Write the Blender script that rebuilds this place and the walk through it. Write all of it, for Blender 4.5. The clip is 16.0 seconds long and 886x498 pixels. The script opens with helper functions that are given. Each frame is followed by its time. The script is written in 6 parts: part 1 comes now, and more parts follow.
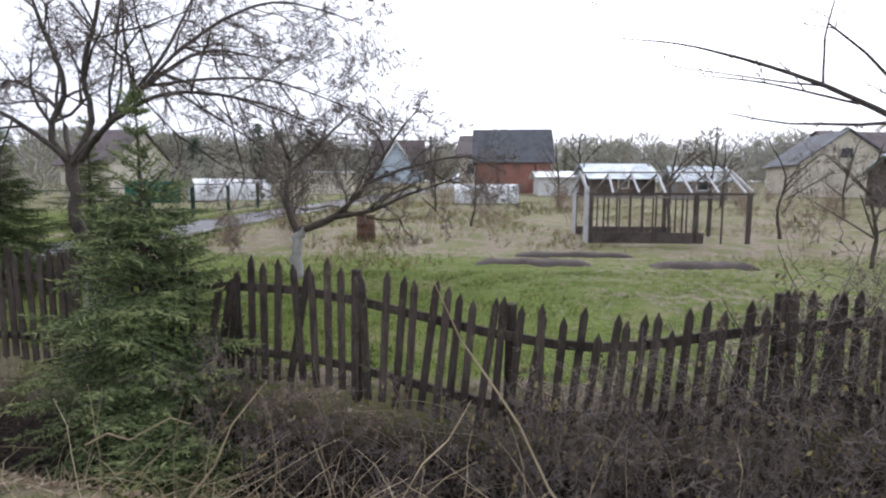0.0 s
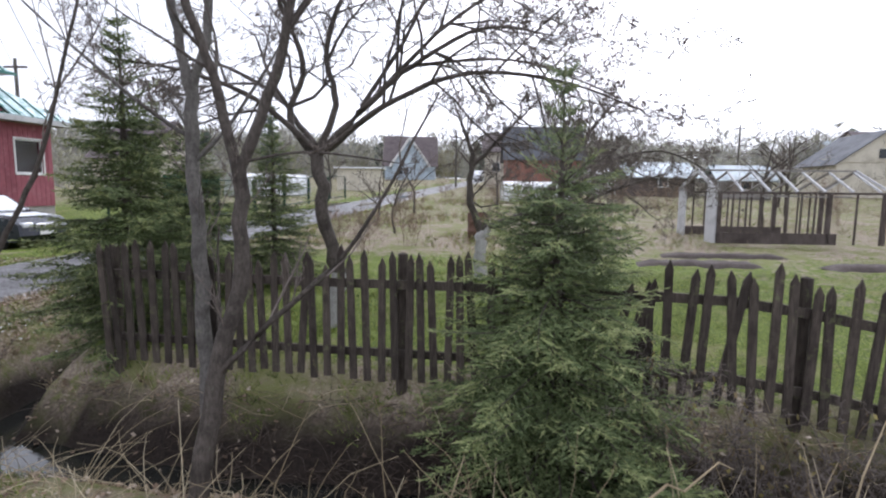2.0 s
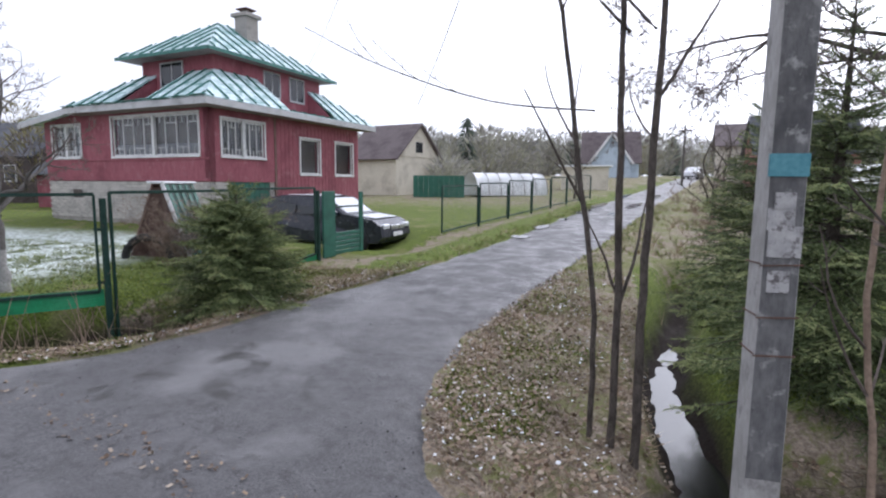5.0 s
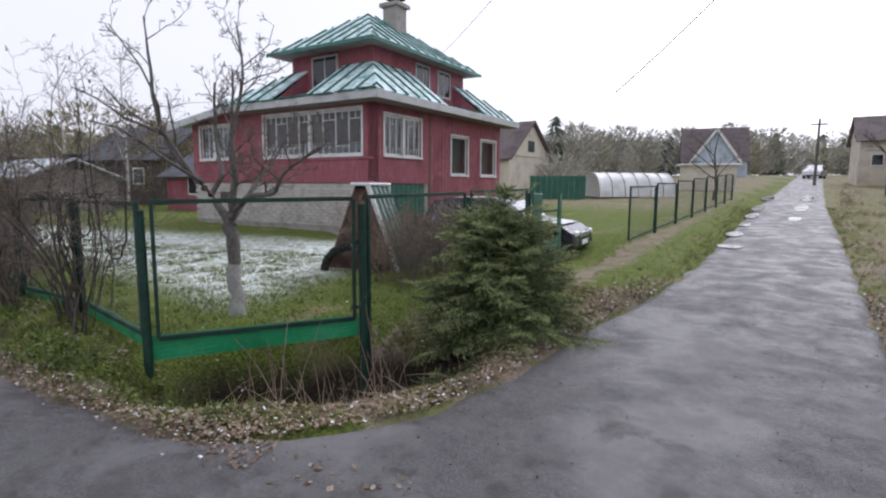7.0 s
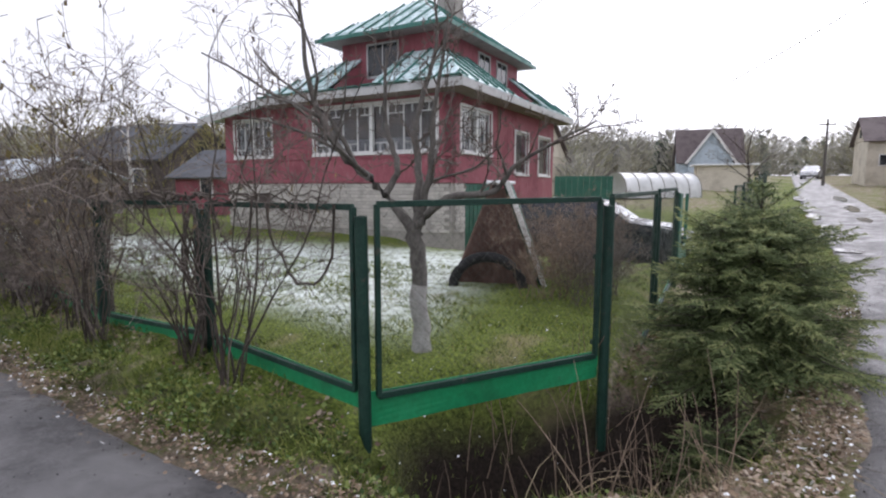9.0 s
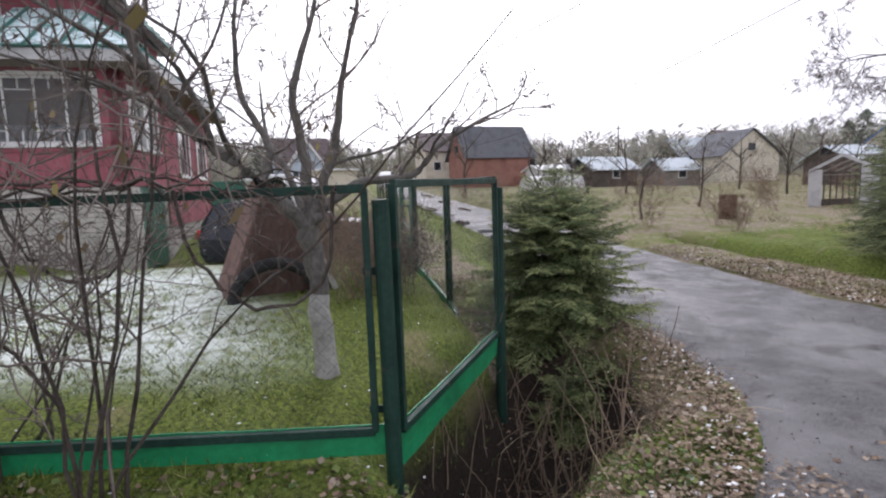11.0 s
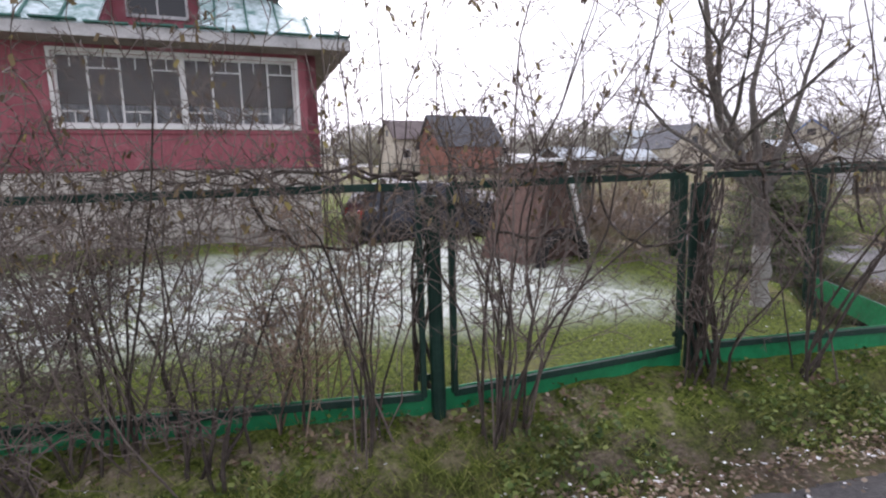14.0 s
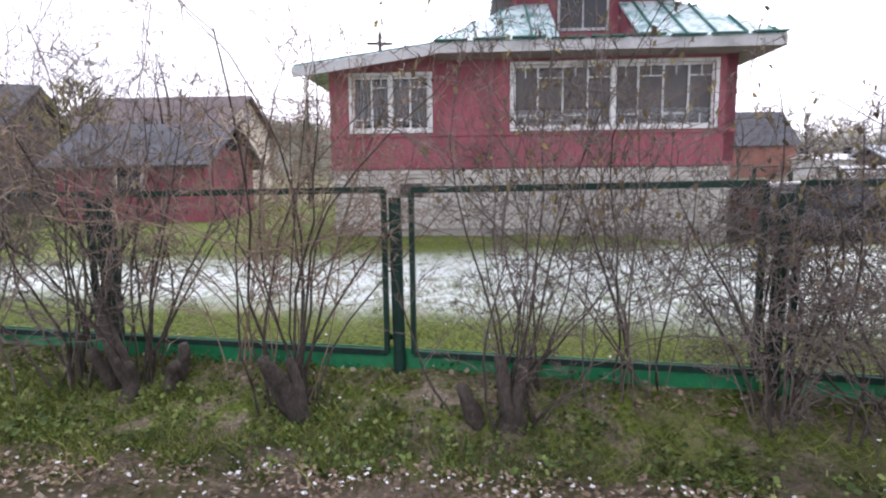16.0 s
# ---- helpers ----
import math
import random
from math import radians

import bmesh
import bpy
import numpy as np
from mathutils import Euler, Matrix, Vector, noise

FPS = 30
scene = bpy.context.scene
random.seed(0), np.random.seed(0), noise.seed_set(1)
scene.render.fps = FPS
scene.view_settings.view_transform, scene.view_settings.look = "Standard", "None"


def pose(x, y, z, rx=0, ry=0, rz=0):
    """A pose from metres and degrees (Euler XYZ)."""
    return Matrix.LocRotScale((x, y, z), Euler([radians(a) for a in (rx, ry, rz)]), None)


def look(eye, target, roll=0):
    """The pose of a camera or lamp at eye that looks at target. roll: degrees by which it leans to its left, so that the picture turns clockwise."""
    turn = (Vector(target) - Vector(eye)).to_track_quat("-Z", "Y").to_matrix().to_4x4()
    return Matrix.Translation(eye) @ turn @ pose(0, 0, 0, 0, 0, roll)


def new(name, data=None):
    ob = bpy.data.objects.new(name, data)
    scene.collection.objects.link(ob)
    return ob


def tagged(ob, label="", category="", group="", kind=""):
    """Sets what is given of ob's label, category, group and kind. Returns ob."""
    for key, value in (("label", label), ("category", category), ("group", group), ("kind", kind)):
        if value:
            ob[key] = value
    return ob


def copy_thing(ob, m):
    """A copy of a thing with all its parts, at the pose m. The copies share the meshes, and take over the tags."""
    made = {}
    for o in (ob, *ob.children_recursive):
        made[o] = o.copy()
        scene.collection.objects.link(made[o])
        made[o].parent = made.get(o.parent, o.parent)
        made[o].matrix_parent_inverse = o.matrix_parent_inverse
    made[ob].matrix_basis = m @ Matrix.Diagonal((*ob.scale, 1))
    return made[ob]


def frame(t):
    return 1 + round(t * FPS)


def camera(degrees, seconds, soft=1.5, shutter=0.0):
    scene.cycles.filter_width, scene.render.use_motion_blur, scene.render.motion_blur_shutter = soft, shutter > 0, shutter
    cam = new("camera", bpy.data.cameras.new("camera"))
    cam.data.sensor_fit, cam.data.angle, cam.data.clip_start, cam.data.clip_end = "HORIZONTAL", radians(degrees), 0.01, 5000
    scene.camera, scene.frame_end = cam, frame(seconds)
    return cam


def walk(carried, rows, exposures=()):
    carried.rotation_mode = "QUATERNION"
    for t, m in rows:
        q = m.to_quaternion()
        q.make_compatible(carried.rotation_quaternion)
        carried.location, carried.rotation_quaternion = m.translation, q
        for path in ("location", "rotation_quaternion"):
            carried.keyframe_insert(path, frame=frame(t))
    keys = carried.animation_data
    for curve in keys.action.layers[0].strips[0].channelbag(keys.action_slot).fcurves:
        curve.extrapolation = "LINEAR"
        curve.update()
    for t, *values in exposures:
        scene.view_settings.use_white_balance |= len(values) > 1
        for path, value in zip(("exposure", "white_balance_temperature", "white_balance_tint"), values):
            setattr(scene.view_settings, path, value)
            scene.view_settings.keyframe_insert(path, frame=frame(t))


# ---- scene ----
PATH = [
    (0, (0.092, -0.094, 1.961), (0.076, 1.894, 1.743), 0.1),
    (0.5, (-0.814, 0.086, 1.955), (-0.817, 2.074, 1.738), 0.0),
    (1, (-1.7, 0.274, 1.934), (-1.68, 2.262, 1.716), 0.1),
    (1.5, (-2.62, 0.469, 1.921), (-2.598, 2.458, 1.707), 0.1),
    (2, (-3.509, 0.625, 1.909), (-3.484, 2.612, 1.682), 0.6),
    (2.5, (-4.403, 0.753, 1.902), (-4.407, 2.741, 1.683), 0.6),
    (3, (-5.28, 0.868, 1.89), (-5.391, 2.853, 1.672), 0.7),
    (3.5, (-6.168, 0.96, 1.91), (-6.369, 2.937, 1.684), 0.6),
    (4, (-6.985, 1.096, 1.938), (-7.279, 3.061, 1.707), 0.6),
    (4.5, (-7.843, 1.257, 1.969), (-8.274, 3.196, 1.734), 0.5),
    (5, (-8.708, 1.421, 1.971), (-9.27, 3.326, 1.73), 0.5),
    (7.5, (-12.908, 2.181, 1.933), (-13.708, 3.999, 1.695), 0.3),
    (8, (-13.666, 2.298, 1.911), (-14.465, 4.115, 1.672), 0.4),
    (8.5, (-14.37, 2.367, 1.907), (-15.165, 4.186, 1.671), 0.3),
    (9, (-15.02, 2.412, 1.895), (-15.732, 4.266, 1.664), 0.1),
    (9.5, (-15.596, 2.497, 1.874), (-16.035, 4.435, 1.649), -0.2),
    (12, (-18.971, 3.285, 1.692), (-17.879, 4.945, 1.466), -1.5),
    (12.5, (-19.754, 3.492, 1.726), (-18.653, 5.145, 1.491), -1.1),
    (13, (-20.631, 3.677, 1.771), (-19.524, 5.322, 1.511), -0.3),
    (13.5, (-21.516, 3.813, 1.824), (-20.465, 5.49, 1.534), -2.0),
    (14, (-22.367, 3.863, 1.789), (-21.388, 5.586, 1.513), -1.5),
    (14.5, (-23.207, 3.941, 1.753), (-22.343, 5.725, 1.486), -1.8),
    (15, (-24.037, 4.035, 1.751), (-23.388, 5.909, 1.492), -1.0),
    (15.5, (-24.912, 4.229, 1.752), (-24.52, 6.173, 1.494), -0.8),
    (16, (-25.851, 4.376, 1.749), (-25.646, 6.349, 1.497), -0.7),
]
cam = camera(79.8, 16.0, soft=2.2)
walk(cam, [(t, look(eye, at, roll)) for t, eye, at, roll in PATH], [(0, 0.3, 5920, 16), (2.5, 0.45, 5900, 16), (3.5, 0.42, 5880, 17), (5, 0.28, 5830, 17), (7.5, -0.02, 6100, 18), (9, 0.22, 6150, 18), (9.7, 0.3, 6150, 19), (12, 0.16, 6180, 20), (13.5, 0.3, 6200, 22), (14.5, 0.45, 6150, 23), (15.2, 0.7, 6130, 23), (16, 0.72, 6100, 23)])

# ---- world and light: bright overcast after sleet ----
world = bpy.data.worlds.new("overcast_sky")
scene.world = world
world.use_nodes = True
wn, wl = world.node_tree.nodes, world.node_tree.links
sky = wn.new("ShaderNodeTexSky")
sky.sky_type = "NISHITA"
sky.sun_disc = False
sky.sun_elevation, sky.sun_rotation = radians(32), radians(20)
sky.dust_density = 6.0
veil = wn.new("ShaderNodeHueSaturation")
veil.inputs["Saturation"].default_value = 0.12
cloud = wn.new("ShaderNodeMix")
cloud.data_type = "RGBA"
cloud.inputs[0].default_value = 0.72
cloud.inputs[7].default_value = (9.6, 9.75, 10.0, 1)
wl.new(sky.outputs[0], veil.inputs["Color"])
wl.new(veil.outputs[0], cloud.inputs[6])
wl.new(cloud.outputs[2], wn["Background"].inputs["Color"])
wn["Background"].inputs["Strength"].default_value = 0.12
sun = new("sun", bpy.data.lights.new("sun", "SUN"))
sun.data.energy, sun.data.angle, sun.data.color = 0.9, radians(14), (1, 0.97, 0.93)
sun.matrix_world = look((0, 0, 60), (-22, -60 * 0.9, 0))


# ---- materials ----
def nodes_of(name):
    m = bpy.data.materials.new(name)
    m.use_nodes = True
    return m, m.node_tree.nodes, m.node_tree.links, m.node_tree.nodes["Principled BSDF"]


def noise_node(n, l, scale, detail=4, rough=0.6, stretch=None):
    tex = n.new("ShaderNodeTexNoise")
    tex.inputs["Scale"].default_value, tex.inputs["Detail"].default_value = scale, detail
    tex.inputs["Roughness"].default_value = rough
    geo = n.new("ShaderNodeNewGeometry")
    if stretch:
        vm = n.new("ShaderNodeVectorMath")
        vm.operation = "MULTIPLY"
        vm.inputs[1].default_value = stretch
        l.new(geo.outputs["Position"], vm.inputs[0])
        l.new(vm.outputs[0], tex.inputs["Vector"])
    else:
        l.new(geo.outputs["Position"], tex.inputs["Vector"])
    return tex


def ramp_node(n, l, source, lo, hi):
    r = n.new("ShaderNodeMapRange")
    r.inputs["From Min"].default_value, r.inputs["From Max"].default_value = lo, hi
    l.new(source, r.inputs["Value"])
    return r.outputs["Result"]


def mix_node(n, l, fac, a, b):
    m = n.new("ShaderNodeMix")
    m.data_type = "RGBA"
    for slot, v in ((0, fac), (6, a), (7, b)):
        if isinstance(v, (int, float)):
            m.inputs[slot].default_value = v
        elif isinstance(v, tuple):
            m.inputs[slot].default_value = (*v, 1)
        else:
            l.new(v, m.inputs[slot])
    return m.outputs[2]


def surface(name, a, b, fine=40.0, coarse=3.0, rough=0.8, metal=0.0, bump=0.3, third=None, cover=(0.62, 0.7), stretch=None, vary=0.0, spec=0.3):
    """Two colours mixed by a fine and a coarse noise, with a third one in patches, and relief."""
    m, n, l, p = nodes_of(name)
    f1, f2 = noise_node(n, l, fine, 5, 0.65, stretch), noise_node(n, l, coarse, 4, 0.6)
    col = mix_node(n, l, ramp_node(n, l, f1.outputs[0], 0.3, 0.7), a, b)
    dark = tuple(c * 0.72 for c in a)
    col = mix_node(n, l, ramp_node(n, l, f2.outputs[0], 0.48, 0.75), col, dark)
    if third:
        f3 = noise_node(n, l, coarse * 2.7, 6, 0.7)
        col = mix_node(n, l, ramp_node(n, l, f3.outputs[0], *cover), col, third)
    if vary:
        info = n.new("ShaderNodeObjectInfo")
        hsv = n.new("ShaderNodeHueSaturation")
        l.new(ramp_node(n, l, info.outputs["Random"], 0, 1), hsv.inputs["Value"])
        rng = [x for x in n if x.type == "MAP_RANGE"][-1]
        rng.inputs["To Min"].default_value, rng.inputs["To Max"].default_value = 1 - vary, 1 + vary
        l.new(col, hsv.inputs["Color"])
        col = hsv.outputs[0]
    l.new(col, p.inputs["Base Color"])
    p.inputs["Metallic"].default_value = metal
    p.inputs["Specular IOR Level"].default_value = spec
    rr = ramp_node(n, l, f2.outputs[0], 0.3, 0.7)
    rng = [x for x in n if x.type == "MAP_RANGE"][-1]
    rng.inputs["To Min"].default_value, rng.inputs["To Max"].default_value = max(0.03, rough - 0.12), min(1, rough + 0.12)
    l.new(rr, p.inputs["Roughness"])
    if bump:
        bn = n.new("ShaderNodeBump")
        bn.inputs["Strength"].default_value, bn.inputs["Distance"].default_value = bump, 0.02
        l.new(f1.outputs[0], bn.inputs["Height"])
        l.new(bn.outputs[0], p.inputs["Normal"])
    return m


def islands(name, colours, rough=0.8, trans=0.0):
    """Colour picked blade by blade, leaf by leaf."""
    m, n, l, p = nodes_of(name)
    geo, cr = n.new("ShaderNodeNewGeometry"), n.new("ShaderNodeValToRGB")
    l.new(geo.outputs["Random Per Island"], cr.inputs[0])
    els = cr.color_ramp.elements
    els[0].color, els[1].color = (*colours[0], 1), (*colours[-1], 1)
    for i, c in enumerate(colours[1:-1]):
        els.new((i + 1) / (len(colours) - 1)).color = (*c, 1)
    patch = noise_node(n, l, 1.3, 3)
    col = mix_node(n, l, ramp_node(n, l, patch.outputs[0], 0.45, 0.8), cr.outputs[0], tuple(c * 0.6 for c in colours[0]))
    l.new(col, p.inputs["Base Color"])
    p.inputs["Roughness"].default_value = rough
    p.inputs["Specular IOR Level"].default_value = 0.2
    return m


M = {}
am, an, al, ap = nodes_of("wet_gravelly_asphalt")
a1_, a2_, a3_, a4_ = noise_node(an, al, 48, 6, 0.75), noise_node(an, al, 0.7, 5, 0.6), noise_node(an, al, 7, 6, 0.72), noise_node(an, al, 2.2, 4, 0.6)
acol = mix_node(an, al, ramp_node(an, al, a1_.outputs[0], 0.34, 0.66), (0.042, 0.041, 0.043), (0.16, 0.156, 0.158))
acol = mix_node(an, al, ramp_node(an, al, a3_.outputs[0], 0.5, 0.66), acol, (0.06, 0.057, 0.058))
acol = mix_node(an, al, ramp_node(an, al, a2_.outputs[0], 0.5, 0.62), acol, (0.17, 0.166, 0.168))
acol = mix_node(an, al, ramp_node(an, al, a4_.outputs[0], 0.6, 0.7), acol, (0.05, 0.047, 0.046))
al.new(acol, ap.inputs["Base Color"])
wetness = ramp_node(an, al, a4_.outputs[0], 0.38, 0.66)
wr = [x for x in an if x.type == "MAP_RANGE"][-1]
wr.inputs["To Min"].default_value, wr.inputs["To Max"].default_value = 0.72, 0.3
al.new(wetness, ap.inputs["Roughness"])
ab = an.new("ShaderNodeBump")
ab.inputs["Strength"].default_value, ab.inputs["Distance"].default_value = 0.9, 0.015
al.new(a1_.outputs[0], ab.inputs["Height"])
al.new(ab.outputs[0], ap.inputs["Normal"])
M["asphalt"] = am
M["bark"] = surface("wet_brown_bark", (0.045, 0.037, 0.031), (0.13, 0.11, 0.094), 60, 6, 0.85, 0, 0.8, (0.16, 0.17, 0.12), (0.6, 0.75), (1, 1, 0.35))
M["bark_grey"] = surface("grey_alder_bark", (0.085, 0.078, 0.07), (0.2, 0.185, 0.17), 45, 5, 0.85, 0, 0.7, (0.2, 0.2, 0.15), (0.6, 0.75), (1, 1, 0.5))
M["twig"] = surface("thin_twig_bark", (0.1, 0.082, 0.072), (0.22, 0.185, 0.16), 30, 2, 0.8, 0, 0)
M["brush"] = surface("dead_brown_brush", (0.05, 0.037, 0.028), (0.13, 0.1, 0.076), 30, 2, 0.9, 0, 0)
M["twig_red"] = surface("reddish_shoot_bark", (0.17, 0.12, 0.09), (0.33, 0.25, 0.185), 30, 2, 0.8, 0, 0)
M["whitewash"] = surface("flaking_whitewash", (0.3, 0.29, 0.275), (0.46, 0.45, 0.43), 40, 8, 0.9, 0, 0.4, (0.3, 0.28, 0.25), (0.55, 0.68))
M["needles"] = islands("spruce_needles", [(0.05, 0.074, 0.03), (0.135, 0.175, 0.068), (0.21, 0.25, 0.11)], 0.6)
M["needles_dry"] = islands("pale_spruce_tips", [(0.14, 0.175, 0.065), (0.24, 0.275, 0.11), (0.33, 0.355, 0.16)], 0.6)
M["grass"] = islands("autumn_grass_blades", [(0.032, 0.055, 0.012), (0.13, 0.175, 0.035), (0.22, 0.27, 0.055), (0.38, 0.38, 0.14)], 0.7)
M["weed"] = islands("low_weed_leaves", [(0.025, 0.05, 0.014), (0.07, 0.115, 0.03), (0.14, 0.2, 0.05), (0.26, 0.3, 0.1)], 0.55)
M["straw"] = islands("dry_straw", [(0.2, 0.15, 0.09), (0.36, 0.29, 0.18), (0.5, 0.43, 0.3)], 0.85)
M["leaf"] = islands("fallen_leaves", [(0.09, 0.06, 0.042), (0.2, 0.14, 0.095), (0.3, 0.22, 0.15), (0.42, 0.36, 0.29)], 0.6)
M["grit"] = islands("dark_road_grit", [(0.03, 0.029, 0.03), (0.07, 0.068, 0.068), (0.2, 0.19, 0.18)], 0.8)
M["snow"] = surface("old_sleet", (0.72, 0.74, 0.76), (0.85, 0.87, 0.88), 60, 8, 0.6, 0, 0.4)
M["dry_leaf"] = islands("withered_hanging_leaves", [(0.1, 0.075, 0.05), (0.22, 0.17, 0.09), (0.34, 0.29, 0.1)], 0.8)
M["old_wood"] = surface("weathered_dark_fence_wood", (0.038, 0.03, 0.025), (0.105, 0.086, 0.07), 50, 4, 0.9, 0, 0.7, (0.13, 0.14, 0.07), (0.58, 0.72), (1, 1, 0.12), 0.3)
M["brown_board"] = surface("faded_brown_board", (0.14, 0.09, 0.076), (0.24, 0.155, 0.13), 30, 3, 0.85, 0, 0.5, (0.25, 0.19, 0.17), (0.6, 0.75), (1, 1, 0.2))
M["green_paint"] = surface("dark_green_gloss_paint", (0.012, 0.09, 0.06), (0.025, 0.14, 0.095), 25, 3, 0.45, 0, 0.15, (0.07, 0.07, 0.05), (0.66, 0.74), spec=0.5)
M["green_sheet"] = surface("bright_green_coated_sheet", (0.008, 0.2, 0.075), (0.015, 0.29, 0.12), 20, 3, 0.42, 0, 0.15, (0.05, 0.13, 0.08), (0.62, 0.74), spec=0.5)
M["green_dark"] = surface("weathered_green_frame_paint", (0.007, 0.032, 0.023), (0.017, 0.055, 0.04), 40, 4, 0.55, 0, 0.3, (0.07, 0.06, 0.05), (0.6, 0.7))
M["wire"] = surface("dull_chain_wire", (0.1, 0.115, 0.1), (0.17, 0.18, 0.16), 30, 4, 0.55, 0.4, 0)
M["concrete"] = surface("aged_concrete", (0.3, 0.295, 0.28), (0.42, 0.41, 0.4), 35, 2.2, 0.85, 0, 0.6, (0.17, 0.165, 0.16), (0.56, 0.7), (1, 1, 0.4))
M["red_wall"] = surface("faded_crimson_siding", (0.25, 0.075, 0.095), (0.34, 0.112, 0.135), 14, 1.1, 0.75, 0, 0.25, (0.38, 0.18, 0.2), (0.55, 0.78), (1, 1, 0.25))
M["white_brick"] = surface("whitewashed_silicate_brick", (0.46, 0.435, 0.4), (0.58, 0.55, 0.51), 50, 3, 0.9, 0, 0.4, (0.42, 0.38, 0.34), (0.6, 0.76), None, 0.12)
M["mortar"] = surface("grey_mortar", (0.3, 0.28, 0.26), (0.4, 0.38, 0.35), 60, 3, 0.95, 0, 0.4)
M["roof_green"] = surface("green_painted_tin_with_sleet", (0.07, 0.22, 0.19), (0.12, 0.3, 0.27), 8, 1.3, 0.5, 0, 0.15, (0.68, 0.81, 0.84), (0.36, 0.56), spec=0.5)
M["roof_seam"] = surface("dark_green_roof_seam", (0.03, 0.13, 0.105), (0.08, 0.22, 0.185), 20, 2, 0.45, 0, 0.1)
M["fascia"] = surface("grey_white_eave_board", (0.45, 0.45, 0.46), (0.58, 0.58, 0.58), 30, 2, 0.8, 0, 0.3, (0.3, 0.28, 0.27), (0.6, 0.72))
M["soffit"] = surface("brown_grey_soffit_boards", (0.22, 0.18, 0.17), (0.3, 0.25, 0.24), 30, 2, 0.85, 0, 0.3)
M["white_trim"] = surface("white_painted_window_trim", (0.66, 0.66, 0.65), (0.76, 0.76, 0.75), 40, 3, 0.6, 0, 0.2, (0.45, 0.44, 0.42), (0.64, 0.76))
M["curtain"] = surface("pale_lace_curtain", (0.3, 0.3, 0.31), (0.42, 0.42, 0.43), 60, 9, 0.9, 0, 0.3, None, (0.6, 0.7), (1, 1, 0.1))
# Dark tone stands for the unlit room, so the panes look dark.
M["inside"] = surface("room_shade_plaster", (0.09, 0.075, 0.07), (0.13, 0.11, 0.1), 20, 2, 0.9, 0, 0)
M["rust_wire"] = surface("rusty_iron", (0.1, 0.06, 0.045), (0.2, 0.12, 0.09), 30, 4, 0.8, 0.3, 0.3)
M["water"] = surface("ditch_water", (0.012, 0.013, 0.012), (0.02, 0.021, 0.019), 6, 1, 0.06, 0, 0.06, spec=0.8)
M["rubber"] = surface("black_tyre_rubber", (0.02, 0.02, 0.021), (0.035, 0.035, 0.036), 60, 6, 0.85, 0, 0.3)
M["car_paint"] = surface("dark_blue_grey_car_paint", (0.02, 0.023, 0.035), (0.03, 0.034, 0.048), 10, 2, 0.25, 0.2, 0, (0.6, 0.63, 0.67), (0.62, 0.72), spec=0.6)
M["chrome"] = surface("bright_metal", (0.5, 0.5, 0.52), (0.62, 0.62, 0.64), 20, 3, 0.3, 0.9, 0)
M["lamp_red"] = surface("red_tail_lamp", (0.5, 0.02, 0.025), (0.6, 0.04, 0.04), 20, 3, 0.2, 0, 0)
M["lamp_clear"] = surface("clear_head_lamp", (0.6, 0.62, 0.64), (0.75, 0.77, 0.8), 20, 3, 0.15, 0.2, 0)
M["film_white"] = surface("white_polythene_film", (0.66, 0.68, 0.68), (0.78, 0.79, 0.79), 8, 1, 0.45, 0, 0.2, (0.52, 0.55, 0.54), (0.6, 0.75))
M["red_brick"] = surface("orange_red_brick", (0.25, 0.12, 0.095), (0.34, 0.175, 0.14), 20, 1.2, 0.9, 0, 0.3)
M["slate"] = surface("dark_grey_roofing", (0.085, 0.09, 0.1), (0.13, 0.135, 0.15), 12, 1, 0.8, 0, 0.3)
M["brown_roof"] = surface("brown_roofing", (0.12, 0.098, 0.1), (0.18, 0.15, 0.15), 12, 1, 0.85, 0, 0.3)
M["tin_pale"] = surface("pale_tin_roof", (0.45, 0.52, 0.56), (0.6, 0.65, 0.68), 10, 1, 0.5, 0.1, 0.1)
M["plaster"] = surface("cream_plaster", (0.55, 0.5, 0.4), (0.66, 0.62, 0.53), 12, 1, 0.9, 0, 0.2)
M["pale_blue"] = surface("pale_blue_plaster", (0.42, 0.5, 0.58), (0.52, 0.6, 0.66), 12, 1, 0.9, 0, 0.2)
M["grey_wood"] = surface("silver_grey_planks", (0.2, 0.185, 0.17), (0.32, 0.3, 0.28), 20, 2, 0.9, 0, 0.4, None, (0.6, 0.7), (1, 1, 0.15))
M["dark_wood"] = surface("dark_brown_planks", (0.07, 0.055, 0.05), (0.12, 0.1, 0.09), 20, 2, 0.9, 0, 0.4, None, (0.6, 0.7), (1, 1, 0.15))
M["blue_tarp"] = surface("blue_tarpaulin", (0.02, 0.13, 0.5), (0.04, 0.2, 0.62), 8, 1, 0.5, 0, 0.2)
M["teal_print"] = surface("faded_teal_band", (0.06, 0.2, 0.25), (0.12, 0.3, 0.34), 30, 4, 0.7, 0, 0.1)
M["paper"] = surface("torn_grey_paper", (0.32, 0.32, 0.32), (0.45, 0.44, 0.43), 25, 9, 0.9, 0, 0.4, (0.12, 0.11, 0.11), (0.5, 0.62))
M["cable"] = surface("black_cable", (0.03, 0.03, 0.03), (0.05, 0.05, 0.05), 20, 2, 0.7, 0, 0)
# Distance haze is put into these colours: bare twigs lightened towards grey.
M["grove"] = islands("far_woods_haze_paled", [(0.29, 0.28, 0.265), (0.39, 0.375, 0.34), (0.43, 0.42, 0.33), (0.34, 0.345, 0.22)], 0.95)
M["olive"] = islands("late_olive_foliage", [(0.16, 0.14, 0.075), (0.27, 0.25, 0.12), (0.36, 0.32, 0.16)], 0.9)
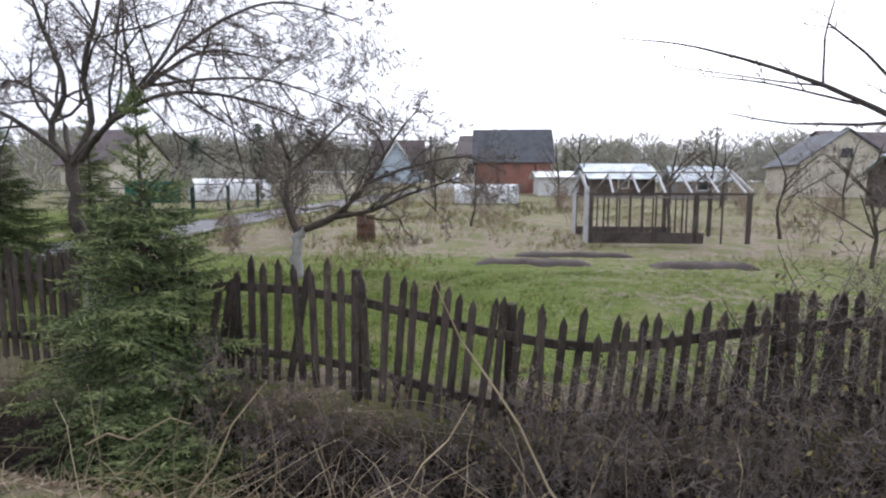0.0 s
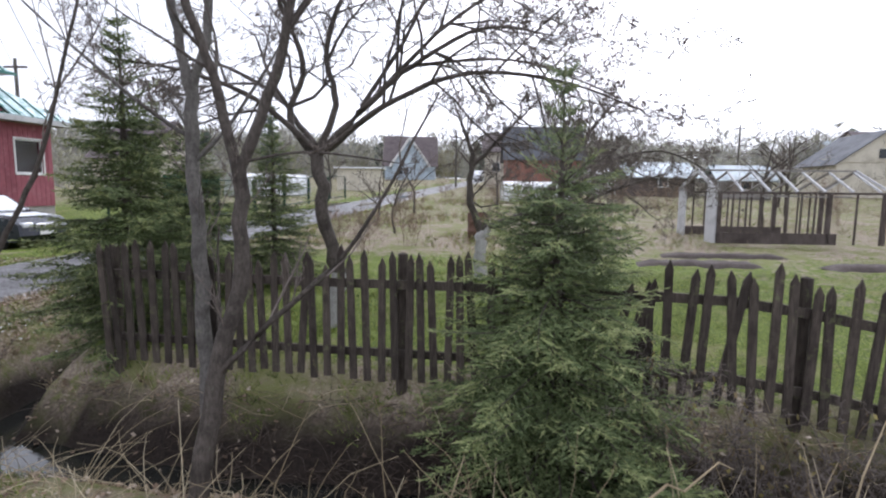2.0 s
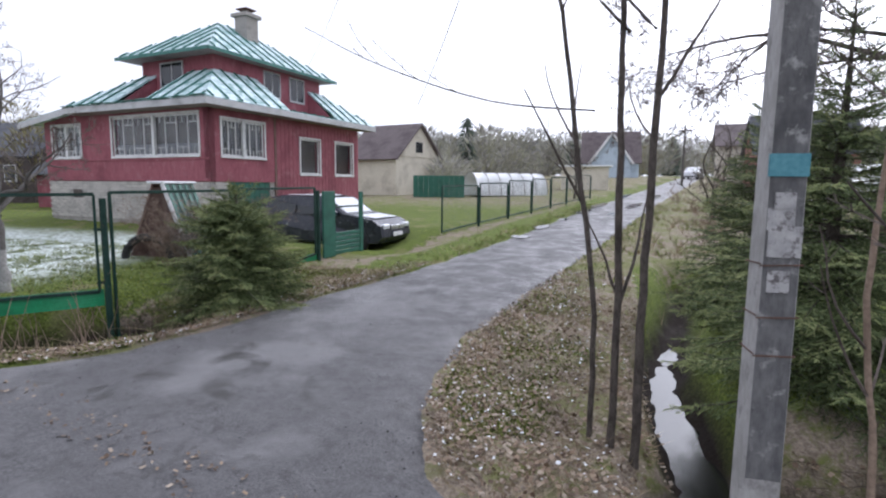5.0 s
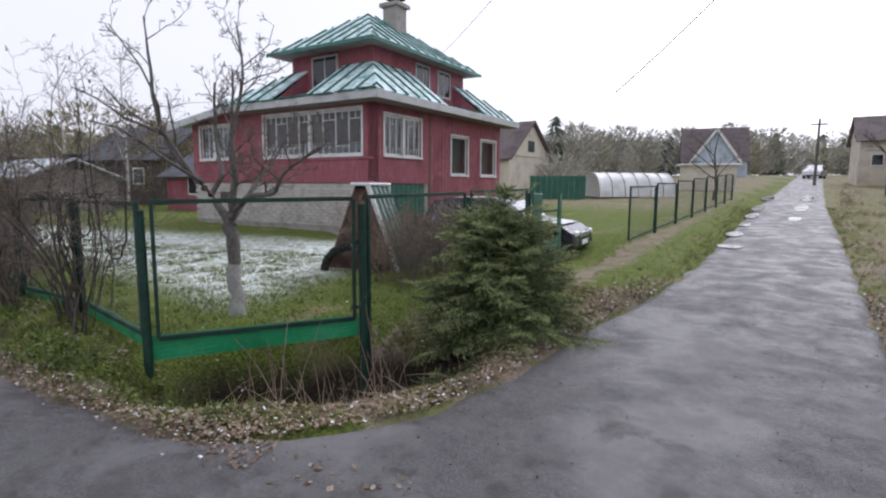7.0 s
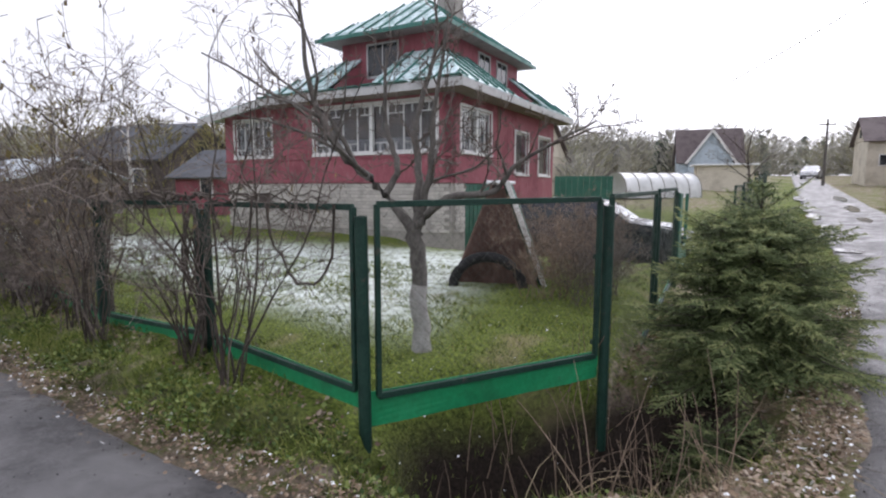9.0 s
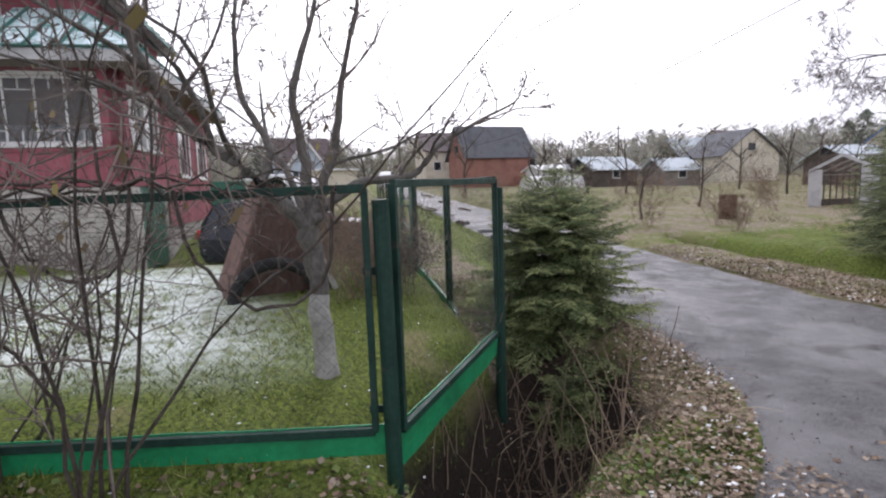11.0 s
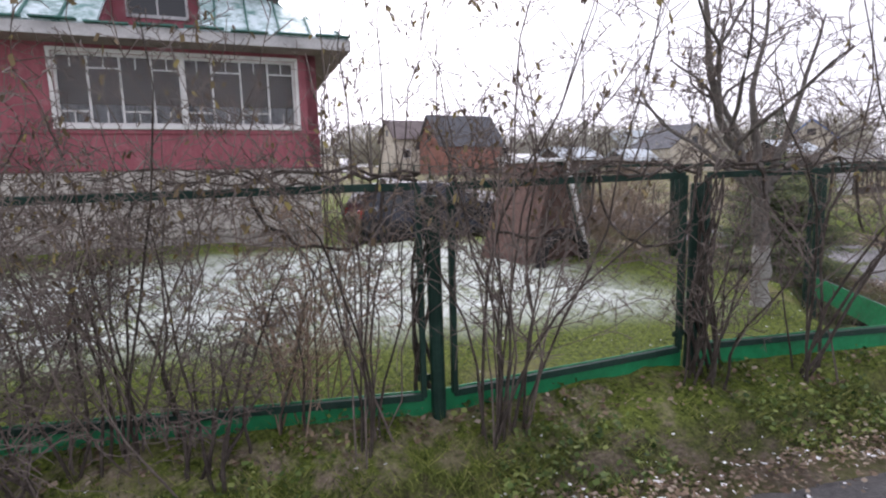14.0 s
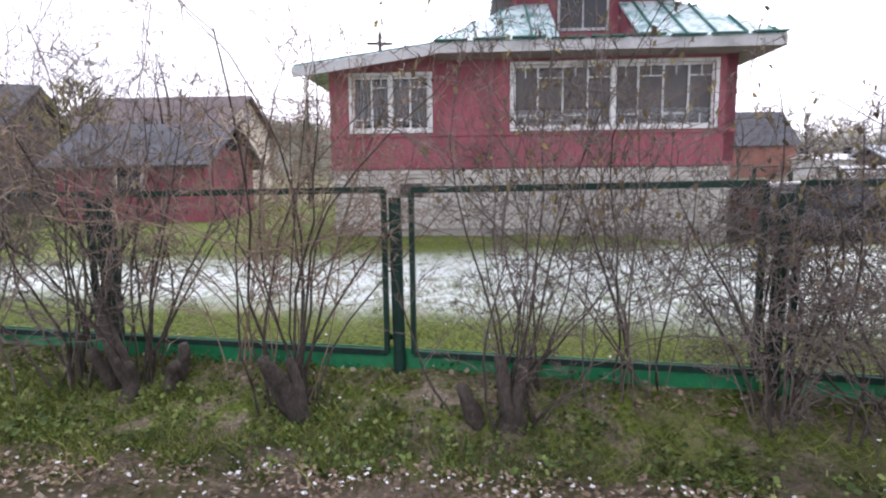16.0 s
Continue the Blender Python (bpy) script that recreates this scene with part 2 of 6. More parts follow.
M["birch"] = surface("pale_birch_bark", (0.42, 0.4, 0.37), (0.62, 0.6, 0.57), 20, 5, 0.85, 0, 0.3, (0.1, 0.09, 0.085), (0.6, 0.68))
M["birch_twig"] = surface("grey_birch_twigs", (0.24, 0.22, 0.2), (0.36, 0.33, 0.3), 30, 2, 0.9, 0, 0)
M["stained"] = surface("paste_stained_concrete", (0.085, 0.085, 0.088), (0.18, 0.178, 0.176), 26, 3.5, 0.85, 0, 0.7, (0.3, 0.3, 0.29), (0.56, 0.66), (1, 1, 0.35))
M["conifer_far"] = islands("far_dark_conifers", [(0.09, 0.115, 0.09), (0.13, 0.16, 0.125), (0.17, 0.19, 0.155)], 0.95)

gm, gn, gl, gp = nodes_of("glass_pane")
gp.inputs["Base Color"].default_value = (0.9, 0.93, 0.94, 1)
gp.inputs["Roughness"].default_value = 0.04
gp.inputs["Transmission Weight"].default_value = 1.0
gp.inputs["IOR"].default_value = 1.3
M["glass"] = gm
cm, cn, cl, cp = nodes_of("dark_car_glass")
cp.inputs["Base Color"].default_value = (0.02, 0.024, 0.028, 1)
cp.inputs["Roughness"].default_value = 0.08
M["car_glass"] = cm


# ---- building helpers ----
def mesh_object(name, verts, faces, material, parent=None, label="", smooth=False):
    me = bpy.data.meshes.new(name)
    me.from_pydata([tuple(v) for v in verts], [], [tuple(f) for f in faces])
    me.materials.append(material)
    if smooth:
        me.polygons.foreach_set("use_smooth", [True] * len(me.polygons))
    me.update()
    ob = new(name, me)
    if parent:
        ob.parent = parent
    if label:
        ob["label"] = label
    return ob


def part(name, bm, material, parent, label="", smooth=False):
    me = bpy.data.meshes.new(name)
    bm.normal_update()
    bm.to_mesh(me)
    bm.free()
    me.materials.append(material)
    if smooth:
        me.polygons.foreach_set("use_smooth", [True] * len(me.polygons))
    ob = new(name, me)
    if parent:
        ob.parent = parent
    if label:
        ob["label"] = label
    return ob


def thing(name, m, label, category, group="", kind=""):
    ob = new(name)
    ob.empty_display_size = 0.1
    ob.matrix_world = m
    return tagged(ob, label, category, group, kind)


def add_box(bm, x0, x1, y0, y1, z0, z1, m=None):
    r = bmesh.ops.create_cube(bm, size=1, matrix=Matrix.Translation(((x0 + x1) / 2, (y0 + y1) / 2, (z0 + z1) / 2)) @ Matrix.Diagonal((x1 - x0, y1 - y0, z1 - z0, 1)))
    if m is not None:
        bmesh.ops.transform(bm, matrix=m, verts=r["verts"])
    return r["verts"]


def box_bm(x0, x1, y0, y1, z0, z1, bevel=0.0):
    bm = bmesh.new()
    add_box(bm, x0, x1, y0, y1, z0, z1)
    if bevel:
        bmesh.ops.bevel(bm, geom=bm.edges[:], offset=bevel, segments=1, affect="EDGES")
    return bm


def beam_bm(a, b, w, h, bevel=0.0):
    """A bar of section w by h from a to b; h stands up."""
    a, b = Vector(a), Vector(b)
    d = b - a
    bm = box_bm(-w / 2, w / 2, 0, d.length, -h / 2, h / 2, bevel)
    q = d.to_track_quat("Y", "Z")
    bmesh.ops.transform(bm, matrix=Matrix.Translation(a) @ q.to_matrix().to_4x4(), verts=bm.verts[:])
    return bm


def slab_bm(corners, thick):
    """A flat slab: its upper face has these corners, anticlockwise from above."""
    bm = bmesh.new()
    c = [Vector(v) for v in corners]
    nrm = (c[1] - c[0]).cross(c[2] - c[0]).normalized()
    top = [bm.verts.new(v) for v in c]
    low = [bm.verts.new(v - nrm * thick) for v in c]
    bm.faces.new(top)
    bm.faces.new(low[::-1])
    for i in range(len(c)):
        j = (i + 1) % len(c)
        bm.faces.new((top[j], top[i], low[i], low[j]))
    return bm


class Tubes:
    """Collects tubes, blades and chips, and becomes one mesh."""

    def __init__(self):
        self.v, self.f = [], []

    def tube(self, pts, radii, sides=5):
        base = len(self.v)
        for i, p in enumerate(pts):
            d = (pts[min(i + 1, len(pts) - 1)] - pts[max(i - 1, 0)]).normalized()
            u = d.orthogonal().normalized()
            w = d.cross(u)
            for k in range(sides):
                a = 2 * math.pi * k / sides
                self.v.append(p + (u * math.cos(a) + w * math.sin(a)) * radii[i])
        for i in range(len(pts) - 1):
            for k in range(sides):
                j = (k + 1) % sides
                b = base + i * sides
                self.f.append((b + k, b + j, b + sides + j, b + sides + k))

    def blade(self, p, d, w, length):
        n = len(self.v)
        s = d.orthogonal().normalized() * w
        self.v += [p - s, p + s, p + d * length]
        self.f.append((n, n + 1, n + 2))

    def quad(self, p, u, w):
        n = len(self.v)
        self.v += [p - u - w, p + u - w, p + u + w, p - u + w]
        self.f.append((n, n + 1, n + 2, n + 3))

    def make(self, name, material, parent=None, label="", smooth=False):
        return mesh_object(name, self.v, self.f, material, parent, label, smooth)


def smooth01(t):
    t = np.clip(t, 0, 1)
    return t * t * (3 - 2 * t)


# ---- lie of the land ----
PICKET_X, PICKET_Y = [-8.2, -7.3, -3.81, -1.16, 0.3, 2.5, 7.0, 14.0], [5.95, 5.75, 5.12, 4.57, 4.2, 3.95, 3.6, 3.3]
LANE_Y = [5.54, 7.14, 11.84, 16.0, 30.0, 90.0]
LANE_FENCE_X = [-16.8, -15.32, -14.55, -13.2, -10.2, 2.0]


def picket_y(x):
    return np.interp(x, PICKET_X, PICKET_Y)


def chain_y(x):
    return 5.54 + (-16.8 - x) * 0.288


def lane_fence_x(y):
    return np.interp(y, LANE_Y, LANE_FENCE_X)


def hollow(x, y, ax, ay, bx, by, depth, wide):
    """A ditch along one straight stretch."""
    dx, dy = bx - ax, by - ay
    t = np.clip(((x - ax) * dx + (y - ay) * dy) / (dx * dx + dy * dy), 0, 1)
    d = np.hypot(x - ax - t * dx, y - ay - t * dy)
    return depth * np.exp(-((d / wide) ** 2) ** 1.5)


def ground_z(x, y):
    x, y = np.asarray(x, float), np.asarray(y, float)
    far = np.maximum(y - 5.5, 0)
    z = 0.08 + 0.042 * far * far / (far + 1.5) * (1 / (1 + np.maximum(y - 90, 0) / 160))
    # house yard, a little above the road
    inside = np.minimum(np.where(x < -16.8, y - chain_y(x), 9), np.where(y > 5.54, lane_fence_x(y) - x, 9))
    inside = np.where((x > -16.8) & (y < 5.54), -3, inside)
    z = z + 0.27 * np.where(x < -16.6, smooth01((inside + 0.8) / 1.1), smooth01((inside + 0.1) / 0.5)) * smooth01((22 - y) / 8)
    # garden behind the pickets
    z = z + 0.16 * smooth01((y - picket_y(x) + 0.4) / 0.9) * smooth01((x + 8.0) / 1.0) * smooth01((14 - y) / 6)
    # ditches
    cut = np.zeros_like(z)
    for a, b in (((-7.75, 5.0), (-4.0, 4.35)), ((-4.0, 4.35), (-1.2, 3.75)), ((-1.2, 3.75), (2.5, 3.1)), ((2.5, 3.1), (14, 2.5))):
        cut = np.maximum(cut, hollow(x, y, *a, *b, 0.66, 0.62))
    cut = np.maximum(cut, hollow(x, y, -7.65, 5.15, -6.2, 4.72, 0.74, 0.58))
    for a, b in (((-7.75, 5.0), (-7.9, 8.0)), ((-7.9, 8.0), (-7.0, 13.0))):
        cut = np.maximum(cut, hollow(x, y, *a, *b, 0.74, 0.4))
    cut = np.maximum(cut, hollow(x, y, -16.15, 5.92, -14.95, 6.75, 1.1, 0.6))
    cut = np.maximum(cut, hollow(x, y, -15.2, 6.4, -14.6, 7.2, 0.95, 0.6))
    cut = np.maximum(cut, hollow(x, y, -18.9, 15.3, -15.0, 14.7, 0.52, 1.7))
    cut = np.maximum(cut, hollow(x, y, -14.65, 6.95, -14.3, 9.6, 0.4, 0.5))
    return z - cut


TAB_X, TAB_Y, TAB_S = -38.0, -3.0, 0.06
TABLE = ground_z(*np.meshgrid(np.arange(TAB_X, 18, TAB_S), np.arange(TAB_Y, 34, TAB_S)))


def gz(x, y):
    u, v = (x - TAB_X) / TAB_S, (y - TAB_Y) / TAB_S
    i, j = int(u), int(v)
    if u < 0 or v < 0 or j >= TABLE.shape[0] - 1 or i >= TABLE.shape[1] - 1:
        return float(ground_z(x, y))
    u, v = u - i, v - j
    return float((TABLE[j, i] * (1 - u) + TABLE[j, i + 1] * u) * (1 - v) + (TABLE[j + 1, i] * (1 - u) + TABLE[j + 1, i + 1] * u) * v)


def spread(lo, hi, step, out_lo, out_hi, grow=1.22):
    c = list(np.arange(lo, hi + step / 2, step))
    s = step
    while c[-1] < out_hi:
        s *= grow
        c.append(c[-1] + s)
    s = step
    while c[0] > out_lo:
        s *= grow
        c.insert(0, c[0] - s)
    return np.array(c)


gx, gy = spread(-31, 7, 0.13, -700, 700), spread(-0.5, 13, 0.13, -120, 900)
XX, YY = np.meshgrid(gx, gy)
rough = np.array([noise.noise((a * 1.7, b * 1.7, 0.3)) * 0.6 + noise.noise((a * 5, b * 5, 7.3)) * 0.4 for a, b in zip(XX.ravel(), YY.ravel())]).reshape(XX.shape)


def lane_edges(y):
    left = np.interp(y, [4.3, 4.7, 5.0, 5.4, 5.9, 6.9, 8.5, 10.5, 14.3, 30, 90], [-17.5, -15.2, -14.7, -14.25, -13.85, -13.45, -13.1, -12.4, -11.5, -8.6, 3.6])
    right = np.interp(y, [3.2, 3.7, 4.5, 5.5, 7.4, 15, 30, 90], [-7.6, -8.7, -9.7, -10.1, -10.25, -8.8, -6.0, 6.2])
    return left, right


def main_edge(x):
    return np.interp(x, [-40, -28, -25.5, -20.2, -18.5, -17, -15.2, -13, -10, -8.2, -6, 0, 20], [10.4, 7.3, 6.85, 5.42, 5.02, 4.78, 4.66, 4.4, 3.6, 3.1, 2.35, 1.45, -1.6])


le, re = lane_edges(YY)
on_lane = np.minimum(XX - le, re - XX)
on_main = np.minimum(main_edge(XX) - YY, YY - (main_edge(XX) - 5.5))
on_road = np.maximum(on_lane, on_main)
off = smooth01((0.1 - on_road) / 0.5)
ZZ = ground_z(XX, YY) + rough * 0.085 * off - 0.03 * (1 - off)
ids = np.arange(XX.size).reshape(XX.shape)
quads = np.stack([ids[:-1, :-1], ids[:-1, 1:], ids[1:, 1:], ids[1:, :-1]], -1).reshape(-1, 4)

# what grows or lies where: lawn, leaf litter, sleet
yard_in = np.minimum(np.where(XX < -16.8, YY - chain_y(XX), 9), np.where(YY > 5.54, lane_fence_x(YY) - XX, 9))
yard_in = np.where((XX > -16.8) & (YY < 5.54), -3, yard_in)
garden_in = np.where(XX > -8.0, YY - picket_y(XX), -3)
lawn = smooth01((yard_in + 0.2) / 0.5) * smooth01((30 - YY) / 6)
lawn = np.maximum(lawn, smooth01((garden_in - 0.15) / 0.5) * smooth01((15 - YY) / 4) * (0.55 + 0.45 * smooth01((4 - XX) / 5)))
lawn = np.maximum(lawn, smooth01((chain_y(XX) - YY + 1.0) / 0.6) * smooth01((YY - main_edge(XX) - 0.1) / 0.4) * smooth01((-13.6 - XX) / 0.8) * (0.5 + 0.4 * smooth01((XX + 21) / 4)))
lawn = np.maximum(lawn, 0.3 * smooth01((YY - 19) / 6) * smooth01((70 - YY) / 30))
lawn = np.maximum(lawn, smooth01((XX - lane_edges(YY)[0] + 1.7) / 0.7) * (XX < lane_edges(YY)[0] + 0.3) * smooth01((YY - 9.5) / 2.5) * 0.9)
# grows with ditch depth: wet soil, and the shade down there
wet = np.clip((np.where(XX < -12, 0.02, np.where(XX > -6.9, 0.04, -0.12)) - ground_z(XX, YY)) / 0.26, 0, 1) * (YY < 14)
sleet = smooth01((yard_in - 0.9) / 1.2) * smooth01((-16.6 - XX) / 1.6) * smooth01((13.5 - YY) / 2)

edge_soil = smooth01((0.55 - np.abs(YY - main_edge(XX) - 0.25)) / 0.3) * smooth01((-13.8 - XX) / 1.5) * (YY < 12)
wet = np.maximum(wet, 0.62 * edge_soil * (0.5 + 0.5 * (rough > -0.1)))
ZZ = ZZ + rough * 0.11 * wet
ground = mesh_object("ground", np.stack([XX, YY, ZZ], -1).reshape(-1, 3), quads, M["leaf"], smooth=True)
tagged(ground, "uneven lawn, leaf litter and muddy, shade-darkened ditch banks with thin sleet", "ground", kind="structure")
for nm, arr in (("lawn", lawn), ("mud_and_shade", wet), ("sleet", sleet)):
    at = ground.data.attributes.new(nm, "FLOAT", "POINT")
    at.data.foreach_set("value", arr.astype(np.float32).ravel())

gmat, n, l, p = nodes_of("ground_cover")
att = {}
for nm in ("lawn", "mud_and_shade", "sleet"):
    a = n.new("ShaderNodeAttribute")
    a.attribute_name = nm
    att[nm] = a.outputs["Fac"]
n1, n2, n3, n4 = noise_node(n, l, 30, 6, 0.7), noise_node(n, l, 1.1, 4), noise_node(n, l, 5, 6, 0.7), noise_node(n, l, 85, 3, 0.7)
litter = mix_node(n, l, ramp_node(n, l, n1.outputs[0], 0.35, 0.65), (0.14, 0.11, 0.085), (0.38, 0.315, 0.24))
litter = mix_node(n, l, ramp_node(n, l, n3.outputs[0], 0.5, 0.62), litter, (0.16, 0.17, 0.06))
litter = mix_node(n, l, ramp_node(n, l, n2.outputs[0], 0.47, 0.6), litter, (0.17, 0.175, 0.07))
litter = mix_node(n, l, ramp_node(n, l, n4.outputs[0], 0.66, 0.72), litter, (0.5, 0.5, 0.5))
turf = mix_node(n, l, ramp_node(n, l, n1.outputs[0], 0.36, 0.66), (0.03, 0.048, 0.01), (0.215, 0.27, 0.05))
turf = mix_node(n, l, ramp_node(n, l, n2.outputs[0], 0.56, 0.74), turf, (0.24, 0.21, 0.11))
jag = n.new("ShaderNodeMath")
jag.operation = "ADD"
l.new(att["lawn"], jag.inputs[0])
l.new(ramp_node(n, l, n3.outputs[0], 0.3, 0.7), jag.inputs[1])
col = mix_node(n, l, ramp_node(n, l, jag.outputs[0], 0.75, 1.15), litter, turf)
sl = n.new("ShaderNodeMath")
sl.operation = "MULTIPLY"
l.new(att["sleet"], sl.inputs[0])
l.new(ramp_node(n, l, n3.outputs[0], 0.3, 0.54), sl.inputs[1])
col = mix_node(n, l, sl.outputs[0], col, (0.68, 0.74, 0.7))
# wet mud taken near black, with the ditch's shade put into its colour
mud_shade_col = mix_node(n, l, ramp_node(n, l, n1.outputs[0], 0.3, 0.7), (0.012, 0.009, 0.008), (0.045, 0.034, 0.027))
col = mix_node(n, l, att["mud_and_shade"], col, mud_shade_col)
l.new(col, p.inputs["Base Color"])
p.inputs["Roughness"].default_value = 0.9
p.inputs["Specular IOR Level"].default_value = 0.2
bn = n.new("ShaderNodeBump")
bn.inputs["Strength"].default_value, bn.inputs["Distance"].default_value = 0.8, 0.03
l.new(n1.outputs[0], bn.inputs["Height"])
l.new(bn.outputs[0], p.inputs["Normal"])
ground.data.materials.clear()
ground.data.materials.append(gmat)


# ---- roads ----
def road_strip(name, rows, label):
    """rows: pairs of left and right edge points."""
    V, Fc = [], []
    k = 24
    for a, b in rows:
        for i in range(k + 1):
            t = i / k
            x, y = a[0] + (b[0] - a[0]) * t, a[1] + (b[1] - a[1]) * t
            bulge = 0.02 * math.sin(math.pi * t) - 0.012 * (math.exp(-((t - 0.28) / 0.1) ** 2) + math.exp(-((t - 0.72) / 0.1) ** 2))
            rim = -0.045 if i in (0, k) else 0
            V.append((x, y, gz(x, y) + 0.012 + bulge + rim + noise.noise((x * 2, y * 2, 3)) * 0.008))
    for r in range(len(rows) - 1):
        for i in range(k):
            q = r * (k + 1) + i
            Fc.append((q, q + 1, q + k + 2, q + k + 1))
    ob = mesh_object(name, V, Fc, M["asphalt"], smooth=True)
    return tagged(ob, label, "road", kind="structure")


rows = []
for x in np.arange(-45, 22, 0.15):
    e = float(main_edge(x)) + noise.noise((x * 1.3, 0, 5)) * 0.1 + noise.noise((x * 4, 0, 5)) * 0.05
    rows.append(((x, e), (x - 0.8, e - 5.4)))
road_strip("road", rows, "worn grey asphalt village road with wet patches")
rows = []
for y in np.concatenate([np.arange(3.0, 20, 0.12), np.arange(20, 130, 1.0)]):
    a, b = lane_edges(y)
    w1, w2 = noise.noise((y * 1.5, 1, 0)) * 0.12, noise.noise((y * 1.5, 9, 0)) * 0.12
    rows.append(((float(b) + w2, y), (float(a) + w1, y)))
lane = road_strip("lane", rows, "narrow grey gravelled asphalt lane with puddles")
lane.location.z = 0.005


def puddle(x, y, a, b, rz):
    bm = bmesh.new()
    vs = []
    for k in range(28):
        t = 2 * math.pi * k / 28
        r = 1 + 0.35 * noise.noise((math.cos(t) * 1.5 + x, math.sin(t) * 1.5 + y, 2))
        vs.append(bm.verts.new((math.cos(t) * a * r, math.sin(t) * b * r, 0)))
    bm.faces.new(vs)
    slope = math.atan((gz(x, y + 0.5) - gz(x, y - 0.5)))
    ob = part("puddle", bm, M["water"], None)
    ob.matrix_world = pose(x, y, gz(x, y) + 0.048, math.degrees(slope) * 0.9, 0, rz)
    tagged(ob, "shallow rain puddle lying on the lane", "puddle", "puddles on the lane")


for px, py, pa, pb, rz in ((-10.85, 16.4, 0.28, 0.3, 0), (-10.5, 19.0, 0.22, 0.6, -10), (-10.0, 21.5, 0.2, 0.5, -10), (-9.4, 25, 0.25, 1.2, -12),
                           (-8.2, 24.0, 0.2, 0.9, -12), (-8.7, 29, 0.25, 1.6, -12), (-7.1, 29.0, 0.25, 1.8, -12), (-7.4, 36, 0.3, 2.5, -12), (-5.6, 36, 0.3, 2.5, -12)):
    puddle(px, py, pa, pb, rz)

water = mesh_object("water", [(-9.0, 3.9, -0.51), (-6.9, 3.6, -0.51), (-1, 2.7, -0.51), (8, 1.6, -0.51), (8, 3.9, -0.51), (-1, 4.6, -0.51), (-6.6, 5.6, -0.51), (-6.9, 12, -0.51), (-8.6, 12, -0.51)],
                    [(0, 1, 6), (1, 2, 5, 6), (2, 3, 4, 5), (0, 6, 7, 8)], M["water"])
tagged(water, "still dark ditch water reflecting the pale sky", "water", kind="structure")


# ---- red house ----
HOUSE = Matrix.Translation((-19.26, 14.0, 0)) @ pose(0, 0, 0, 0, 0, -8.7)
house = thing("house", HOUSE, "crimson-sided house on a white brick base with green tin roofs", "house")


def wall_bm(length, z0, z1, holes, thick, along):
    """A wall panel with openings (a0, a1, b0, b1) cut through. along: 'x' runs to -x, 'y' runs to +y."""
    bm = bmesh.new()
    cuts = sorted({0, length, *[h[0] for h in holes], *[h[1] for h in holes]})
    for a, b in zip(cuts, cuts[1:]):
        zs = [(z0, z1)]
        for h in holes:
            if h[0] <= a and b <= h[1]:
                zs = [s for lo, hi in zs for s in ((lo, min(hi, h[2])), (max(lo, h[3]), hi)) if s[1] - s[0] > 1e-4]
        for lo, hi in zs:
            if along == "x":
                add_box(bm, -b, -a, 0, thick, lo, hi)
            else:
                add_box(bm, -thick, 0, a, b, lo, hi)
    bmesh.ops.remove_doubles(bm, verts=bm.verts[:], dist=1e-4)
    return bm


FRONT = [(0.4, 4.18, 2.76, 3.93), (5.8, 7.3, 2.76, 3.78)]
SIDE = [(0.45, 2.11, 2.75, 3.8), (3.82, 4.85, 2.3, 3.5), (5.8, 6.89, 2.3, 3.5)]
part("wall", wall_bm(7.75, 2.0, 3.95, FRONT, 0.2, "x"), M["red_wall"], house)
part("wall", box_bm(-5.55, 0, 0, 0.2, 3.95, 4.3), M["red_wall"], house)
part("wall", slab_bm([(-7.5, 0, 3.95), (-5.55, 0, 3.95), (-5.55, 0, 4.21)], 0.15), M["red_wall"], house)
part("wall", wall_bm(2.6, 2.0, 4.3, SIDE[:1], 0.2, "y"), M["red_wall"], house)
bm = wall_bm(7.3, 1.1, 4.3, SIDE[1:], 0.2, "y")
bmesh.ops.bisect_plane(bm, geom=bm.verts[:] + bm.edges[:] + bm.faces[:], plane_co=(0, 2.61, 0), plane_no=(0, -1, 0), clear_outer=True)
part("wall", bm, M["red_wall"], house)
part("wall", box_bm(-7.75, -0.2, 7.1, 7.3, 0.3, 3.92), M["red_wall"], house)
part("wall", box_bm(-7.75, -7.55, 0.2, 7.1, 0.3, 3.92), M["red_wall"], house)
part("corner_strip", box_bm(-0.04, 0.02, 2.56, 2.64, 1.1, 4.2), M["brown_board"], house)
# cladding boards with joints on the side wall
for i in range(24):
    y = 2.66 + i * 0.193
    for z0, z1 in (((1.12, 2.28), (3.52, 4.22)) if any(h[0] - 0.12 < y + 0.09 < h[1] + 0.12 for h in SIDE[1:]) else ((1.12, 4.22),)):
        part("board", box_bm(0.001, 0.014, y, y + 0.183, z0, z1, 0.003), M["red_wall"], house)
# horizontal siding joints on the front
for z in (2.0, 2.62):
    part("belt_board", box_bm(-7.77, 0.02, -0.03, -0.002, z, z + 0.07, 0.008), M["red_wall"], house)
base = part("base_wall", box_bm(-7.72, -0.03, 0.03, 0.2, 0.3, 2.0), M["mortar"], house)
side_base = part("base_wall", box_bm(-0.2, -0.03, 0.2, 0.75, 0.2, 2.0), M["mortar"], house)
part("base_wall", box_bm(-0.2, -0.03, 2.35, 7.3, 0.2, 1.1), M["mortar"], house)
part("base_wall", box_bm(-0.2, -0.03, 2.35, 2.6, 1.1, 2.0), M["mortar"], house)
part("garage_door", box_bm(-0.12, -0.05, 0.75, 2.35, 0.3, 2.0, 0.01), M["green_paint"], house, "dark green garage door")
for k in range(7):
    part("door_board", box_bm(-0.05, -0.035, 0.78 + k * 0.225, 0.97 + k * 0.225, 0.35, 1.95, 0.004), M["green_paint"], house)
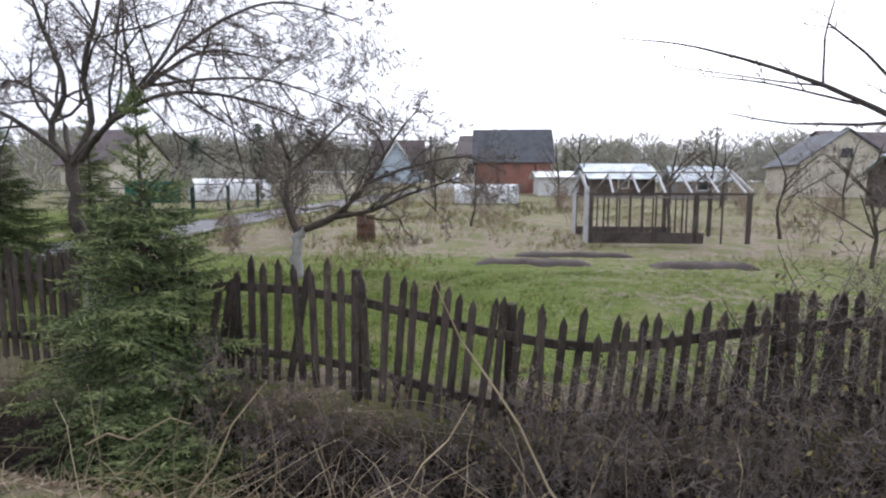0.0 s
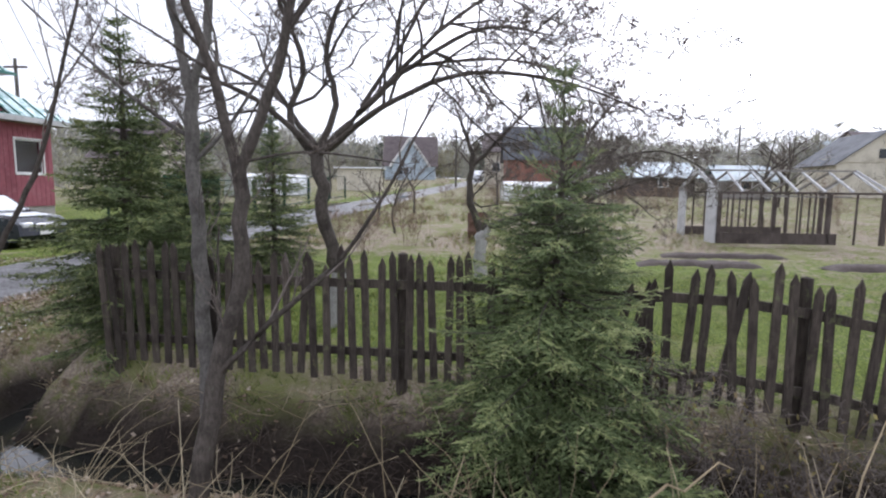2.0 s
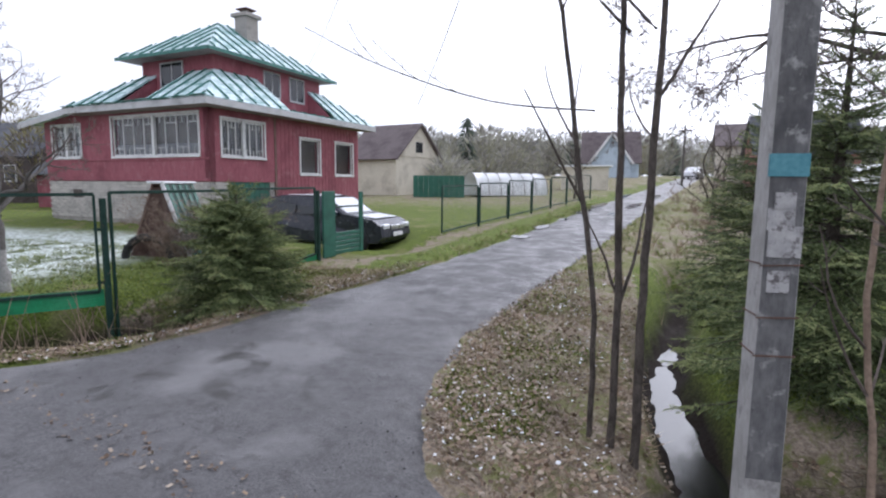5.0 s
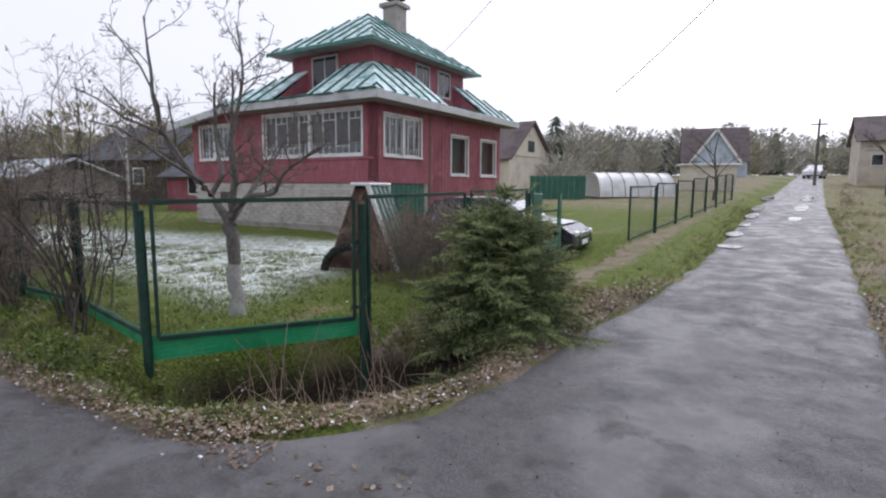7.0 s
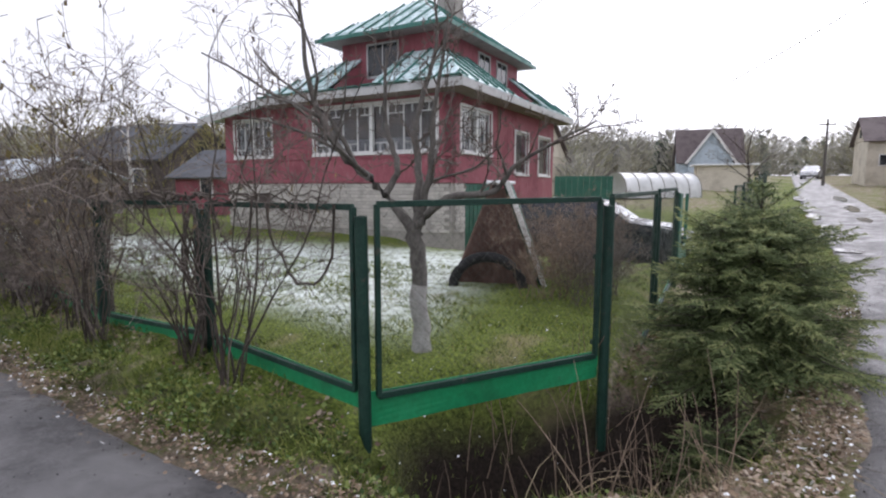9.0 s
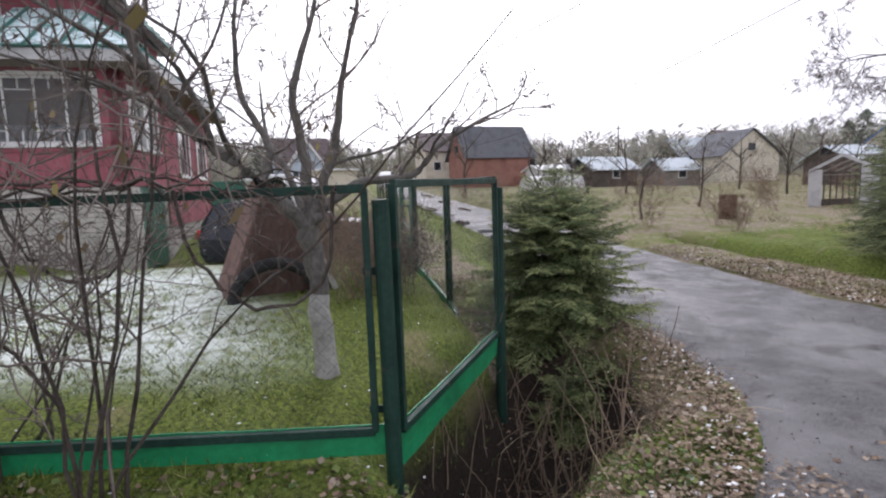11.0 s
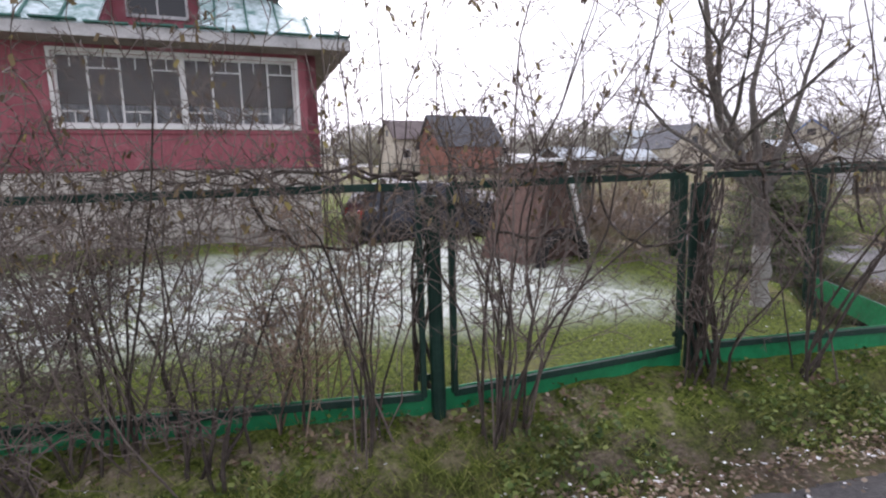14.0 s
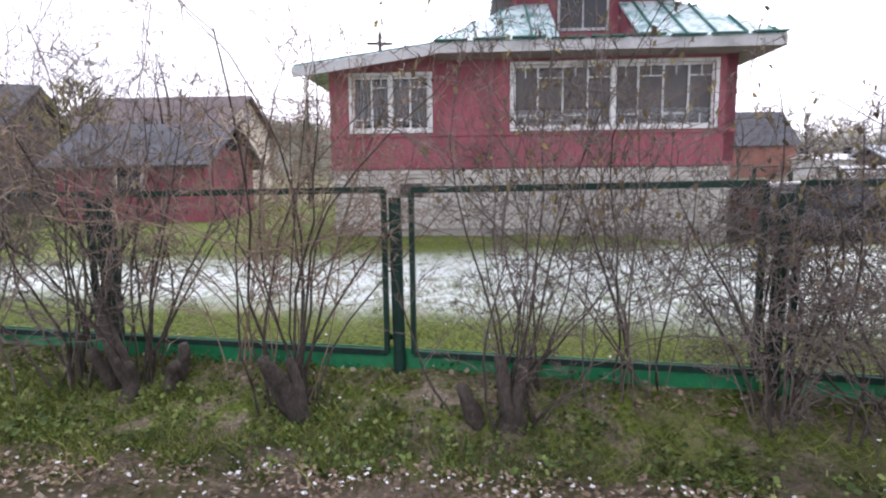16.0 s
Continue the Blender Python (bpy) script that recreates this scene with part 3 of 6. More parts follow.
part("vent", box_bm(-6.4, -5.95, 0.0, 0.06, 1.45, 1.72, 0.01), M["dark_wood"], house, "small dark cellar window")
# rooms behind the glass; their dimness is put into the wall colour
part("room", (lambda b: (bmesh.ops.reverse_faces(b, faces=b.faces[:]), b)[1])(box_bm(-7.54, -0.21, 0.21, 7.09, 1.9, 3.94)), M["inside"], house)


def window(parent, m, w, h, halves, lights, fancy, curtain):
    """A trimmed window set at m: x along the wall, y inwards, z up, origin at the lower left of the opening."""
    win = new("window")
    win.parent = parent
    win.matrix_parent_inverse = Matrix()
    win.matrix_basis = m
    t = 0.065
    for a in ((-t, w + t, -0.035, 0.0, h, h + t), (-t, w + t, -0.06, 0.0, -t, 0), (-t, 0, -0.035, 0.0, 0, h), (w, w + t, -0.035, 0.0, 0, h)):
        part("casing", box_bm(*a, 0.008), M["white_trim"], win)
    for k in range(halves):
        a0, a1 = w * k / halves, w * (k + 1) / halves
        if k:
            part("mullion", box_bm(a0 - 0.05, a0 + 0.05, -0.03, 0.06, 0, h, 0.006), M["white_trim"], win)
        f = 0.045
        for a in ((a0, a1, 0.03, 0.075, 0, f), (a0, a1, 0.03, 0.075, h - f, h), (a0, a0 + f, 0.03, 0.075, f, h - f), (a1 - f, a1, 0.03, 0.075, f, h - f)):
            part("sash", box_bm(*a), M["white_trim"], win)
        for i in range(1, lights):
            x = a0 + (a1 - a0) * i / lights
            part("muntin", box_bm(x - 0.016, x + 0.016, 0.035, 0.07, f, h - f), M["white_trim"], win)
        if fancy:
            for zz in (0.2, 0.8):
                for i in range(lights):
                    c0, c1 = a0 + (a1 - a0) * i / lights, a0 + (a1 - a0) * (i + 1) / lights
                    if (i + (zz > 0.5)) % 2 == 0:
                        part("muntin", box_bm(c0, c1, 0.04, 0.065, h * zz - 0.012, h * zz + 0.012), M["white_trim"], win)
                    xm = (c0 + c1) / 2
                    part("muntin", box_bm(xm - 0.01, xm + 0.01, 0.04, 0.065, *((f, h * 0.2) if zz < 0.5 else (h * 0.8, h - f))), M["white_trim"], win)
        g = part("pane", box_bm(a0 + f, a1 - f, 0.05, 0.056, f, h - f), M["glass"], win)
        g.visible_shadow = False
    if curtain:
        bm = bmesh.new()
        cols = 60
        lo, hi = curtain
        vs = [[bm.verts.new((w * i / cols, 0.14 + 0.02 * math.sin(i * 1.9), h * z)) for i in range(cols + 1)] for z in (lo, hi)]
        for i in range(cols):
            bm.faces.new((vs[0][i], vs[0][i + 1], vs[1][i + 1], vs[1][i]))
        bmesh.ops.solidify(bm, geom=bm.faces[:], thickness=0.004)
        part("curtain", bm, M["curtain"], win, "pale lace curtain")
    return win


window(house, Matrix.Translation((-4.18, 0, 2.76)), 3.78, 1.17, 2, 4, True, (0.02, 0.3))
window(house, Matrix.Translation((-7.3, 0, 2.76)), 1.5, 1.02, 2, 2, True, (0.1, 0.95))
TURN = pose(0, 0, 0, 0, 0, 90)
window(house, Matrix.Translation((0, 0.45, 2.75)) @ TURN, 1.66, 1.05, 2, 3, True, (0.05, 0.97))
window(house, Matrix.Translation((0, 3.82, 2.3)) @ TURN, 1.03, 1.2, 1, 1, False, None)
window(house, Matrix.Translation((0, 5.8, 2.3)) @ TURN, 1.09, 1.2, 1, 1, False, None)


def roof_face(corners, seam_step, parent, thick=0.05):
    """A sloping tin face with standing seams running down it; the first two corners are its lower edge."""
    part("roof", slab_bm(corners, thick), M["roof_green"], parent)
    c = [Vector(v) for v in corners]
    nrm = (c[1] - c[0]).cross(c[-1] - c[0]).normalized()
    u = (c[1] - c[0]).normalized()
    w = nrm.cross(u)
    flat = [((v - c[0]).dot(u), (v - c[0]).dot(w)) for v in c]
    lo, hi = min(a for a, _ in flat), max(a for a, _ in flat)
    s = lo + seam_step * 0.5
    while s < hi:
        hits = []
        for i in range(len(flat)):
            (a0, b0), (a1, b1) = flat[i], flat[(i + 1) % len(flat)]
            if (a0 - s) * (a1 - s) < 0:
                hits.append(b0 + (b1 - b0) * (s - a0) / (a1 - a0))
        if len(hits) == 2 and abs(hits[0] - hits[1]) > 0.15:
            p0, p1 = (c[0] + u * s + w * b + nrm * 0.022 for b in sorted(hits))
            part("seam", beam_bm(p0, p1, 0.025, 0.05), M["roof_seam"], parent)
        s += seam_step


EX0, EX1, EY0, EY1, EZ = -5.7, 0.55, -0.55, 7.75, 4.27
IX0, IX1, IY0, IY1, IZ = -4.05, -0.85, 1.05, 6.0, 5.36
# the front and the lane side of the lower roof open into inset dormers between red cheeks
FD0, FD1, SD0, SD1, ED = -3.4, -1.95, 2.75, 5.3, 0.16
roof_face([(EX0, EY0, EZ), (FD0, EY0, EZ), (FD0, IY0, IZ), (IX0, IY0, IZ)], 0.52, house)
roof_face([(FD1, EY0, EZ), (EX1, EY0, EZ), (IX1, IY0, IZ), (FD1, IY0, IZ)], 0.52, house)
roof_face([(FD0, EY0 + 0.02, EZ), (FD1, EY0 + 0.02, EZ), (FD1, IY0, EZ + ED), (FD0, IY0, EZ + ED)], 0.5, house)
roof_face([(EX1, EY0, EZ), (EX1, SD0, EZ), (IX1, SD0, IZ), (IX1, IY0, IZ)], 0.52, house)
roof_face([(EX1, SD1, EZ), (EX1, EY1, EZ), (IX1, IY1, IZ), (IX1, SD1, IZ)], 0.52, house)
roof_face([(EX1 - 0.02, SD0, EZ), (EX1 - 0.02, SD1, EZ), (IX1, SD1, EZ + ED), (IX1, SD0, EZ + ED)], 0.5, house)


def cheek(pts, push):
    bm = bmesh.new()
    a = [bm.verts.new(Vector(v)) for v in pts]
    b = [bm.verts.new(Vector(v) + Vector(push)) for v in pts]
    bm.faces.new(a)
    bm.faces.new(b[::-1])
    for i in range(3):
        j = (i + 1) % 3
        bm.faces.new((a[j], a[i], b[i], b[j]))
    bmesh.ops.recalc_face_normals(bm, faces=bm.faces[:])
    part("dormer_cheek", bm, M["red_wall"], house)


for x, dx in ((FD0, -0.05), (FD1, 0.05)):
    cheek([(x, EY0 + 0.25, EZ - 0.02), (x, IY0, IZ - 0.07), (x, IY0, EZ)], (dx, 0, 0))
for y, dy in ((SD0, -0.05), (SD1, 0.05)):
    cheek([(EX1 - 0.25, y, EZ - 0.02), (IX1, y, IZ - 0.07), (IX1, y, EZ)], (0, dy, 0))
roof_face([(EX1, EY1, EZ), (EX0, EY1, EZ), (IX0, IY1, IZ), (IX1, IY1, IZ)], 0.6, house)
roof_face([(EX0, EY1, EZ), (EX0, EY0, EZ), (IX0, IY0, IZ), (IX0, IY1, IZ)], 0.6, house)
roof_face([(-8.3, 7.7, 3.9), (-8.3, -0.5, 3.9), (-5.3, -0.5, 4.3), (-5.3, 7.7, 4.3)], 0.6, house)
for a in ((-5.7, 0.56, -0.57, -0.545, 4.06, 4.24), (0.545, 0.57, -0.545, 7.75, 4.06, 4.24)):
    part("fascia", box_bm(*a, 0.004), M["fascia"], house)
part("fascia", beam_bm((-8.3, -0.52, 3.78), (-5.65, -0.52, 4.14), 0.024, 0.18), M["fascia"], house)
part("soffit", box_bm(-5.7, 0.54, -0.54, -0.002, 4.06, 4.08), M["soffit"], house)
part("soffit", box_bm(0.002, 0.54, 0.0, 7.74, 4.06, 4.08), M["soffit"], house)
for zc in range(9):
    part("gutter_edge", box_bm(-5.65 + zc * 0.7, -5.05 + zc * 0.7, -0.64 + 0.01 * (zc % 2), -0.5, 4.262 + 0.012 * (zc % 3), 4.285 + 0.012 * (zc % 3)), M["roof_seam"], house)
# upper storey
part("wall", box_bm(IX0, IX1, IY0, IY1, 4.32, 5.86), M["red_wall"], house)
dark = M["car_glass"]


def shut_window(m, w, h):
    win = new("window")
    win.parent = house
    win.matrix_basis = m
    for a in ((-0.045, w + 0.045, -0.035, -0.002, h, h + 0.05), (-0.045, w + 0.045, -0.035, -0.002, -0.06, 0), (-0.045, 0, -0.035, -0.002, 0, h), (w, w + 0.045, -0.035, -0.002, 0, h), (w / 2 - 0.015, w / 2 + 0.015, -0.02, -0.012, 0, h)):
        part("casing", box_bm(*a), M["fascia"], win)
    part("pane", box_bm(0, w, -0.012, -0.003, 0, h), dark, win)


shut_window(Matrix.Translation((-3.15, IY0, 4.86)), 0.95, 0.8)
shut_window(Matrix.Translation((IX1, 3.1, 4.9)) @ TURN, 0.7, 0.75)
shut_window(Matrix.Translation((IX1, 4.35, 4.9)) @ TURN, 0.7, 0.75)
UX0, UX1, UY0, UY1, UZ, TX, TY0, TY1, TZ = -4.5, -0.38, 0.45, 6.45, 5.86, -2.45, 2.75, 3.6, 7.3
roof_face([(UX0, UY0, UZ), (UX1, UY0, UZ), (TX, TY0, TZ)], 0.48, house)
roof_face([(UX1, UY0, UZ), (UX1, UY1, UZ), (TX, TY1, TZ), (TX, TY0, TZ)], 0.48, house)
roof_face([(UX1, UY1, UZ), (UX0, UY1, UZ), (TX, TY1, TZ)], 0.6, house)
roof_face([(UX0, UY1, UZ), (UX0, UY0, UZ), (TX, TY0, TZ), (TX, TY1, TZ)], 0.6, house)
part("soffit", box_bm(UX0 + 0.02, UX1 - 0.02, UY0 + 0.02, UY1 - 0.02, 5.79, 5.83), M["soffit"], house)
for a in ((UX0, UX1, UY0 - 0.02, UY0, 5.76, 5.86), (UX1, UX1 + 0.02, UY0, UY1, 5.76, 5.86)):
    part("fascia", box_bm(*a), M["roof_seam"], house)
part("chimney", box_bm(-2.27, -1.73, 3.28, 3.82, 6.6, 7.6, 0.01), M["mortar"], house, "grey brick chimney")
part("chimney", box_bm(-2.36, -1.64, 3.19, 3.91, 7.6, 7.72, 0.01), M["mortar"], house)
part("chimney_cap", box_bm(-2.24, -1.74, 3.31, 3.79, 7.86, 7.9, 0.01), M["rust_wire"], house, "dark tin chimney cap")
part("chimney", box_bm(-2.12, -1.86, 3.43, 3.67, 7.72, 7.86), M["dark_wood"], house)


# ---- other houses and sheds ----
def gable_house(name, x, y, rz, w, d, wall_h, ridge, wall, roof, label, wins=2, z=None, brick_gable=None):
    """A gabled building, its front (length w) towards -y."""
    z = gz(x, y) if z is None else z
    h = thing(name, pose(x, y, z, 0, 0, rz), label, "house" if "house" in name else "shed")
    part("wall", box_bm(-w / 2, w / 2, -d / 2, d / 2, -0.6, wall_h), wall, h)
    for sx in (-w / 2, w / 2):
        bm = bmesh.new()
        vs = [bm.verts.new(v) for v in ((sx - 0.06, -d / 2, wall_h), (sx - 0.06, d / 2, wall_h), (sx - 0.06, 0, ridge), (sx + 0.06, -d / 2, wall_h), (sx + 0.06, d / 2, wall_h), (sx + 0.06, 0, ridge))]
        bm.faces.new(vs[:3][::-1])
        bm.faces.new(vs[3:])
        for i in range(3):
            j = (i + 1) % 3
            bm.faces.new((vs[i], vs[j], vs[3 + j], vs[3 + i]))
        part("gable", bm, brick_gable or wall, h)
    o, dz = 0.35, (ridge - wall_h) / (d / 2) * 0.35
    part("roof", slab_bm([(-w / 2 - o, -d / 2 - o, wall_h - dz + 0.05), (w / 2 + o, -d / 2 - o, wall_h - dz + 0.05), (w / 2 + o, 0, ridge + 0.05), (-w / 2 - o, 0, ridge + 0.05)], 0.08), roof, h)
    part("roof", slab_bm([(w / 2 + o, d / 2 + o, wall_h - dz + 0.05), (-w / 2 - o, d / 2 + o, wall_h - dz + 0.05), (-w / 2 - o, 0, ridge + 0.05), (w / 2 + o, 0, ridge + 0.05)], 0.08), roof, h)
    for i in range(wins):
        cx = -w / 2 + w * (i + 0.5) / wins
        part("window", box_bm(cx - 0.42, cx + 0.42, -d / 2 - 0.04, -d / 2 - 0.005, wall_h * 0.4, wall_h * 0.4 + 0.95), M["white_trim"], h)
        part("pane", box_bm(cx - 0.34, cx + 0.34, -d / 2 - 0.055, -d / 2 - 0.042, wall_h * 0.4 + 0.08, wall_h * 0.4 + 0.87), M["car_glass"], h)
    for sx in (-1, 1):
        part("gable_window", box_bm(sx * (w / 2 + 0.063), sx * (w / 2 + 0.1), -0.4, 0.4, wall_h + 0.3, wall_h + 1.0) if sx > 0 else box_bm(-w / 2 - 0.1, -w / 2 - 0.063, -0.4, 0.4, wall_h + 0.3, wall_h + 1.0), M["car_glass"], h)
    return h


gable_house("brick_house", 6.1, 50.0, -4, 6.6, 5.2, 2.9, 5.7, M["red_brick"], M["slate"], "orange-red brick house with dark roof beyond the gardens", 0)
gable_house("cream_house", -22.9, 37.2, -14, 4.0, 5.4, 2.5, 4.75, M["plaster"], M["brown_roof"], "cream plastered house under a brown gabled roof", 0)
blue = gable_house("blue_house", -7.6, 84.5, 1, 7.6, 7.0, 2.2, 6.5, M["pale_blue"], M["brown_roof"], "pale blue house with a central front gable far along the lane", 0)
bm = bmesh.new()
vs = [bm.verts.new((x, y, z)) for y in (-4.3, 0.0) for x, z in ((-2.6, -0.4), (2.6, -0.4), (2.6, 2.3), (0, 5.9), (-2.6, 2.3))]
for k in range(5):
    bm.faces.new((vs[k], vs[(k + 1) % 5], vs[5 + (k + 1) % 5], vs[5 + k]))
bm.faces.new(vs[:5][::-1])
bmesh.ops.recalc_face_normals(bm, faces=bm.faces[:])
part("gable", bm, M["pale_blue"], blue)
for sx in (-1, 1):
    part("roof", slab_bm([(sx * 3.0, -4.7, 1.75), (sx * 3.0, 0.2, 1.75), (0, 0.2, 6.0), (0, -4.7, 6.0)][::sx], 0.1), M["brown_roof"], blue)
    part("barge_board", beam_bm((sx * 3.0, -4.74, 1.7), (0, -4.74, 5.95), 0.08, 0.3), M["white_trim"], blue)
for cx in (-1.5, -0.6):
    part("window", box_bm(cx - 0.35, cx + 0.35, -4.36, -4.31, 0.6, 1.6), M["car_glass"], blue)
gable_house("lane_house", 4.0, 57.5, -8, 4.6, 6, 3.6, 5.6, M["plaster"], M["brown_roof"], "cream house with a brown roof beside a brick one", 2)
gable_house("garden_shed", 13.2, 42, 5, 5.0, 3.5, 1.5, 2.5, M["dark_wood"], M["tin_pale"], "dark plank shed with a pale tin roof", 1)
gable_house("garden_shed", 18.2, 39, -8, 3.4, 3.0, 1.4, 2.3, M["grey_wood"], M["tin_pale"], "grey plank shed with a pale tin roof", 1)
gable_house("garden_shed", 9.2, 44, 0, 3.6, 2.6, 1.5, 1.9, M["film_white"], M["film_white"], "low white shed beside the brick house", 0)
gable_house("garden_house", 31.0, 44, 80, 6.0, 6.5, 2.6, 5.0, M["plaster"], M["slate"], "cream garden house with a grey gabled roof", 1)
gable_house("garden_house", 27.0, 30, -10, 4.0, 4.0, 2.0, 3.0, M["dark_wood"], M["tin_pale"], "dark plank garden house with a pale roof", 1)
gable_house("garden_house", 36, 48, 10, 7, 6, 3, 5.4, M["plaster"], M["brown_roof"], "cream garden house with a brown roof", 2)
gable_house("garden_house", 47, 64, -15, 8, 7, 3, 5.6, M["plaster"], M["tin_pale"], "cream garden house with a pale tin roof", 2)
gable_house("garden_house", -22.3, 116, 2, 6.6, 6, 4, 7, M["grey_wood"], M["slate"], "grey plank house with a dark roof", 2)
gable_house("garden_house", -38, 105, 5, 9, 7, 3, 5.6, M["plaster"], M["slate"], "cream house with a dark roof far off", 2)
gable_house("purple_shed", -33.0, 22.5, -8, 4.4, 3.6, 1.75, 2.9, M["red_wall"], M["slate"], "reddish plank shed with a blue-grey roof", 1)
gable_house("cream_house", -36.5, 33, -8, 7.5, 6, 3.3, 4.9, M["plaster"], M["brown_roof"], "cream two-window house behind the yard", 3)
gable_house("plank_house", -42, 26, 5, 6, 6, 2.6, 4.6, M["dark_wood"], M["slate"], "dark plank house beyond bare trees", 2)
gable_house("grey_shed", -40, 18, -5, 5, 4, 1.6, 2.4, M["grey_wood"], M["tin_pale"], "grey shed with a pale tin roof", 1)
gable_house("blue_roofed_house", 42, 35, 25, 4.6, 4.4, 3.4, 5.4, M["plaster"], M["blue_tarp"], "far cream house with a bright blue roof", 2)


def film_tunnel(x, y, rz, length, width, height):
    g = thing("polytunnel", pose(x, y, gz(x, y), 0, 0, rz), "white polythene tunnel greenhouse beside the lane", "greenhouse")
    bm = bmesh.new()
    prev = None
    for i in range(13):
        cx = -length / 2 + length * i / 12
        ring = []
        for k in range(15):
            a = math.pi * k / 14
            s = 1 - 0.015 * (i % 2)
            ring.append(bm.verts.new((cx, math.cos(a) * width / 2 * s, max(0, math.sin(a)) ** 0.75 * height * s)))
        if prev:
            for k in range(14):
                bm.faces.new((prev[k], prev[k + 1], ring[k + 1], ring[k]))
        else:
            bm.faces.new(ring)
        prev = ring
    bm.faces.new(prev[::-1])
    part("film", bm, M["film_white"], g, smooth=True)
    for i in range(7):
        T = Tubes()
        cx = -length / 2 + length * i / 6
        T.tube([Vector((cx, math.cos(math.pi * k / 14) * width * 0.51, max(0, math.sin(math.pi * k / 14)) ** 0.75 * height * 1.02)) for k in range(15)], [0.02] * 15, 4)
        T.make("hoop", M["grey_wood"], g)
    return g


film_tunnel(-14.8, 36.4, 36, 5.0, 2.4, 1.45)
film_tunnel(2.5, 33.5, 0, 4.0, 2.0, 1.2)
flat = thing("low_shed", pose(-10.0, 46.0, gz(-10.0, 46.0), 0, 0, 2), "low cream shed with a sleet-white flat roof", "shed")
part("wall", box_bm(-1.8, 1.8, -1, 1, -0.2, 1.75), M["plaster"], flat)
part("roof", box_bm(-2.1, 2.1, -1.3, 1.3, 1.752, 1.87, 0.02), M["snow"], flat)
gf = thing("green_fence_screen", pose(-18.7, 33.2, gz(-18.7, 33.2), 0, 0, 12), "dark green sheet fence screen by a cream house", "fence")
for k in range(10):
    part("sheet", box_bm(-1.3 + k * 0.32, -0.99 + k * 0.32, -0.02 + 0.012 * (k % 2), 0.01 + 0.012 * (k % 2), 0, 1.35), M["green_paint"], gf)

# bare frame of an old greenhouse in the garden
gh = thing("greenhouse_frame", pose(4.15, 14.95, 0.5, 0, 0, -4), "bare wooden greenhouse frame with pale end panels", "greenhouse")
GL, GD = 4.3, 2.6
for yy in (0, GD):
    for k in range(13):
        wx = 0.05 if k in (0, 8, 12) else 0.02
        if k > 8 and k % 2 and yy == 0:
            continue
        part("post", box_bm(GL * k / 12 - wx, GL * k / 12 + wx, yy - wx, yy + wx, 0, 1.35), M["dark_wood"], gh)
    part("rail", box_bm(-0.08, GL + 0.1, yy - 0.03, yy + 0.03, 1.352, 1.41), M["dark_wood"], gh)
    part("rail", box_bm(-0.05, GL * 0.8, yy - 0.02, yy + 0.02, 1.27, 1.31), M["grey_wood"], gh)
    part("base_board", box_bm(-0.05, GL * 0.72, yy - 0.05, yy - 0.027, 0, 0.3), M["dark_wood"], gh)
for k in range(7):
    xx = GL * k / 6
    for y0 in (0, GD):
        part("rafter", beam_bm((xx - 0.12, y0, 1.42), (xx + 0.04 * (k % 2), GD / 2, 1.98), 0.05, 0.05), M["grey_wood"] if y0 else M["fascia"], gh)
part("ridge_beam", box_bm(-0.1, GL + 0.1, GD / 2 - 0.025, GD / 2 + 0.025, 2.0, 2.05), M["grey_wood"], gh)
part("end_panel", box_bm(-0.085, -0.055, -0.02, 0.62, 0, 1.6), M["fascia"], gh, "pale weathered end panel")
part("end_panel", box_bm(-0.085, -0.055, GD - 0.5, GD + 0.06, 0, 1.5), M["fascia"], gh)
for y0 in (0, GD):
    part("end_rafter", beam_bm((-0.1, y0, 1.45), (-0.1, GD / 2, 2.03), 0.03, 0.12), M["fascia"], gh)
    part("end_rafter", beam_bm((GL + 0.06, y0, 1.45), (GL + 0.06, GD / 2, 2.03), 0.03, 0.07), M["fascia"], gh)

bar = thing("barrel", pose(-2.35, 15.75, gz(-2.35, 15.75)), "rusty dark iron barrel standing on the lawn", "barrel")
T = Tubes()
zs = [0, 0.02, 0.24, 0.26, 0.28, 0.5, 0.52, 0.54, 0.76, 0.78]
T.tube([Vector((0, 0, z)) for z in zs], [0.27, 0.28, 0.27, 0.285, 0.27, 0.27, 0.285, 0.27, 0.28, 0.27], 20)
T.make("shell", M["rust_wire"], bar, smooth=True)
bm = bmesh.new()
bmesh.ops.create_circle(bm, cap_ends=True, segments=20, radius=0.265, matrix=Matrix.Translation((0, 0, 0.74)))
part("lid", bm, M["rust_wire"], bar)


# ---- utility pole ----
pole = thing("utility_pole", pose(-7.92, 4.21, 0.0, 0, 0, 1), "tall grey concrete utility pole standing on the verge", "pole")
bm = bmesh.new()
rings = []
for z, w, d in ((-0.3, 0.175, 0.21), (9.5, 0.125, 0.15)):
    c = 0.025
    rings.append([bm.verts.new((x, y, z)) for x, y in ((-w / 2 + c, -d / 2), (w / 2 - c, -d / 2), (w / 2, -d / 2 + c), (w / 2, d / 2 - c), (w / 2 - c, d / 2), (-w / 2 + c, d / 2), (-w / 2, d / 2 - c), (-w / 2, -d / 2 + c))])
for k in range(8):
    j = (k + 1) % 8
    bm.faces.new((rings[0][k], rings[0][j], rings[1][j], rings[1][k]))
bm.faces.new(rings[1])
part("shaft", bm, M["concrete"], pole)
bm = slab_bm([(-0.074, -0.1045, 0.6), (0.074, -0.1045, 0.6), (0.058, -0.085, 6.5), (-0.058, -0.085, 6.5)], 0.004)
part("paste_stain", bm, M["stained"], pole, "dark paste-stained face of the pole")
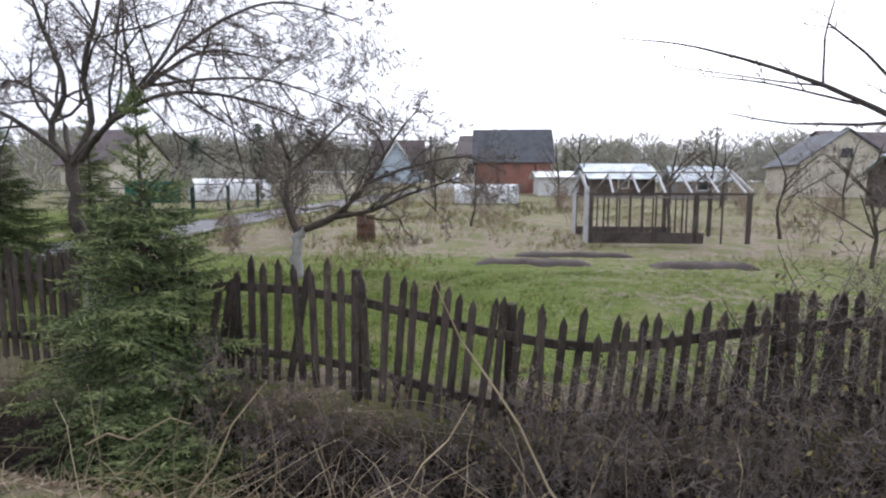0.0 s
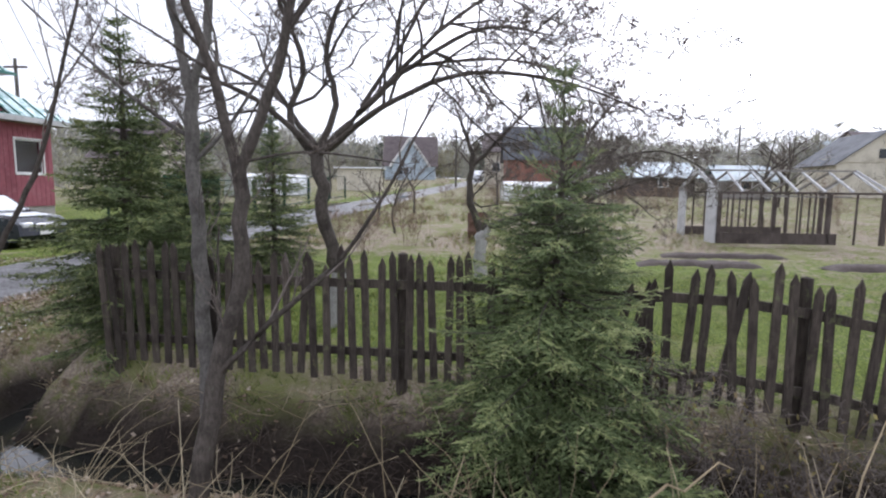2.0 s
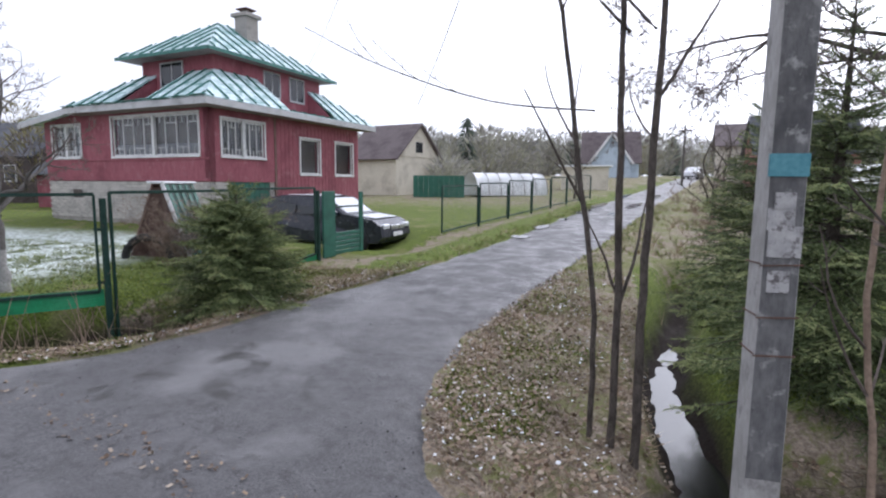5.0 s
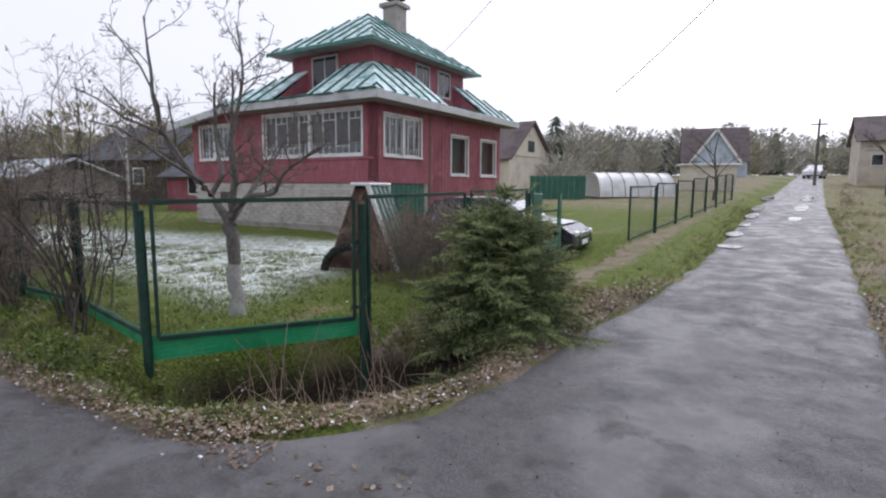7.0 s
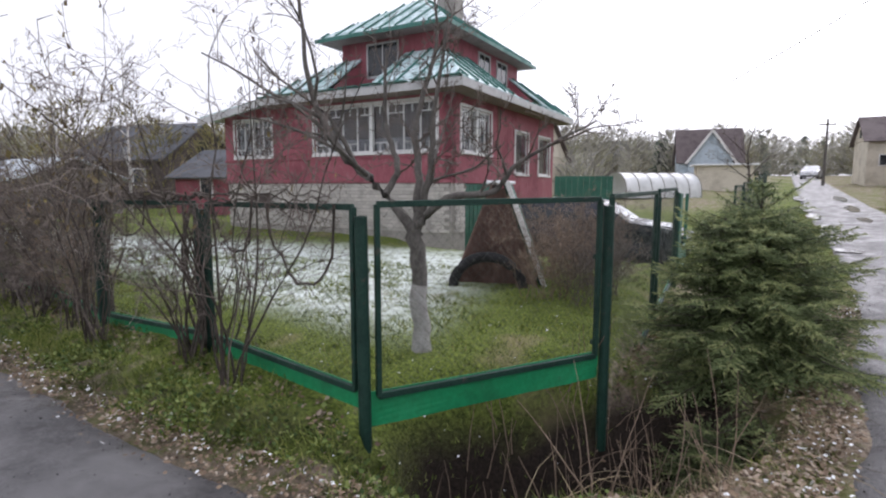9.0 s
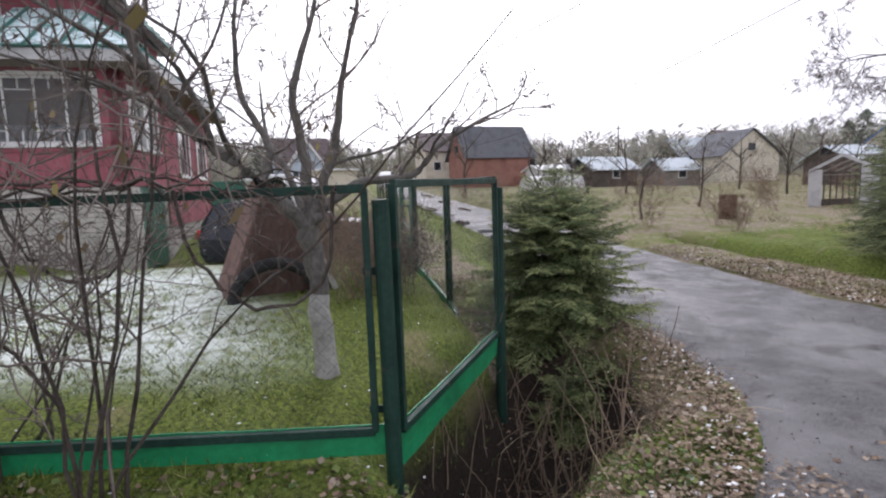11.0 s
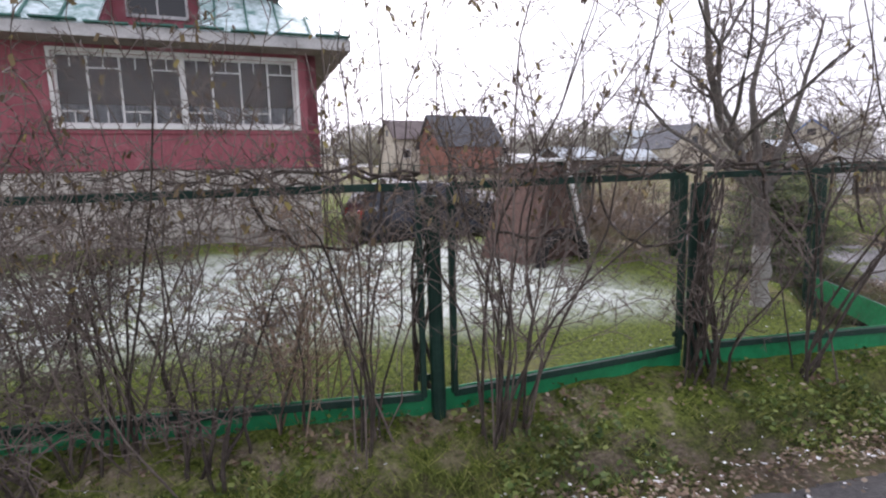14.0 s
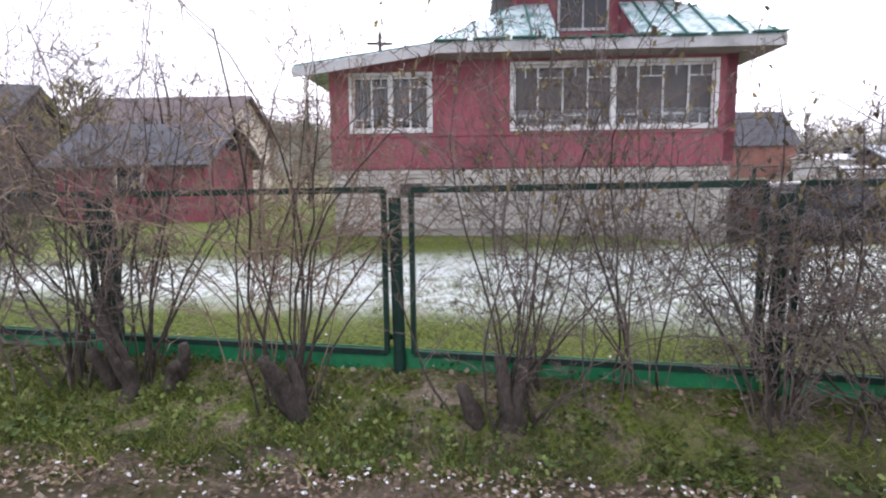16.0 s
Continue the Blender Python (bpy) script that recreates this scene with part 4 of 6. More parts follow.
part("painted_band", box_bm(-0.078, 0.078, -0.108, -0.085, 2.02, 2.12), M["teal_print"], pole, "faded teal painted band")
for k, (z, h, w) in enumerate(((1.78, 0.1, 0.12), (1.66, 0.14, 0.15), (1.5, 0.1, 0.1), (1.88, 0.07, 0.09))):
    part("notice", box_bm(-0.07 + 0.008 * k, -0.07 + 0.008 * k + w * 0.9, -0.108 - 0.002 * k, -0.09, z, z + h), M["paper"], pole, "weathered scrap of paper")
for z in (1.2, 1.38, 1.62):
    T = Tubes()
    w, d = 0.086, 0.108
    loop = [Vector((x, y, z + 0.01 * math.sin(i * 2))) for i, (x, y) in enumerate(((-w, -d), (w, -d), (w, d), (-w, d), (-w, -d)))]
    T.tube(loop, [0.004] * 5, 4)
    T.make("tie_wire", M["rust_wire"], pole)

# wires overhead, poles along the lane
for (a, b, sag) in (((-7.93, 4.22, 7.8), (-26.0, 30.0, 8.0), 0.5), ((-7.93, 4.22, 7.2), (-13.5, 15.2, 4.1), 0.3), ((-7.88, 4.22, 6.0), (-1.6, 54.65, 7.0), 2.4), ((-7.93, 4.22, 8.2), (-40.0, 9.6, 8.2), 0.7)):
    T = Tubes()
    A, B = Vector(a), Vector(b)
    T.tube([A.lerp(B, k / 16) - Vector((0, 0, sag * 4 * (k / 16) * (1 - k / 16))) for k in range(17)], [0.008] * 17, 4)
    ob = T.make("cable", M["cable"])
    tagged(ob, "thin black overhead cable slung between poles", "cable", "overhead cables")
for x, y, h in ((-1.6, 54.65, 5.4), (-26.0, 30.0, 7.5), (-40.0, 9.6, 8.5), (30, 60, 7)):
    po = thing("utility_pole", pose(x, y, gz(x, y)), "distant slender wooden utility pole", "pole", "distant utility poles")
    T = Tubes()
    T.tube([Vector((0, 0, -0.3)), Vector((0, 0, h))], [0.12, 0.08], 10)
    T.make("shaft", M["bark_grey"], po, smooth=True)
    part("crossarm", box_bm(-0.6, 0.6, -0.05, 0.05, h - 0.5, h - 0.4), M["dark_wood"], po)

# culvert pipe under the verge
cul = thing("culvert_pipe", pose(-8.72, 5.55, -0.2, 0, 90, 12), "grey concrete culvert pipe opening into the ditch", "pipe")
bm = bmesh.new()
for r0, r1, z0, z1 in ((0.24, 0.19, 0.0, -1.2),):
    o0 = bmesh.ops.create_circle(bm, segments=20, radius=r0, matrix=Matrix.Translation((0, 0, z0)))["verts"]
    i0 = bmesh.ops.create_circle(bm, segments=20, radius=r1, matrix=Matrix.Translation((0, 0, z0)))["verts"]
    o1 = bmesh.ops.create_circle(bm, segments=20, radius=r0, matrix=Matrix.Translation((0, 0, z1)))["verts"]
    i1 = bmesh.ops.create_circle(bm, segments=20, radius=r1, matrix=Matrix.Translation((0, 0, z1)))["verts"]
    for k in range(20):
        j = (k + 1) % 20
        bm.faces.new((o0[k], o0[j], i0[j], i0[k]))
        bm.faces.new((o0[j], o0[k], o1[k], o1[j]))
        bm.faces.new((i0[k], i0[j], i1[j], i1[k]))
part("pipe", bm, M["concrete"], cul)


# ---- parked car ----
def build_car(m, label, paint):
    car = thing("car", m, label, "car")
    L = 4.1
    prof = [(-2.05, 0.42), (-2.06, 0.75), (-1.98, 1.0), (-1.75, 1.38), (-1.3, 1.46), (-0.2, 1.47), (0.25, 1.4), (0.85, 1.0), (1.75, 0.87), (2.02, 0.7), (2.06, 0.42), (1.9, 0.25), (-1.95, 0.25)]
    bm = bmesh.new()
    rows = []
    for sy in (-1, -0.86, 0.86, 1):
        row = []
        for x, z in prof:
            tuck = 0.12 * max(0, (z - 0.95) / 0.5)
            half = (0.84 - tuck) * (1 if abs(sy) == 1 else 0.9)
            zz = z + (0.03 if abs(sy) < 1 and z > 0.9 else 0)
            row.append(bm.verts.new((x * (1 if abs(sy) < 1 else 0.985), math.copysign(half, sy), zz)))
        rows.append(row)
    for a, b in zip(rows, rows[1:]):
        for k in range(len(prof)):
            j = (k + 1) % len(prof)
            bm.faces.new((a[k], a[j], b[j], b[k]))
    bm.faces.new(rows[0][::-1])
    bm.faces.new(rows[-1])
    bmesh.ops.recalc_face_normals(bm, faces=bm.faces[:])
    part("body", bm, paint, car, smooth=False)
    for sy in (-1, 1):
        for a, b, c, d in ((-1.62, -0.75, 0.98, 1.36), (-0.68, 0.1, 0.98, 1.37), (0.16, 0.62, 0.98, 1.3)):
            bm = slab_bm([(a, 0, 0), (b, 0, 0), (b - (0.25 if a > 0 else 0), 0, d - c), (a + (0.12 if a < -1 else 0), 0, d - c)], 0.01)
            o = part("side_window", bm, M["car_glass"], car)
            o.matrix_basis = Matrix.Translation((0, sy * 0.836, c)) @ pose(0, 0, 0, sy * 15)
        part("tail_light", box_bm(-2.075, -1.93, sy * 0.7 - 0.11, sy * 0.7 + 0.11, 0.72, 0.92, 0.02), M["lamp_red"], car, "red tail light")
        part("headlight", box_bm(1.9, 2.055, sy * 0.58 - 0.17, sy * 0.58 + 0.17, 0.62, 0.76, 0.03), M["lamp_clear"], car, "clear headlight")
        part("mirror", box_bm(0.55, 0.68, sy * 0.9 - 0.08, sy * 0.9 + 0.08, 0.96, 1.08, 0.03), paint, car)
        for wx in (-1.28, 1.3):
            w = new("wheel")
            w.parent = car
            w.matrix_basis = Matrix.Translation((wx, sy * 0.76, 0.3)) @ pose(0, 0, 0, 90)
            T = Tubes()
            T.tube([Vector((0, 0, z)) for z in (-0.1, -0.1, -0.07, 0.07, 0.1, 0.1)], [0.19, 0.27, 0.3, 0.3, 0.27, 0.19], 24)
            T.make("tyre", M["rubber"], w, smooth=True)
            bm = bmesh.new()
            bmesh.ops.create_cone(bm, cap_ends=True, segments=20, radius1=0.19, radius2=0.17, depth=0.17)
            part("rim", bm, M["chrome"], w)
    part("windscreen", slab_bm([(0.84, 0.66, 1.03), (0.27, 0.6, 1.42), (0.27, -0.6, 1.42), (0.84, -0.66, 1.03)][::-1], 0.012), M["snow"], car, "windscreen white with sleet")
    part("rear_window", slab_bm([(-1.985, -0.62, 1.06), (-1.79, -0.56, 1.36), (-1.79, 0.56, 1.36), (-1.985, 0.62, 1.06)], 0.012), M["car_glass"], car)
    part("grille", box_bm(2.04, 2.07, -0.36, 0.36, 0.6, 0.72, 0.01), M["chrome"], car)
    part("number_plate", box_bm(2.062, 2.08, -0.26, 0.26, 0.42, 0.53, 0.004), M["white_trim"], car, "plain white number plate")
    part("bonnet_sleet", slab_bm([(0.95, -0.62, 1.0), (1.7, -0.6, 0.915), (1.7, 0.6, 0.915), (0.95, 0.62, 1.0)], 0.012), M["snow"], car, "thin sleet on the bonnet")
    part("roof_sleet", box_bm(-1.2, -0.1, -0.55, 0.55, 1.47, 1.5, 0.01), M["snow"], car, "thin sleet on the roof")
    return car


build_car(pose(-16.1, 15.3, gz(-16.3, 15.3) - 0.02, 0, 0, -6), "dark estate car with sleet-white roof parked by the house", M["car_paint"])
build_car(pose(2.2, 74, gz(2.2, 74), 0, 0, 250), "pale car standing far off on the lane", M["chrome"])

# brown A-frame hutch on the lawn
af = thing("a_frame_hutch", pose(-17.1, 10.3, gz(-17.1, 10.3) - 0.02, 0, 0, 8), "brown board A-frame hutch with a corrugated green side", "hutch")
for k in range(5):
    y = -0.5 + k * 0.2
    part("board", beam_bm((-0.64, y + 0.1, 0), (-0.08, y + 0.1, 1.45), 0.195, 0.03), M["brown_board"], af)
for k in range(10):
    y = -0.5 + k * 0.1
    part("corrugation", beam_bm((0.64, y + 0.05, 0), (0.1, y + 0.05, 1.45), 0.095, 0.03 + 0.02 * (k % 2)), M["green_paint"] if k % 2 else M["green_dark"], af)
bm = bmesh.new()
vs = [bm.verts.new(v) for v in ((-0.6, -0.48, 0.02), (0.6, -0.48, 0.02), (0.12, -0.48, 1.4), (-0.12, -0.48, 1.4))]
bm.faces.new(vs)
bmesh.ops.solidify(bm, geom=bm.faces[:], thickness=0.03)
part("front_panel", bm, M["brown_board"], af)
part("ridge_cap", box_bm(-0.16, 0.16, -0.56, 0.56, 1.46, 1.51, 0.015), M["snow"], af, "sleet-covered ridge cap")
part("edge_strip", beam_bm((0.7, -0.53, 0), (0.14, -0.53, 1.5), 0.03, 0.07), M["white_trim"], af, "white edge strip")
tyre = thing("half_tyre", pose(-17.1, 9.6, gz(-17.1, 9.6) - 0.02, 0, 0, 8), "old half-buried tyre arch beside the hutch", "tyre")
T = Tubes()
T.tube([Vector((math.cos(math.pi * k / 16) * 0.5, 0, math.sin(math.pi * k / 16) * 0.46)) for k in range(17)], [0.075] * 17, 8)
T.make("arch", M["rubber"], tyre, smooth=True)


# ---- picket fence ----
pf = thing("picket_fence", pose(0, 0, 0), "sagging dark weathered wooden picket fence above the ditch", "fence")
rng = random.Random(4)


def sag(x):
    """How far the old fence has sunk."""
    return -0.27 * math.exp(-((x - 1.2) / 1.3) ** 2) - 0.1 * smooth01((x + 1.5) / 2)


def picket_base(x):
    return 0.24 + 0.02 * float(noise.noise((x, 0, 0))) + float(sag(x))


def picket_mesh(h, seed):
    r = random.Random(seed)
    w = 0.032
    bm = bmesh.new()
    out = [(-w, 0), (w, 0), (w * 1.02, h * 0.5), (w * 0.95, h - 0.07), (0.006 * r.uniform(-1, 1), h), (-w * 0.95, h - 0.075), (-w, h * 0.5)]
    f = [bm.verts.new((x, -0.011, z)) for x, z in out]
    b = [bm.verts.new((x, 0.011, z)) for x, z in out]
    bm.faces.new(f)
    bm.faces.new(b[::-1])
    for k in range(len(out)):
        j = (k + 1) % len(out)
        bm.faces.new((f[j], f[k], b[k], b[j]))
    me = bpy.data.meshes.new("picket")
    bm.normal_update()
    bm.to_mesh(me)
    bm.free()
    me.materials.append(M["old_wood"])
    return me


picket_kinds = [picket_mesh(h, i) for i, h in enumerate((1.1, 1.13, 1.16, 1.07, 1.0))]
x = -6.62
while x < 9.0:
    y = float(picket_y(x))
    ob = new("picket", rng.choice(picket_kinds))
    ob.parent = pf
    lean = rng.gauss(0, 1.6) + (7 * math.exp(-((x - 0.9) / 1.6) ** 2)) + (rng.gauss(0, 5) if x > -2 and rng.random() < 0.2 else 0)
    slope = math.degrees(math.atan2(float(picket_y(x + 0.2) - picket_y(x - 0.2)), 0.4))
    if not (-2.3 < x < -2.05):
        ob.matrix_basis = pose(x, y - 0.035, picket_base(x) + rng.uniform(-0.03, 0.03), rng.gauss(0, 1.5), lean, slope)
    else:
        ob.matrix_basis = pose(x, y - 0.06, picket_base(x) - 0.12, 0, 11, slope)
    x += 0.116 + rng.uniform(-0.008, 0.012)
posts = [-6.6, -3.81, -0.72, 0.62, 2.7, 5.0, 7.4]
for a, b in zip(posts, posts[1:]):
    for dz, w in ((0.84, 0.075), (0.23, 0.07)):
        prev = None
        steps = 6
        for k in range(steps):
            xa, xb = a + (b - a) * k / steps, a + (b - a) * (k + 1) / steps
            pa = (xa, float(picket_y(xa)) + 0.01, picket_base(xa) + dz)
            pb = (xb, float(picket_y(xb)) + 0.01, picket_base(xb) + dz)
            part("rail", beam_bm(pa, pb, 0.035, w), M["old_wood"], pf)
for x in posts:
    T = Tubes()
    y = float(picket_y(x)) + 0.08
    z0 = gz(x, y) - 0.2
    T.tube([Vector((x, y, z0)), Vector((x + 0.01, y, picket_base(x) + 1.1)), Vector((x + 0.01, y, picket_base(x) + 1.11))], [0.055, 0.045, 0.01], 9)
    T.make("post", M["old_wood"], pf)


# ---- green chain-link fence ----
def chain_panel(a, b, top, label, board=0.2, tilt=0.0, lift=0.13, level=None):
    """One framed panel between two posts, its post at a."""
    ax, ay = a
    bx, by = b
    za, zb = level or (gz(ax, ay), gz(bx, by))
    fz = max(za, zb)
    ang = math.degrees(math.atan2(by - ay, bx - ax))
    L = math.hypot(bx - ax, by - ay)
    pnl = thing("chain_link_panel", pose(ax, ay, za, 0, 0, ang), label, "fence", "green chain-link fence panels")
    T = Tubes()
    T.tube([Vector((0, 0, -0.75)), Vector((tilt, 0, top - za)), Vector((tilt, 0, top - za + 0.005))], [0.045, 0.045, 0.01], 12)
    T.make("post", M["green_dark"], pnl, smooth=False)
    x0, x1, z1 = 0.1, L - 0.1, top - za + 0.06
    z0a, z0b = lift, zb - za + lift
    for p0, p1 in (((x0, 0, z0a), (x0, 0, z1)), ((x1, 0, z0b), (x1, 0, z1 - 0.02)), ((x0, 0, z1), (x1, 0, z1 - 0.02)), ((x0, 0, z0a), (x1, 0, z0b))):
        part("frame_bar", beam_bm(p0, p1, 0.035, 0.045, 0.003), M["green_dark"], pnl)
    for zz in (0.25, 1.0):
        part("hinge_strap", beam_bm((-0.02, -0.03, zz), (0.13, -0.03, zz), 0.012, 0.04), M["green_dark"], pnl)
    T = Tubes()
    step = 0.075
    lo = min(z0a, z0b)
    H, W = z1 - lo, x1 - x0
    s = -H
    while s < W:
        for flip in (False, True):
            u0, u1 = max(0, s), min(W, s + H)
            if u1 - u0 < 0.03:
                continue
            v0, v1 = u0 - s, u1 - s
            pts = [Vector((x0 + (W - u if flip else u), 0.008 * (1 if flip else -1), lo + v)) for u, v in ((u0, v0), ((u0 + u1) / 2, (v0 + v1) / 2), (u1, v1))]
            T.tube(pts, [0.0009] * 3, 3)
        s += step
    T.make("wire_mesh", M["wire"], pnl)
    if board:
        bm = slab_bm([(0.05, -0.03, z0a - board), (L, -0.03, z0b - board - 0.02), (L, -0.03, z0b + 0.03), (0.05, -0.03, z0a + 0.03)], 0.008)
        bmesh.ops.subdivide_edges(bm, edges=bm.edges[:], cuts=5, use_grid_fill=True)
        for v in bm.verts:
            v.co.y += 0.018 * noise.noise((v.co.x * 3 + ax, v.co.z * 4, ay))
        part("skirt_sheet", bm, M["green_sheet"], pnl, "bright green skirting sheet")
    return pnl


POSTS = [(-16.8, 5.54), (-18.93, 6.26), (-20.85, 6.62), (-23.4, 7.45), (-25.78, 8.13), (-28.1, 8.8), (-30.5, 9.5), (-33.0, 10.2), (-36, 11.0)]
for i, (a, b) in enumerate(zip(POSTS, POSTS[1:])):
    chain_panel(a, b, 1.70 - 0.015 * i, "green framed chain-link fence panel with a bright green skirting", 0.14, 0.02 * (-1) ** i, 0.14, (0.33, gz(*b)) if i == 0 else None)
chain_panel((-15.32, 7.14), (-16.8, 5.54), 1.74, "green framed chain-link fence panel above the ditch", 0.21, 0.0, 0.13, (0.31, 0.3))
chain_panel((-14.9, 9.4), (-15.32, 7.14), 1.78, "green framed chain-link fence panel behind the spruce", 0.2)
chain_panel((-14.58, 11.7), (-14.9, 9.4), 1.82, "green framed chain-link fence panel next to the gate", 0.2)
prev = (-14.2, 13.5)
for k in range(8):
    y = 16.2 + k * 2.6
    nxt = (float(lane_fence_x(y)), y)
    if k:
        chain_panel(nxt, prev, gz(*nxt) + 1.3, "green framed chain-link fence panel along the lane", 0)
    prev = nxt

gate = thing("yard_gate", pose(-14.56, 11.85, gz(-14.56, 11.85), 0, 0, 82), "solid green steel gate post panels with a low slatted leaf", "gate")
for a in ((-0.02, 0.42, -0.05, 0.0, 0.0, 1.48), (1.42, 1.56, -0.05, 0.0, 0.0, 1.46)):
    part("gate_post", box_bm(*a, 0.008), M["green_paint"], gate)
for k in range(5):
    part("slat", box_bm(0.421, 1.419, -0.04, -0.015, 0.03 + k * 0.105, 0.12 + k * 0.105, 0.006), M["green_paint"], gate)
part("top_rail", box_bm(0.421, 1.419, -0.035, -0.01, 1.1, 1.14), M["green_dark"], gate)


# ---- trees ----
def wander(p, d, length, r0, r1, n, rg, bend, lift):
    pts, rad = [p.copy()], [r0]
    d = d.normalized()
    for k in range(n):
        d = (d + Vector((rg.gauss(0, bend), rg.gauss(0, bend), rg.gauss(0, bend) + lift))).normalized()
        p = p + d * (length / n)
        pts.append(p.copy())
        rad.append(r0 + (r1 - r0) * (k + 1) / n)
    return pts, rad, d


def ramify(big, fine, pts, rad, length, level, rg, o):
    """Side branches along a limb, down to twigs."""
    if level > o["levels"]:
        return
    count = o["count"][min(level, len(o["count"]) - 1)]
    for k in range(count):
        f = rg.uniform(o.get("from", 0.25), 1.0)
        i = min(int(f * (len(pts) - 1)), len(pts) - 2)
        base = pts[i].lerp(pts[i + 1], f * (len(pts) - 1) - i)
        d0 = (pts[i + 1] - pts[i]).normalized()
        side = d0.orthogonal().normalized()
        side.rotate(Matrix.Rotation(rg.uniform(0, 2 * math.pi), 3, d0))
        d = d0 * o["forward"] + side + Vector((0, 0, o["up"]))
        ln = length * o["ratio"] * rg.uniform(0.5, 1.15) * (1.15 - 0.5 * f)
        r = max(o["least"], min(rad[i] * 0.62, ln * 0.018))
        segs = 5 if level < 2 else (3 if level < 3 else 2)
        q, qr, _ = wander(base, d, ln, r, max(o["least"] * 0.7, r * 0.35), segs, rg, o["bend"], o["lift"])
        (big if r > 0.012 else fine).tube(q, qr, 5 if r > 0.012 else 3)
        ramify(big, fine, q, qr, ln, level + 1, rg, o)


def bare_tree(name, limbs, o, seed, label, bark, group="", wash=0.0, twig="twig", girth=0.8):
    """limbs: each a list of (x, y, z, radius) along the limb in the world; the first is the trunk."""
    rg = random.Random(seed)
    x0, y0, z0, _ = limbs[0][0]
    tree = thing(name, pose(x0, y0, z0), label, "tree", group)
    fine, trunk, white = Tubes(), Tubes(), Tubes()
    o0 = Vector((x0, y0, z0))
    for li, limb in enumerate(limbs):
        ctl = [Vector(q[:3]) - o0 for q in limb]
        rd = [q[3] * girth for q in limb]
        big = Tubes()
        pts, rad = [], []
        for i in range(len(ctl) - 1):
            pa, pb = ctl[max(i - 1, 0)], ctl[min(i + 2, len(ctl) - 1)]
            for k in range(5):
                t = k / 5
                a, b = ctl[i], ctl[i + 1]
                ma, mb = (b - pa) * 0.5, (pb - a) * 0.5
                h = (2 * t**3 - 3 * t**2 + 1) * a + (t**3 - 2 * t**2 + t) * ma + (-2 * t**3 + 3 * t**2) * b + (t**3 - t**2) * mb
                pts.append(h + Vector((rg.gauss(0, 0.2), rg.gauss(0, 0.2), 0)) * rd[i] * (0 if i + k == 0 else 1))
                rad.append((rd[i] + (rd[i + 1] - rd[i]) * t) * rg.uniform(0.94, 1.06))
        pts.append(ctl[-1])
        rad.append(rd[-1])
        if li == 0:
            rad[0] *= 1.3
            pts[0] = pts[0] - Vector((0, 0, 0.15))
        (trunk if li == 0 else big).tube(pts, rad, 10 if rad[0] > 0.05 else 7)
        if wash and li == 0:
            low = [(p, r * 1.04 + 0.003) for p, r in zip(pts, rad) if p.z < wash]
            white.tube([p for p, _ in low], [r for _, r in low], 10)
        if li or o.get("trunk_twigs"):
            ln = sum((b - a).length for a, b in zip(pts, pts[1:]))
            ramify(big, fine, pts, rad, ln, 1, rg, o)
        if big.v:
            big.make("limb", bark, tree, smooth=True)
    trunk.make("trunk", bark, tree, smooth=True)
    if white.v:
        white.make("whitewash", M["whitewash"], tree, "flaking whitewashed base", smooth=True)
    if fine.v:
        tagged(fine.make("twig_spray", M[twig], tree), kind="stuff")
    return tree


APPLE = dict(levels=4, count=[0, 8, 6, 5, 4], ratio=0.5, forward=0.7, up=0.1, bend=0.2, lift=0.03, least=0.0035)
APPLE_DROOP = dict(levels=4, count=[0, 13, 9, 6, 5], ratio=0.48, forward=0.8, up=-0.05, bend=0.2, lift=-0.02, least=0.0035)
THIN = dict(levels=3, count=[0, 6, 4, 3], ratio=0.33, forward=1.1, up=0.35, bend=0.1, lift=0.06, least=0.003, trunk_twigs=True)
SAPLING = dict(THIN, levels=2, count=[0, 4, 2], ratio=0.2, up=0.2)

